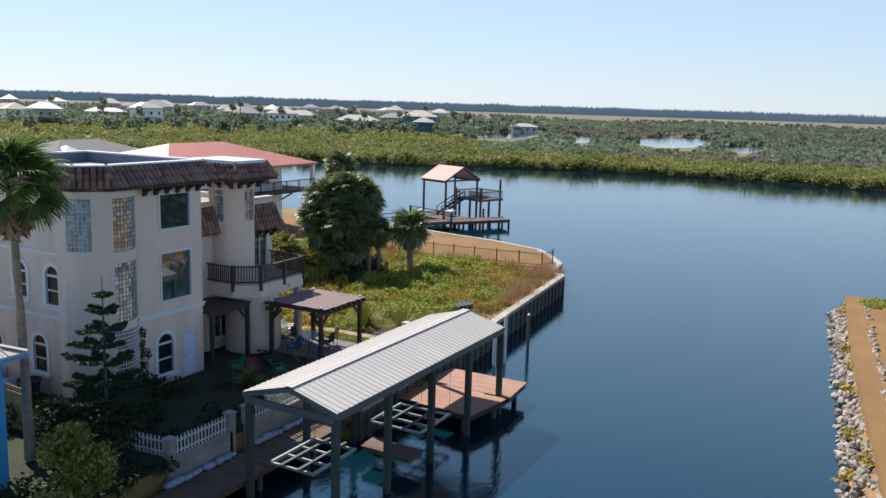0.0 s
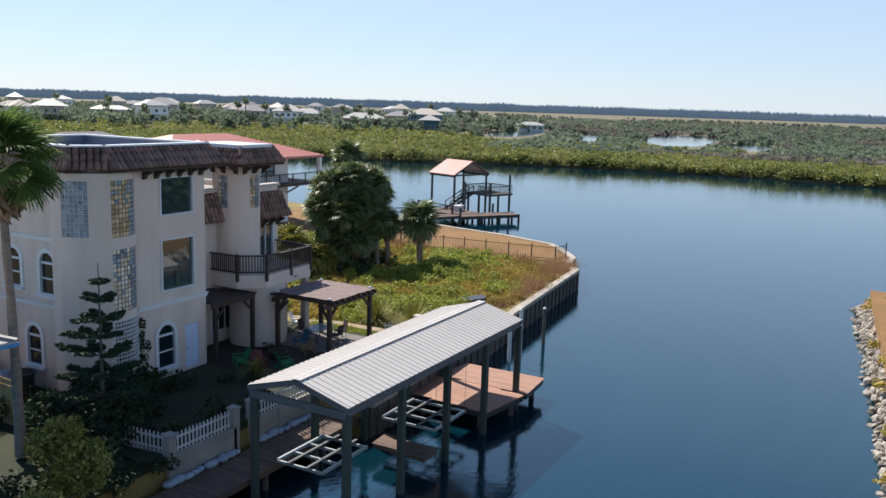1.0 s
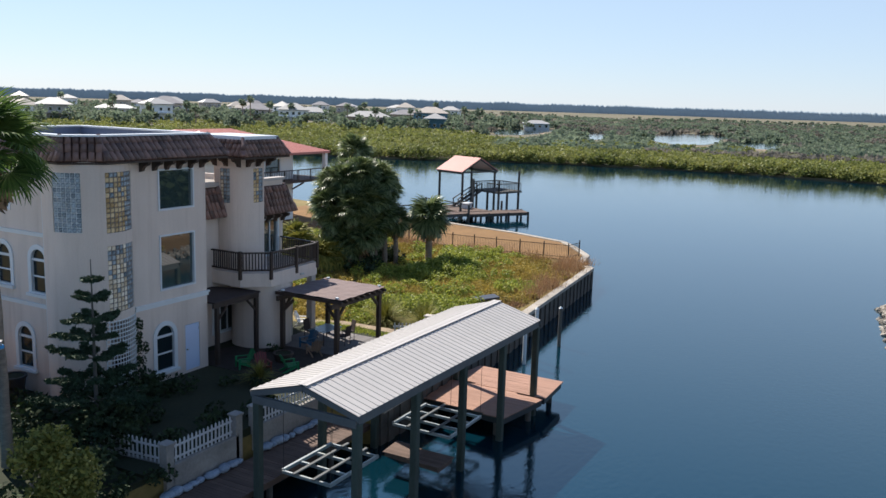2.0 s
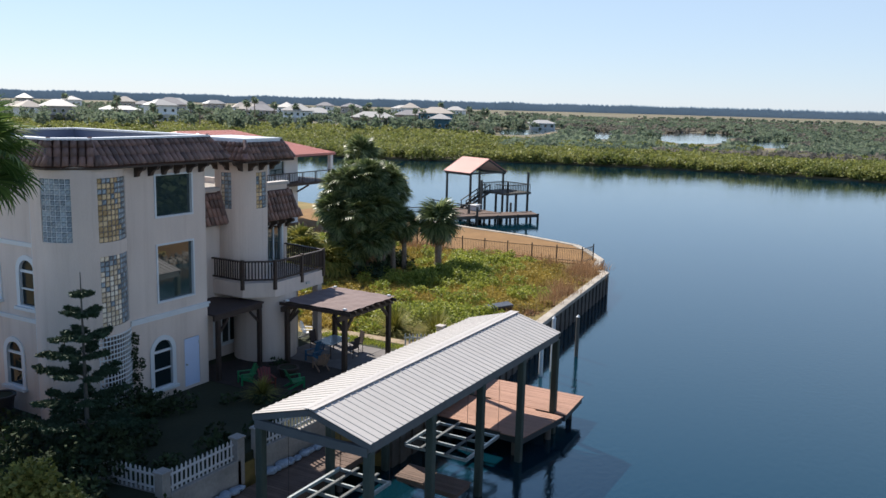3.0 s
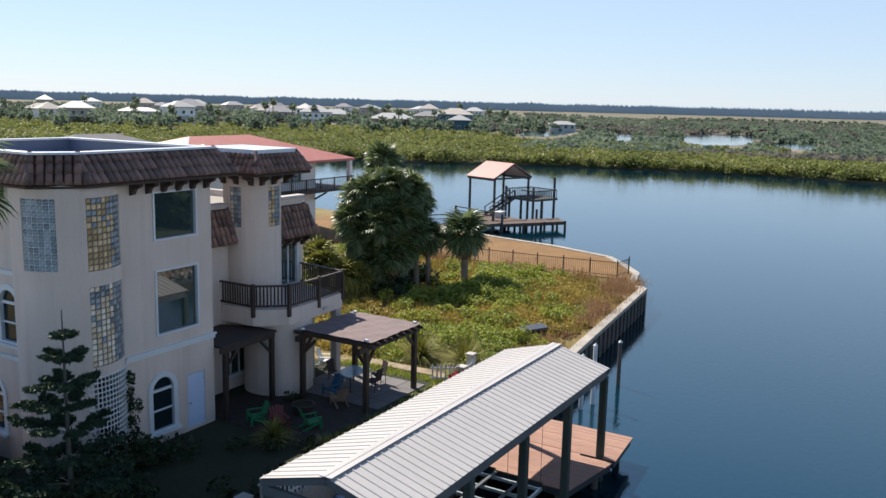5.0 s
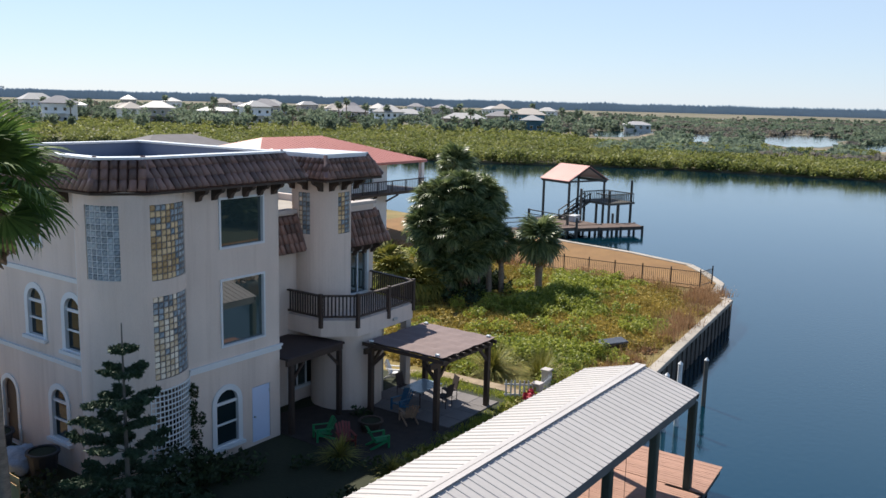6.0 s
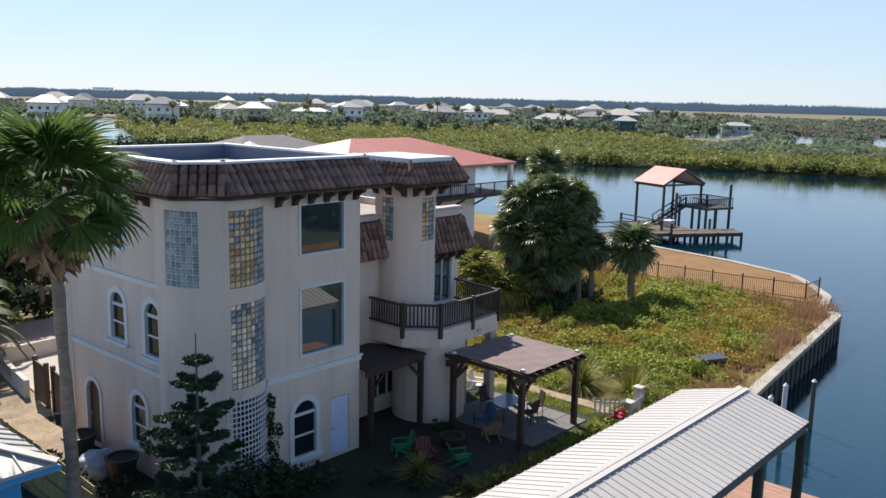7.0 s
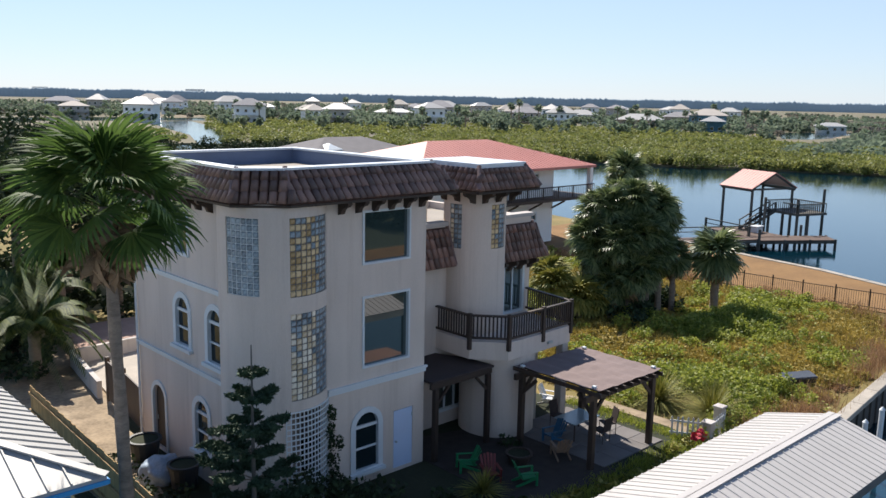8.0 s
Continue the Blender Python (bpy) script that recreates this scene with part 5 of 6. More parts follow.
for _ in range(3600):
    d = 235 + 700 * random.random() ** 1.5
    ang = radians(random.uniform(-9, 25))
    x, y = -15 + d * math.cos(ang), -22 + d * math.sin(ang)
    if x < shore_x(y) + 45 or by_pond(x, y):
        continue
    r = random.uniform(2.5, 6.0)
    (far_b if noise.noise((x * 0.012, y * 0.012, 7)) > 0.12 else far_a).append(((x, y, -0.9 + r * 0.1), (r, r, r * random.uniform(0.25, 0.5))))
for _ in range(420):
    d, a = 330 + 420 * random.random() ** 1.3, radians(random.uniform(22, 80))
    x, y = -15 + d * math.cos(a), -22 + d * math.sin(a)
    if by_pond(x, y) or any(math.hypot(x - px, y - py) < 13 for px, py in FARPLOTS):
        continue
    r = random.uniform(2.0, 4.2)
    far_a.append(((x, y, 0.6 + r * 0.5), (r, r, r * random.uniform(0.8, 1.4))))
tagged(new("far_woods", leaves("far_woods", [clump_points(c, r, 58) for c, r in far_a], 1.05, FARTREE)), "distant scrubby trees between the houses", "woods", kind="stuff")
tagged(new("far_brush", leaves("far_brush", [clump_points(c, r, 50) for c, r in far_b], 0.95, FARBRUSH)), "distant grey-brown leafless brush", "brush", kind="stuff")

# ---- neighbouring houses ----
def hip_roof(bm, x0, x1, y0, y1, z0, z1, t=0.16):
    w, d = x1 - x0, y1 - y0
    if w >= d:
        r = [((x0 + d / 2), (y0 + y1) / 2), ((x1 - d / 2), (y0 + y1) / 2)]
    else:
        r = [((x0 + x1) / 2, y0 + w / 2), ((x0 + x1) / 2, y1 - w / 2)]
    c = [bm.verts.new((x, y, z0)) for x, y in ((x0, y0), (x1, y0), (x1, y1), (x0, y1))]
    lo = [bm.verts.new((x, y, z0 - t)) for x, y in ((x0, y0), (x1, y0), (x1, y1), (x0, y1))]
    p = [bm.verts.new((*q, z1)) for q in r]
    if w >= d:
        fs = ((c[0], c[1], p[1], p[0]), (c[1], c[2], p[1]), (c[2], c[3], p[0], p[1]), (c[3], c[0], p[0]))
    else:
        fs = ((c[0], c[1], p[0]), (c[1], c[2], p[1], p[0]), (c[2], c[3], p[1]), (c[3], c[0], p[0], p[1]))
    for f in fs:
        bm.faces.new(f)
    for i in range(4):
        bm.faces.new((lo[i], lo[(i + 1) % 4], c[(i + 1) % 4], c[i]))
    bm.faces.new(lo[::-1])
    return bm


# blue cottage beside the wooden fence
cot = thing("house", "blue-walled cottage with white standing seam hip roof", "house")
part("wall", box(bmesh.new(), -16.4, -6.5, -3.5, 9.4, -0.2, 4.8), BLUEPAINT, cot)
CX0, CX1, CY0, CY1, CZ, CR = -17.0, -5.95, -4.05, 10.0, 4.95, 7.1
croof = part("roof", hip_roof(bmesh.new(), CX0, CX1, CY0, CY1, CZ, CR, 0.2), WHITEROOF, cot, "white metal hip roof with blue fascia")
half = (CX1 - CX0) / 2
sl = (CR - CZ) / half
for i in range(32):
    y = CY0 + 0.25 + i * 0.44
    run = min(half, y - CY0, CY1 - y) - 0.05
    if run > 0.2:
        part("seam", beam(bmesh.new(), (CX1 - 0.01, y, CZ + 0.02), (CX1 - run, y, CZ + sl * run + 0.02), 0.03, 0.04), WHITEROOF, croof)
for i in range(25):
    x = CX1 - 0.25 - i * 0.44
    run = min(half, CX1 - x, x - CX0) - 0.05
    if run > 0.2:
        part("seam", beam(bmesh.new(), (x, CY0 + 0.01, CZ + 0.02), (x, CY0 + run, CZ + sl * run + 0.02), 0.03, 0.04), WHITEROOF, croof)
part("hip_cap", beam(bmesh.new(), (CX1, CY0, CZ + 0.03), (CX1 - half, CY0 + half, CR + 0.03), 0.22, 0.04), WHITEROOF, croof)
for a, b in (((CX1 + 0.03, CY0 - 0.03), (CX1 + 0.03, CY1)), ((CX1 + 0.03, CY0 - 0.03), (CX0, CY0 - 0.03))):
    part("fascia", beam(bmesh.new(), (*a, CZ - 0.12), (*b, CZ - 0.13), 0.04, 0.09), BLUEPAINT, cot, "bright blue fascia board")
settle(cot, -11, 3, 0)

# cedar board fence
fen = thing("board_fence", "tall weathered cedar board fence beside the cottage", "fence")
for i in range(74):
    y = 0.3 + i * 0.15
    x = -3.3 + (y + 4) * 0.035
    o = part("board", box(bmesh.new(), x - 0.012, x + 0.012, y, y + 0.14, 0.2, 2.0 + random.uniform(-0.03, 0.03)), YELLOWWOOD, fen)
for z in (0.5, 1.1, 1.75):
    part("rail", beam(bmesh.new(), (-3.21, 0.3, z), (-2.82, 11.4, z), 0.05, 0.09), YELLOWWOOD, fen)
settle(fen, -3.1, 3.5, 0.2)

# side yard: low white wall, gate, pale deck
b = bmesh.new()
beam(b, (0.4, 13.2, 0.55), (1.1, 18.2, 0.55), 0.2, 0.9)
beam(b, (1.1, 18.2, 0.55), (6.0, 18.6, 0.55), 0.2, 0.9)
single("garden_wall", b, STUCCO_W, "low white wall round the pale terrace", "wall", kind="structure")
b = bmesh.new()
prism(b, [(0.8, 13.4), (6.8, 10.6), (9, 19), (1.4, 18)], 0.2, 0.34)
single("terrace", b, CONCRETE, "pale sunlit concrete terrace", "terrace", kind="structure")
b = bmesh.new()
prism(b, [(1.5, 18.9), (9, 19.4), (9, 24), (2.5, 24)], 0.2, 0.5)
single("terrace", b, mat("pinkish_paving", (0.42, 0.28, 0.22), 0.9, var=0.15), "pinkish paved pool terrace", "terrace", kind="structure")
gate = thing("gate", "dark wooden double gate beside the house", "gate")
for k, (a, c) in enumerate((((0.55, 12.6), (0.45, 11.6)), ((0.5, 10.9), (0.2, 8.6)))):
    part("leaf", beam(bmesh.new(), (*a, 1.15), (*c, 1.15), 0.06, 1.6), DARKWOOD, gate)
for x, y in ((0.6, 12.75), (0.48, 11.5), (0.5, 10.95)):
    part("gate_post", bevelled(x - 0.08, x + 0.08, y - 0.08, y + 0.08, 0.25, 2.1), DARKWOOD, gate)
settle(gate, 0.5, 10.8, 0.3)

# red-roofed house past the lot
red = thing("house", "two-storey white house with a red metal hip roof and porch", "house")
RX0, RX1, RY0, RY1 = 29.0, 50.2, 26.0, 40.0
rr = part("roof", hip_roof(bmesh.new(), RX0, RX1, RY0, RY1, 6.95, 9.0, 0.22), REDROOF, red, "red metal hip roof with standing seams")
rs = (9.0 - 6.95) / 7
for i in range(46):
    x = RX0 + 0.4 + i * 0.46
    run = min(7.0, RX1 - x, x - RX0) - 0.05
    if run > 0.3 and x < RX1:
        part("seam", beam(bmesh.new(), (x, RY0 + 0.01, 6.97), (x, RY0 + run, 6.97 + rs * run), 0.04, 0.03), REDROOF, rr)
part("wall", sheet(rect(30.5, 46.2, 0.2, 6.8), [rect(42.0, 44.2, 4.9, 6.3), rect(39.0, 40.6, 4.9, 6.3), rect(36.2, 37.8, 4.9, 6.3), rect(43.0, 44.0, 2.2, 2.9)], (0, 27.85, 0), (1, 0, 0), 0.25), FARWHITE, red)
part("wall", box(bmesh.new(), 45.9, 46.2, 27.9, 38.5, 0.2, 6.797), FARWHITE, red)
part("wall", box(bmesh.new(), 30.5, 30.8, 27.9, 38.5, 0.2, 6.797), FARWHITE, red)
part("wall", box(bmesh.new(), 30.8, 45.9, 38.2, 38.5, 0.2, 6.797), FARWHITE, red)
for x0, x1, z0, z1 in ((42.0, 44.2, 4.9, 6.3), (39.0, 40.6, 4.9, 6.3), (36.2, 37.8, 4.9, 6.3), (43.0, 44.0, 2.2, 2.9)):
    w = part("window", sheet(rect(x0 - 0.1, x1 + 0.1, z0 - 0.1, z1 + 0.1), [rect(x0 + 0.05, x1 - 0.05, z0 + 0.05, z1 - 0.05)], (0, 27.68, 0), (1, 0, 0), 0.12), TRIM, red)
    part("pane", sheet(rect(x0 + 0.05, x1 - 0.05, z0 + 0.05, z1 - 0.05), [], (0, 27.72, 0), (1, 0, 0), 0.02), PANE, w)
part("balcony", box(bmesh.new(), 33.0, 50.0, 25.9, 27.55, 4.0, 4.25), DARKWOOD, red, "dark timber balcony")
part("balcony", box(bmesh.new(), 46.25, 50.0, 27.56, 36, 4.0, 4.25), DARKWOOD, red)
brail = part("railing", beam(bmesh.new(), (33.0, 26.0, 5.25), (50.0, 26.0, 5.25), 0.1, 0.08), IRON, red)
for i in range(69):
    part("baluster", beam(bmesh.new(), (33.0 + i * 0.25, 26.0, 4.25), (33.0 + i * 0.25, 26.0, 5.25), 0.035 if i % 8 else 0.1, 0.035 if i % 8 else 0.1), IRON, brail)
for x, y in ((49.7, 26.3), (49.7, 31), (49.7, 36)):
    part("porch_post", bevelled(x - 0.2, x + 0.2, y - 0.2, y + 0.2, 0.1, 6.75), FARWHITE, red)
for x in (34, 37, 40, 43, 46):
    part("bracket", beam(bmesh.new(), (x, 27.5, 3.2), (x, 26.1, 3.95), 0.12, 0.14), DARKWOOD, red)
settle(red, 40, 33, 0)

gh = thing("house", "neighbouring house with a low grey shingle hip roof", "house")
part("roof", hip_roof(bmesh.new(), 37.5, 52.5, 52, 62, 6.5, 8.1, 0.25), GREYSHINGLE, gh)
part("wall", box(bmesh.new(), 38.3, 51.7, 53, 61, 0, 6.3), FARTAN, gh)
dorm = part("dormer", hip_roof(bmesh.new(), 40.0, 42.0, 53.0, 55.5, 7.0, 7.6, 0.1), TRIM, gh, "pale blue small dormer roof")
settle(gh, 43, 59, 0)

# boat lift pavilion on piles
pav = thing("boat_pavilion", "timber boat lift pavilion with red gable roof and raised deck", "pavilion")
PC = Matrix.Translation((77.0, 24.0, 0)) @ Matrix.Rotation(radians(-20), 4, "Z")
def pv(x, y, z):
    return PC @ Vector((x, y, z))
# roof: ridge along local y
for s in (-1, 1):
    f = bmesh.new()
    q = [pv(s * 3.2, -2.5, 3.62), pv(s * 3.2, 2.5, 3.62), pv(0, 2.5, 5.3), pv(0, -2.5, 5.3)]
    up = [f.verts.new(v + Vector((0, 0, 0.08))) for v in q]
    dn = [f.verts.new(v) for v in q]
    f.faces.new(up)
    f.faces.new(dn[::-1])
    for i in range(4):
        f.faces.new((dn[i], dn[(i + 1) % 4], up[(i + 1) % 4], up[i]))
    slope = part("roof_slope", f, REDROOF, pav, "salmon red metal roof slope")
    for k in range(10):
        y = -2.3 + k * 0.51
        part("seam", beam(bmesh.new(), pv(s * 3.18, y, 3.715), pv(s * 0.05, y, 5.365), 0.04, 0.03), REDROOF, slope)
for x in (-2.9, 2.9):
    part("eave_beam", beam(bmesh.new(), pv(x, -2.4, 3.5), pv(x, 2.4, 3.5), 0.2, 0.28), PILE, pav)
for y in (-2.35, 2.35):
    part("tie_beam", beam(bmesh.new(), pv(-2.9, y, 3.6), pv(2.9, y, 3.6), 0.12, 0.2), PILE, pav)
    for s in (-1, 1):
        part("rafter", beam(bmesh.new(), pv(s * 3.1, y, 3.55), pv(0, y, 5.2), 0.1, 0.18), PILE, pav)
for x, y, zt in ((-2.8, -2.2, 3.5), (-2.8, 2.2, 3.5), (2.8, -2.2, 3.5), (2.8, 2.2, 3.5), (-0.3, -6.2, 2.9), (3.2, -6.2, 3.9), (-2.8, -4.2, 3.0), (-0.3, -4.2, 1.4), (3.2, -4.2, 1.4), (-0.3, -2.2, 1.4), (1.2, -6.2, 1.4)):
    part("piling", tube(bmesh.new(), pv(x, y, -3.2), pv(x, y, zt), 0.17, 0.15, 8), PILE, pav)
# raised deck with railing
part("raised_deck", sheet([tuple(pv(x, y, 0).xy) for x, y in ((-0.6, -6.5), (3.5, -6.5), (3.5, -2.0), (-0.6, -2.0))], [], (0, 0, 1.2), (1, 0, 0), 0.25, (0, 1, 0)), PILE, pav, "raised weathered deck")
for a, c in (((-0.6, -6.4), (3.4, -6.4)), ((-0.6, -6.4), (-0.6, -4.4)), ((3.4, -6.4), (3.4, -2.1)), ((-0.6, -2.1), (3.4, -2.1))):
    part("rail", beam(bmesh.new(), pv(*a, 2.4), pv(*c, 2.4), 0.12, 0.1), PILE, pav)
    n = int((Vector(c) - Vector(a)).length / 0.28)
    for k in range(n + 1):
        p = Vector(a) + (Vector(c) - Vector(a)) * k / n
        part("baluster", beam(bmesh.new(), pv(*p, 1.4), pv(*p, 2.4), 0.06, 0.06), PILE, pav)
# stair
for s in (-3.4, -2.5):
    part("stringer", beam(bmesh.new(), pv(-0.6 + 0.0, s, 1.35), pv(-4.6, s, -0.5), 0.08, 0.28), PILE, pav)
    part("hand_rail", beam(bmesh.new(), pv(-0.6, s, 2.3), pv(-4.6, s, 0.45), 0.1, 0.1), PILE, pav)
    for k in range(4):
        part("rail_post", beam(bmesh.new(), pv(-0.6 - k * 1.3, s, 1.35 - k * 0.6), pv(-0.6 - k * 1.3, s, 2.3 - k * 0.6), 0.09, 0.09), PILE, pav)
for k in range(10):
    x = -0.8 - k * 0.4
    part("tread", beam(bmesh.new(), pv(x, -3.4, 1.2 - k * 0.185), pv(x, -2.5, 1.2 - k * 0.185), 0.28, 0.05), PILE, pav)
settle(pav, 75.9, 23.6, -1.5)

def pile_dock(label, corners, z, rails=()):
    root = thing("dock", label, "dock")
    part("deck", sheet(corners, [], (0, 0, z - 0.12), (1, 0, 0), 0.12, (0, 1, 0)), GREYDECK, root)
    n = len(corners)
    for i in range(n):
        a, b = Vector(corners[i]), Vector(corners[(i + 1) % n])
        part("edge_beam", beam(bmesh.new(), (*a, z - 0.24), (*b, z - 0.24), 0.12, 0.24), PILE, root)
        m = max(1, int((b - a).length / 2.6))
        for k in range(m):
            p = a + (b - a) * k / m
            part("piling", tube(bmesh.new(), (*p, -3.2), (*p, z + (1.1 if (k + i) % 3 == 0 else 0.05)), 0.15, 0.14, 8), PILE, root)
    for a, b in rails:
        part("rail", beam(bmesh.new(), (*a, z + 1.0), (*b, z + 1.0), 0.1, 0.1), PILE, root)
        part("rail", beam(bmesh.new(), (*a, z + 0.55), (*b, z + 0.55), 0.06, 0.08), PILE, root)
    settle(root, corners[0][0], corners[0][1], z)


pile_dock("weathered pile dock round the boat pavilion", [(66.5, 18.2), (73.2, 13.6), (75.2, 15.4), (68.6, 20.4)], -0.55)
pile_dock("long weathered pier walkway with a rail to the pavilion", [(57.4, 23.2), (66.5, 18.3), (67.6, 20.0), (58.0, 25.2)], -0.45, [((58.0, 25.2), (67.6, 20.0))])
pile_dock("weathered landing at the foot of the stair", [(67.5, 19.8), (71, 17.5), (73.5, 24), (69.6, 25.8)], -0.5, [((69.6, 25.8), (67.5, 19.8))])
sk = thing("crate", "pale dock box on the landing", "dock box")
part("body", bevelled(70.4, 71.6, 20.4, 21.2, -0.5, 0.1, 0.04), WHITEP, sk)
part("lid", bevelled(70.3, 71.7, 20.3, 21.3, 0.1, 0.2, 0.03), WHITEP, sk)
settle(sk, 71, 20.8, -0.5)

# iron fence of the brown lawn
irf = thing("iron_fence", "low dark iron fence along the brown lawn", "fence")
FL = [(45.0, -3.2), (43.0, -3.0), (42.2, 3.0), (41.9, 9.0), (41.2, 20.0)]
for i in range(len(FL) - 1):
    a, c = Vector(FL[i]), Vector(FL[i + 1])
    n = max(1, round((c - a).length / 2.2))
    for z in (0.25, 1.2):
        part("rail", beam(bmesh.new(), (*a, z), (*c, z), 0.03, 0.04), IRON, irf)
    for k in range(n):
        p = a + (c - a) * k / n
        part("post", beam(bmesh.new(), (*p, 0), (*p, 1.4), 0.07, 0.07), IRON, irf)
    pk = bmesh.new()
    m = int((c - a).length / 0.14)
    for k in range(m):
        p = a + (c - a) * k / m
        beam(pk, (*p, 0.1), (*p, 1.24), 0.016, 0.016)
    tagged(part("iron_bar", pk, IRON, irf), kind="stuff")
settle(irf, 42.5, 0, 0)

# ---- patio and yard things ----
def adirondack(x, y, z, rz, m, colour):
    root = thing("garden_chair", colour + " plastic slatted garden chair on the patio", "chair", "garden chairs")
    part("seat", beam(bmesh.new(), (0, -0.3, 0.36), (0, 0.25, 0.28), 0.52, 0.03), m, root)
    for k in range(5):
        xx = -0.22 + 0.11 * k
        part("back_slat", beam(bmesh.new(), (xx, 0.22, 0.28), (xx * 1.25, 0.52, 0.95 - abs(k - 2) * 0.04), 0.095, 0.02), m, root)
    for s in (-1, 1):
        part("arm", beam(bmesh.new(), (s * 0.31, -0.34, 0.56), (s * 0.31, 0.4, 0.54), 0.11, 0.025), m, root)
        part("leg", beam(bmesh.new(), (s * 0.3, -0.3, 0.0), (s * 0.3, -0.3, 0.55), 0.05, 0.09), m, root)
        part("leg", beam(bmesh.new(), (s * 0.27, -0.3, 0.33), (s * 0.27, 0.5, 0.02), 0.04, 0.1), m, root)
    root.matrix_basis = pose(x, y, z, 0, 0, rz) @ Matrix.Scale(0.86, 4)


adirondack(6.95, -1.5, 0.32, -120, GREENCHAIR, "bright green")
adirondack(7.75, -3.5, 0.3, 60, GREENCHAIR, "bright green")
adirondack(13.9, 0.7, 0.34, 20, WHITEP, "white")
adirondack(7.0, -2.6, 0.3, -30, REDCHAIR, "dark red")
adirondack(11.0, -1.9, 0.34, -100, BLUECHAIR, "deep blue")
adirondack(10.2, -2.9, 0.34, 150, mat("bare_wood", (0.32, 0.22, 0.15), 0.7, rnd=0.2), "bare wood and")

tab = thing("patio_table", "rectangular glass-topped patio table under the pergola", "table")
part("top", bevelled(11.5, 13.0, -2.5, -1.5, 1.0, 1.04), mat("table_top", (0.30, 0.38, 0.42), 0.15, var=0.1), tab)
for x in (11.6, 12.9):
    for y in (-2.4, -1.6):
        part("leg", tube(bmesh.new(), (x, y, 0.34), (x, y, 1.0), 0.03, 0.025, 8), IRON, tab)
settle(tab, 12.2, -2, 0.34)


def dining_chair(x, y, rz):
    root = thing("patio_chair", "dark mesh patio chair at the table", "chair", "patio dining chairs")
    part("seat", bevelled(-0.24, 0.24, -0.24, 0.24, 0.42, 0.46), SHADE, root)
    part("backrest", beam(bmesh.new(), (0, 0.24, 0.46), (0, 0.34, 0.98), 0.46, 0.025), SHADE, root)
    for a in (-0.22, 0.22):
        for c in (-0.22, 0.24):
            part("leg", tube(bmesh.new(), (a, c, 0), (a, c, 0.43), 0.016, 0.016, 6), IRON, root)
    root.matrix_basis = pose(x, y, 0.34, 0, 0, rz)


dining_chair(13.2, -2.7, -120)
dining_chair(12.4, -3.0, 180)
dining_chair(12.3, -1.1, 0)

def pot(x, y, z, r, h, label, m=DARKPLASTIC):
    root = thing("plant_pot", label, "pot", "pots by the wall")
    b = bmesh.new()
    tube(b, (0, 0, 0), (0, 0, h - 0.08), r * 0.75, r * 0.95, 16)
    part("body", b, m, root)
    t = bmesh.new()
    curved(t, 0, 0, r * 0.86, r * 1.05, 0, 359.9, h - 0.08, h, 20)
    part("rim", t, m, root)
    part("soil", tube(bmesh.new(), (0, 0, h - 0.079), (0, 0, h - 0.05), r * 0.85, r * 0.85, 16), YARD, root)
    root.location = (x, y, z)


pot(-0.75, 6.3, 0.3, 0.55, 0.75, "large black round tub beside the wall")
pot(-0.75, 3.4, 0.3, 0.5, 0.85, "large black round tub beside the wall")
pot(5.9, -3.3, 0.3, 0.25, 0.25, "small dark pot under the spiky plant")
pot(8.7, -2.3, 0.32, 0.45, 0.4, "round dark fire bowl on the patio", IRON)
b = bmesh.new()
bmesh.ops.create_icosphere(b, subdivisions=4, radius=1)
for v in b.verts:
    k = 1 + 0.22 * noise.noise(v.co * 2.3) + 0.1 * noise.noise(v.co * 7)
    v.co = Vector((v.co.x * 0.75 * k, v.co.y * 0.65 * k, max(-0.25, v.co.z * 0.55 * k)))
tarp = single("tarp", b, TARP, "crumpled pale blue tarp heap by the wall", "tarp", smooth=True)
tarp.location = (-0.95, 4.5, 0.5)
bx = thing("hatch", "dark grey overturned hatch lying in the weeds", "hatch")
part("panel", bevelled(-0.75, 0.75, -0.4, 0.4, 0.2, 0.32, 0.03), mat("dark_slate_panel", (0.06, 0.065, 0.075), 0.4), bx)
part("frame", bevelled(-0.7, 0.7, -0.35, 0.35, 0.0, 0.2, 0.02), IRON, bx)
bx.matrix_basis = pose(25.0, -4.6, 0.28, 3, -4, -38)

# pale sandbags along the foot of the garden wall
random.seed(21)
for i in range(22):
    x = -2.4 + i * 0.36 + random.uniform(-0.08, 0.08)
    if 1.0 < x < 2.0:
        continue
    b = bmesh.new()
    bmesh.ops.create_icosphere(b, subdivisions=2, radius=1)
    s = random.uniform(0.16, 0.26)
    for v in b.verts:
        k = 1 + 0.2 * noise.noise(v.co * 1.7 + Vector((i * 3.1, 0, 0)))
        v.co = Vector((v.co.x * s * 1.3 * k, v.co.y * s * 0.9 * k, v.co.z * s * 0.6 * k))
    o = single("sandbag", b, TARP, "pale lumpy sandbag against the garden wall", "sandbag", "sandbags", smooth=True)
    o.matrix_basis = pose(x, -6.82 + random.uniform(-0.05, 0.03), -0.62 + s * 0.5, 0, 0, random.uniform(-40, 40))
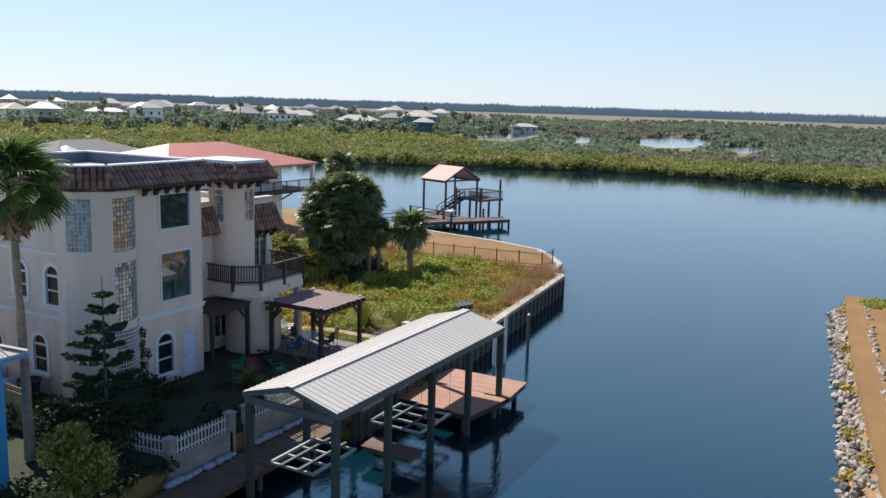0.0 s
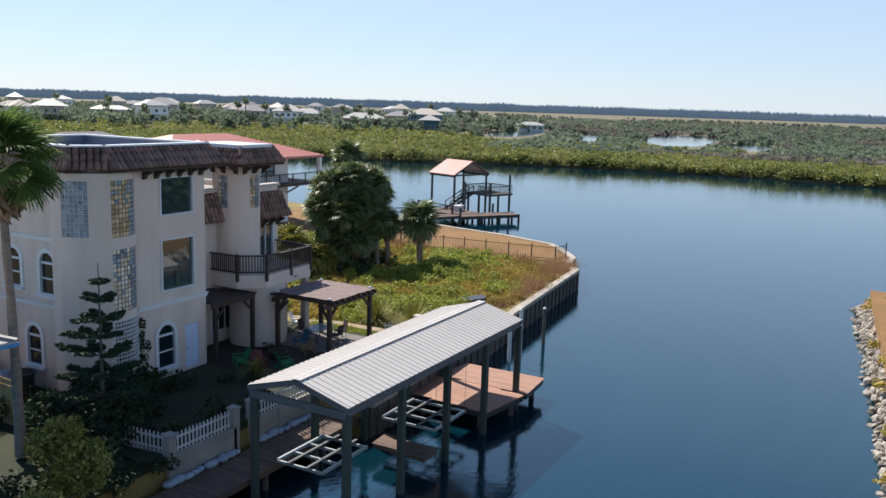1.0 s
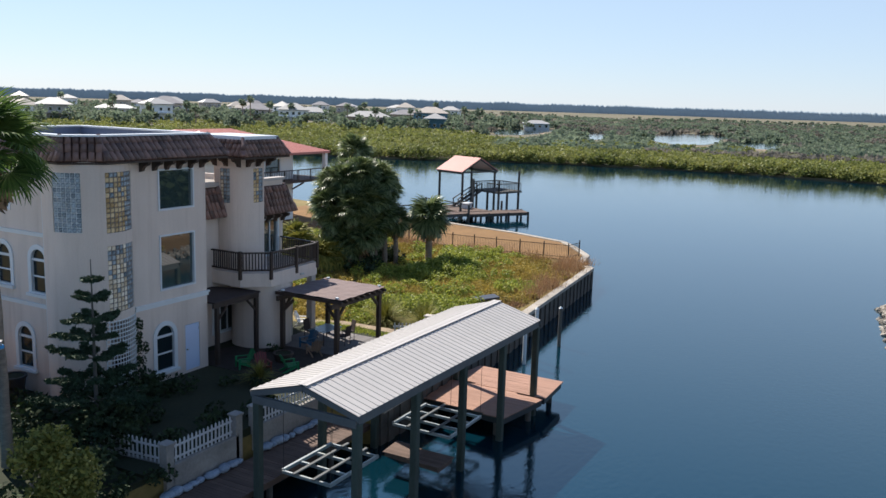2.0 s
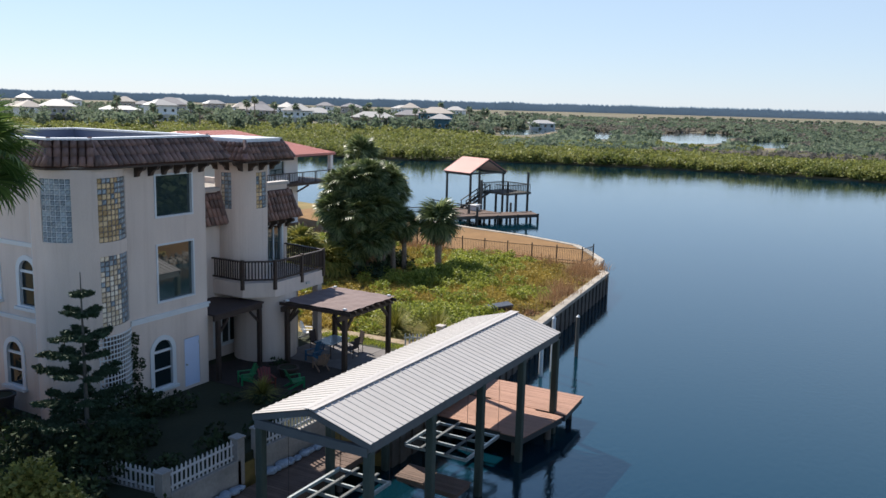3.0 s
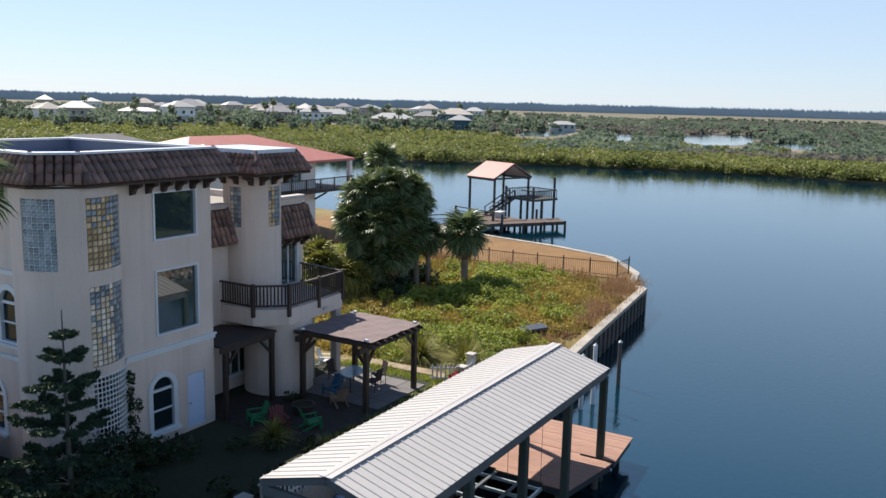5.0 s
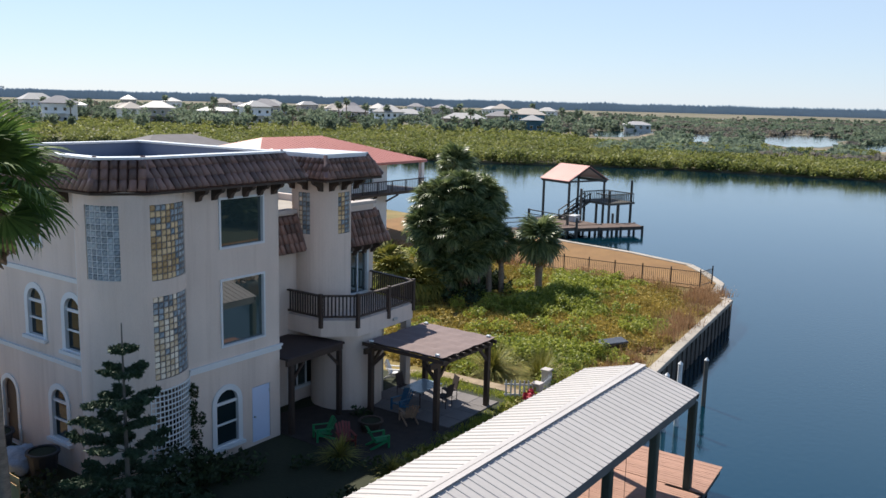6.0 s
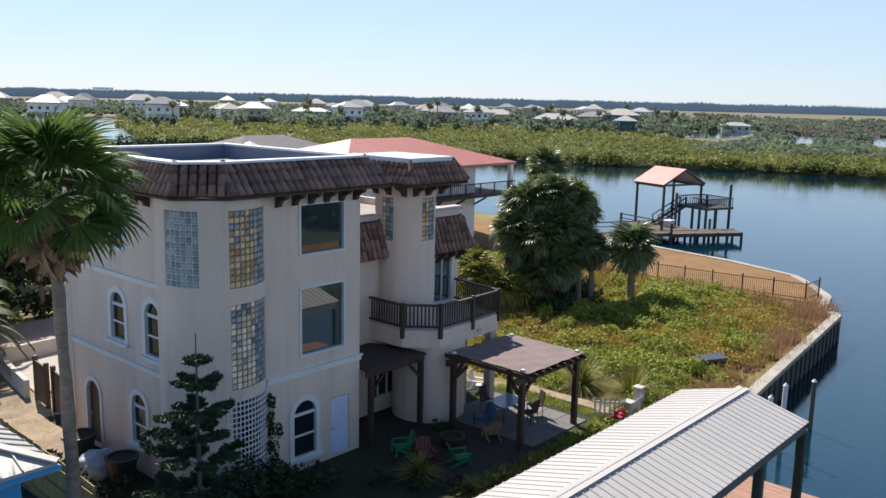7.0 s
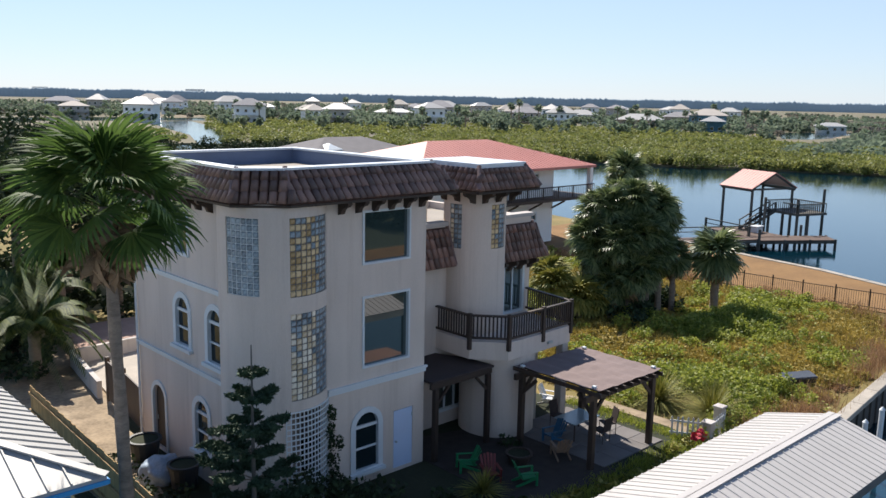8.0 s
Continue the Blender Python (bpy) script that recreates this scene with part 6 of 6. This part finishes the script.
# red flowers near the path
b = [clump_points((14.6, -5.7, 0.75), (0.25, 0.25, 0.3), 60)]
tagged(new("flower", leaves("flower", b, 0.12, mat("red_petal", (0.5, 0.02, 0.05), 0.6))), "small bright red flowering plant", "flower")
shrub("shrub", "low green plants along the patio edge", [((x, -5.5 + 0.3 * math.sin(x), 0.4), (0.5, 0.4, 0.35)) for x in (6.5, 7.4, 8.4, 9.4, 10.5, 11.6, 12.6, 13.6, 14.4)], 0.12, BUSH, 260)
shrub("shrub", "low dark plants by the patio", [((x, y, 0.45), (0.5, 0.45, 0.4)) for x, y in ((4.8, -2.6), (5.3, -3.8), (6.2, -4.6), (9.6, -1.0), (4.2, -5.5))], 0.12, HEDGE, 320)

# ---- trees behind the house ----
def feather_palm(x, y, z, h, ln, n, seed):
    random.seed(seed)
    root = thing("palm_tree", "feather palm with arching yellow-green fronds", "palm tree")
    part("trunk", trunk_mesh(h, 0.28, 0.24), BARK, root, smooth=True)
    V, Q = [], []
    for i in range(n):
        a, el = i * 2.4, radians(random.uniform(5, 75))
        l = ln * random.uniform(0.8, 1.1)
        c, s = math.cos(a), math.sin(a)
        for k in range(40):
            f = (k + 2) / 42
            r = l * f * math.cos(el) * (1 - 0.1 * f)
            zz = l * f * math.sin(el) - 0.75 * l * f * f * math.cos(el)
            for side in (-1, 1):
                w = 0.42 * math.sin(math.pi * min(1, f * 0.85 + 0.12))
                ex, ey = r + w * 0.5, side * w
                b0 = len(V)
                for px, py, pz in ((r - 0.035, 0, zz), (r + 0.035, 0, zz), (ex + 0.02, ey, zz - 0.2), (ex - 0.02, ey, zz - 0.2)):
                    V.append((px * c - py * s, px * s + py * c, pz))
                Q.append((b0, b0 + 1, b0 + 2, b0 + 3))
    o = new("crown", mesh_arrays("crown", V, Q, FEATHER))
    o.parent, o.location = root, (0, 0, h)
    root.location = (x, y, z)


feather_palm(-0.6, 17.8, 0.2, 2.4, 3.6, 46, 1)
feather_palm(0.6, 21.0, 0.2, 3.0, 3.4, 40, 2)
feather_palm(3.2, 25.5, 0.2, 3.4, 3.0, 30, 3)
random.seed(31)
for a, d, h, r in ((71.2, 52, 9.5, 4.0), (74, 56, 11.0, 4.6), (69.3, 61, 8.6, 3.8), (72.4, 68, 11.0, 4.6), (67.0, 72, 7.5, 3.6), (64.8, 84, 6.8, 3.4), (76, 48, 10, 4.2), (70.0, 84, 9.0, 4.4), (66.0, 98, 8.0, 4.0), (62.5, 105, 7.0, 3.6), (60.0, 112, 6.5, 3.4), (58.0, 120, 6.2, 3.4), (68.2, 50, 5.0, 2.8)):
    tree("tree", "dense dark green evergreen tree behind the house", -12 + d * math.cos(radians(a)), -20.5 + d * math.sin(radians(a)), 0, h, r, 0.19, HEDGE, 5600)
shrub("shrub", "dark undergrowth along the side yard", [((x, y, 0.7), (1.4, 1.4, 1.2)) for x, y in ((-2.0, 21.5), (-0.5, 23), (1.0, 22.5), (-2.4, 19.4), (3, 26), (5, 27.5), (-2.2, 24.5), (7, 26), (9.5, 25.5))], 0.2, HEDGE, 240)
wood = [((random.uniform(-20, 56), random.uniform(70, 155), 0.8), (random.uniform(1.8, 3.2),) * 2 + (random.uniform(1.4, 3.0),)) for _ in range(260)]
shrub("brush", "mixed green and brown brush behind the houses", wood, 0.5, FARTREE, 22, "brush", "stuff")

# ---- far shore houses ----
def far_house(x, y, w, d, h, wall, roofm, rz, label, storeys=2, roof_h=3.0):
    root = thing("house", label, "house", "far shore houses")
    part("wall", box(bmesh.new(), -w / 2, w / 2, -d / 2, d / 2, 0, h), wall, root)
    part("roof", hip_roof(bmesh.new(), -w / 2 - 0.8, w / 2 + 0.8, -d / 2 - 0.8, d / 2 + 0.8, h + 0.15, h + roof_h, 0.3), roofm, root)
    n = max(3, int(w / 3))
    for s in range(storeys):
        z = 1.0 + s * h / storeys
        for i in range(n):
            xx = -w / 2 + (i + 0.5) * w / n
            win = part("window", box(bmesh.new(), xx - 0.75, xx + 0.75, -d / 2 - 0.08, -d / 2 - 0.003, z, z + 1.6), TRIM, root)
            part("pane", box(bmesh.new(), xx - 0.6, xx + 0.6, -d / 2 - 0.12, -d / 2 - 0.083, z + 0.15, z + 1.45), PANE, win)
    part("balcony", box(bmesh.new(), -w / 2, w / 2, -d / 2 - 1.8, -d / 2 - 0.13, h / storeys - 0.15, h / storeys + 0.1), wall, root)
    for i in range(n + 1):
        xx = -w / 2 + 0.2 + i * (w - 0.4) / n
        part("porch_post", box(bmesh.new(), xx - 0.12, xx + 0.12, -d / 2 - 1.75, -d / 2 - 1.5, 0, h / storeys - 0.153), wall, root)
    root.matrix_basis = pose(x, y, -1.1, 0, 0, rz)


HOUSES = [
    (330, 258, 15, 12, 7.0, FARWHITE, WHITEROOF, -50, "white two-storey house with a white hip roof", 2, 3.6),
    (365, 196, 17, 12, 7.5, FARTEAL, FARTAN, -62, "teal two-storey house with a pale roof", 2, 3.2),
    (352, 186, 10, 9, 5.0, FARTEAL, WHITEROOF, -62, "teal wing with a pale metal roof", 1, 2.6),
    (352, 226, 22, 12, 4.5, FARTAN, WHITEROOF, -58, "long low house with a pale blue-white roof", 1, 3.0),
    (330, 350, 18, 14, 8.0, FARTAN, FARROOF, -45, "large tan house with a grey roof", 2, 4.0),
    (345, 410, 24, 12, 3.6, FARWHITE, WHITEROOF, -42, "low white house among trees", 1, 2.4),
    (300, 500, 20, 12, 5.0, FARWHITE, WHITEROOF, -35, "white house with a bright roof", 1, 3.0),
    (350, 300, 16, 12, 6.0, FARTAN, FARROOF, -48, "tan house half hidden by trees", 2, 3.4),
    (380, 335, 16, 12, 6.0, FARTAN, FARTAN, -48, "tan house half hidden by trees", 2, 3.4),
    (400, 300, 18, 12, 5.0, FARWHITE, WHITEROOF, -48, "white house half hidden by trees", 1, 3.0),
    (300, 440, 16, 11, 4.5, FARWHITE, FARTAN, -40, "pale low house among trees", 1, 3.0),
    (260, 560, 24, 14, 6.0, FARWHITE, WHITEROOF, -30, "white house with a bright roof", 2, 3.2),
    (210, 620, 22, 14, 6.0, FARTAN, FARROOF, -25, "tan house by the inlet", 2, 3.4),
    (430, 250, 20, 12, 5.0, FARTAN, FARROOF, -55, "grey-roofed house among trees", 1, 3.0),
    (150, 640, 24, 14, 6.0, FARWHITE, FARROOF, -20, "white house by the inlet", 2, 3.4),
    (420, 160, 14, 9, 3.2, FARWHITE, WHITEROOF, -65, "small white shed by the creek", 1, 1.8),
]
for hx in HOUSES:
    far_house(*hx)
# the smaller houses of the village behind them
VILLAGE = random.Random(77)
placed = [(hx[0], hx[1]) for hx in HOUSES]
while len(placed) < len(HOUSES) + 30:
    d, a = VILLAGE.uniform(400, 720), VILLAGE.uniform(27, 72)
    hxx, hyy = -15 + d * math.cos(radians(a)), -22 + d * math.sin(radians(a))
    if min(math.hypot(hxx - p[0], hyy - p[1]) for p in placed) < 34:
        continue
    placed.append((hxx, hyy))
    walls, wall_word = VILLAGE.choice(((FARWHITE, "white"), (FARTAN, "tan"), (FARTAN, "tan"), (FARWHITE, "white")))
    roofs, roof_word = VILLAGE.choice(((WHITEROOF, "white metal"), (FARROOF, "grey shingle"), (FARTAN, "pale tan"), (WHITEROOF, "white metal")))
    far_house(hxx, hyy, VILLAGE.uniform(10, 17), VILLAGE.uniform(8, 12), VILLAGE.uniform(5.5, 8.5), walls, roofs, a - 90 + VILLAGE.uniform(-25, 25),
              "%s two-storey house with a %s roof" % (wall_word, roof_word), 2, VILLAGE.uniform(2.4, 4.0))
# trees standing before and between them
yard_trees = []
for hxx, hyy in placed:
    d = math.hypot(hxx + 15, hyy + 22)
    ux, uy = (hxx + 15) / d, (hyy + 22) / d
    for _ in range(5):
        back, side, r = VILLAGE.uniform(7, 16), VILLAGE.uniform(-13, 13), VILLAGE.uniform(1.6, 3.0)
        yard_trees.append(((hxx - ux * back - uy * side, hyy - uy * back + ux * side, 0.2 + r * 0.5), (r, r, r * VILLAGE.uniform(0.8, 1.3))))
tagged(new("far_woods", leaves("far_woods", [clump_points(c, r, 70) for c, r in yard_trees], 0.8, FARTREE)), "garden trees before the village houses", "woods", kind="stuff")
# tall palms among the far houses
for i in range(26):
    d, a = random.uniform(370, 520), radians(random.uniform(24, 62))
    palm(-15 + d * math.cos(a), -22 + d * math.sin(a), -1.1, random.uniform(7, 12), 1.8, 12, "slim distant palm among the houses", FARTREE, r0=0.3, r1=0.25, blades=8, seed=200 + i, petiole=0.6, group="distant palms", spread=(-50, 85))
# distant blocks on the skyline
for k, (a, d, w, h) in enumerate(((73.2, 2900, 60, 26), (72.0, 2950, 44, 30), (70.8, 2900, 45, 26), (67.0, 2900, 90, 24), (63.0, 2900, 60, 32))):
    t = thing("apartment_block", "hazy pale apartment block on the skyline", "building", "skyline blocks")
    part("wall", box(bmesh.new(), -w / 2, w / 2, -10, 10, 0, h), FARWHITE, t)
    for s in range(7):
        part("balcony", box(bmesh.new(), -w / 2 - 0.5, w / 2 + 0.5, -11.5, -10.01, 2 + s * 3.2, 3.1 + s * 3.2), FARTAN, t)
    t.matrix_basis = pose(-15 + d * math.cos(radians(a)), -22 + d * math.sin(radians(a)), -9.0, 0, 0, a - 90)


# wooded skyline
def skyline(dist, h0, amp, a0, a1, depth, mtl, seed, name, label):
    V, Q = [], []
    n = int((a1 - a0) / 0.06)
    for i in range(n + 1):
        a = radians(a0 + (a1 - a0) * i / n)
        h = h0 + amp * (noise.noise((i * 0.35, seed, 0)) + 0.6 * noise.noise((i * 1.1, seed, 5)) + 0.9 * noise.noise((i * 0.03, seed, 9)))
        for r, z in ((dist, -1.2), (dist + 1.0, h * 0.8), (dist + 5.0, h), (dist + depth, h * 0.4), (dist + depth, -1.2)):
            V.append((-15 + r * math.cos(a), -22 + r * math.sin(a), z))
        if i:
            b0 = (i - 1) * 5
            for k in range(4):
                Q.append((b0 + k, b0 + 5 + k, b0 + 6 + k, b0 + 1 + k))
    tagged(new(name, mesh_arrays(name, V, Q, mtl)), label, "woods", kind="stuff")


# distance haze is put straight into this pale base colour of the trees
SKYWOOD = mat("haze_tinted_woods", (0.29, 0.36, 0.40), 0.95, col2=(0.36, 0.43, 0.47), scale=0.004, fine=0.03, bump=0.0)
NEARWOOD = mat("dark_woods", (0.035, 0.045, 0.025), 0.95, col2=(0.07, 0.08, 0.045), scale=0.02, fine=0.2, bump=0.0)
skyline(1750, 15.5, 2.6, -14, 95, 500, SKYWOOD, 3, "skyline_woods", "long treeline on the horizon, coloured pale blue-green for haze")
b = bmesh.new()
prism(b, [(-60, -120), (58, -120), (58, -60), (46, -34.5), (10, -34.5), (-60, -38)], -0.2, 0.05)
single("ground", b, NEARWOOD, "dark wooded ground of the far bank", "ground", kind="structure")
bank_wood = [((random.uniform(-30, 52), random.uniform(-75, -37.5), 1.5), (random.uniform(2, 3.5),) * 2 + (random.uniform(2.5, 4.5),)) for _ in range(150)]
shrub("woods", "dark trees closing the far bank", bank_wood, 0.6, HEDGE, 26, "woods", "stuff")

# pale sand flats among the marsh
for x, y, rx, ry in ((292, 82, 4, 22), (300, 20, 5, 26), (318, -6, 5, 30), (262, 64, 3, 12), (355, 150, 8, 26), (330, 285, 8, 30), (345, 215, 6, 26), (420, 60, 10, 40), (250, -30, 3, 24), (600, 60, 12, 90), (700, 250, 16, 120), (170, 420, 40, 12), (240, 460, 40, 10)):
    b = bmesh.new()
    prism(b, blob(x, y, rx, ry, 0.15), -1.3, -1.06)
    single("sand_flat", b, SAND, "pale bare sand flat in the marsh", "sand", kind="structure")

for x, y, rx, rz in ((-1.9, 5.6, 0.7, 0.6), (-2.3, 3.2, 0.8, 0.7), (-2.6, 7.4, 0.6, 0.5), (-1.4, 2.2, 0.7, 0.6), (-2.2, 0.2, 0.9, 0.9), (0.2, -2.6, 0.9, 0.7), (-3.6, -3.6, 1.1, 1.0), (-4.4, -5.2, 1.2, 0.9)):
    shrub("shrub", "dark leafy garden shrub in the shade", [((x, y, 0.3 + rz * 0.4), (rx, rx, rz))], 0.11, HEDGE, 420)
shrub("undergrowth", "dark undergrowth at the foot of the palm clump", [((random.uniform(27.5, 34), random.uniform(6, 11.5), 0.5), (0.9, 0.9, 0.9)) for _ in range(26)], 0.16, HEDGE, 180, "shrub", "stuff")

for x in (-5.8, -5.0, -4.2, -3.4, -2.7):
    shrub("shrub", "dark shrub hanging over the boardwalk edge", [((x, -6.55 + 0.2 * math.sin(5 * x), 0.15), (0.65, 0.5, 0.55))], 0.1, HEDGE, 520)

for x, y in ((-5.6, -5.6), (-5.2, -4.2), (-6.4, -6.2), (-4.0, -4.4), (-7.2, -5.4)):
    shrub("shrub", "dark shrub beside the blue cottage", [((x, y, 0.6), (0.9, 0.9, 0.9))], 0.11, HEDGE, 420)

shrub("undergrowth", "dark thicket behind the side yard", [((x, y, 1.2), (2.4, 2.4, 2.0)) for x, y in ((0.2, 24.2), (-1.2, 27), (2.4, 28), (0.8, 31), (4.6, 31), (-2.6, 23.6), (6.5, 33), (3.5, 35))], 0.22, HEDGE, 150, "shrub", "stuff")
shrub("shrub", "dark shrubs at the foot of the feather palm", [((x, y, 0.7), (0.9, 0.9, 0.8)) for x, y in ((-1.2, 17.4), (-0.2, 18.6), (-1.6, 18.8), (0.2, 20.6))], 0.15, HEDGE, 300)

# ---- roof tiles of the house ----
for group_of in (ROOF_MAIN, ROOF_TOWER, ROOF_WING):
    for q0, q1, p0, p1 in group_of:
        s = bmesh.new()
        e, u = (Vector(q1) - Vector(q0)), (Vector(p0) - Vector(q0))
        n = e.cross(u).normalized() * 0.05
        a = [s.verts.new(Vector(p)) for p in (q0, q1, p1, p0)]
        c = [s.verts.new(Vector(p) - n) for p in (q0, q1, p1, p0)]
        s.faces.new(a)
        s.faces.new(c[::-1])
        for i in range(4):
            s.faces.new((a[i], a[(i + 1) % 4], c[(i + 1) % 4], c[i]))
        slope = part("roof_slope", s, UNDERLAY, house, "dark brown clay tile mansard slope")
        tiled_facet(q0, q1, p0, p1, slope)
        hipcap = part("hip_tile", tube(bmesh.new(), Vector(q1) + Vector((0, 0, 0.05)), Vector(p1) + Vector((0, 0, 0.06)), 0.10, 0.085, 8), TILE, slope)
settle(house, 6.3, 3.0, 0.3)

# ---- pale patio slabs under the pergola ----
slabs = thing("patio", "pale concrete slab patio under the pergola", "patio", kind="structure")
sm = finish("slab", bevelled(-0.445, 0.445, -0.445, 0.445, -0.06, 0.0, 0.012), PAVER)
for i in range(4):
    for j in range(5):
        o = new("slab", sm)
        o.parent, o.location = slabs, (11.1 + i * 0.9, -4.0 + j * 0.9, 0.345)

# ---- riprap of the far bank ----
rip = thing("riprap", "bank of pale broken rocks along the water", "rocks", kind="structure")
random.seed(41)
shapes = []
for k in range(10):
    b = bmesh.new()
    bmesh.ops.create_icosphere(b, subdivisions=1, radius=1)
    for v in b.verts:
        v.co *= 1 + random.uniform(-0.28, 0.28)
    for v in b.verts:
        v.co = Vector((v.co.x, v.co.y * 0.8, v.co.z * 0.6))
    shapes.append(finish("rock", b, ROCK))
count = 0
rest = bmesh.new()
while count < 1150:
    x = random.uniform(6, 48.2)
    f = random.random() ** 0.9
    y0 = -25.15 - (47.8 - x) * 0.0886
    y = y0 - f * 2.4 + random.uniform(-0.1, 0.1)
    z = WZ - 0.1 + f * 1.6
    s = random.uniform(0.11, 0.26)
    if x > 47 - f * 1.0:
        continue
    m = Matrix.Translation((x, y, z)) @ Euler((random.uniform(0, 6), random.uniform(0, 6), random.uniform(0, 6))).to_matrix().to_4x4() @ Matrix.Scale(s, 4)
    if count < 300:
        o = new("rock", random.choice(shapes))
        o.parent, o.matrix_basis = rip, m
    else:
        k = len(rest.verts)
        r = bmesh.ops.create_icosphere(rest, subdivisions=1, radius=1, matrix=m)
        for v in r["verts"]:
            v.co += Vector((random.uniform(-1, 1), random.uniform(-1, 1), random.uniform(-1, 1))) * s * 0.22
    count += 1
tagged(part("rock", rest, ROCK, rip), "pale rocks between the larger ones", kind="stuff")
tufts = [((x, -25.9 - (47.8 - x) * 0.0886 + random.uniform(-1.2, 0.6), -0.6), (random.uniform(0.4, 0.9), 0.5, 0.4)) for x in (14, 15.2, 17, 24, 25, 26.3, 33, 44, 45.4, 12, 29)]
shrub("grass_tuft", "olive grass tufts between the rocks", tufts, 0.16, COVER_Y, 170, "grass", "stuff")
shrub("grass_tuft", "bright green grass on the point of the bank", [((45.5, -28.2, 0.05), (1.6, 1.2, 0.25)), ((44.3, -28.6, 0.05), (1.4, 1.0, 0.2))], 0.14, COVER_G, 300, "grass", "stuff")
bank_slope = bmesh.new()
v = [bank_slope.verts.new(p) for p in ((48.0, -25.2, WZ - 0.3), (-8, -30.2, WZ - 0.3), (-8, -32.2, 0.03), (46.9, -27.2, 0.03))]
bank_slope.faces.new(v)
e = bmesh.ops.extrude_face_region(bank_slope, geom=bank_slope.faces[:])
bmesh.ops.translate(bank_slope, verts=[g for g in e["geom"] if isinstance(g, bmesh.types.BMVert)], vec=(0, 0, -0.4))
single("bank", bank_slope, COVER_B, "sandy bank slope under the rocks", "bank", kind="structure")
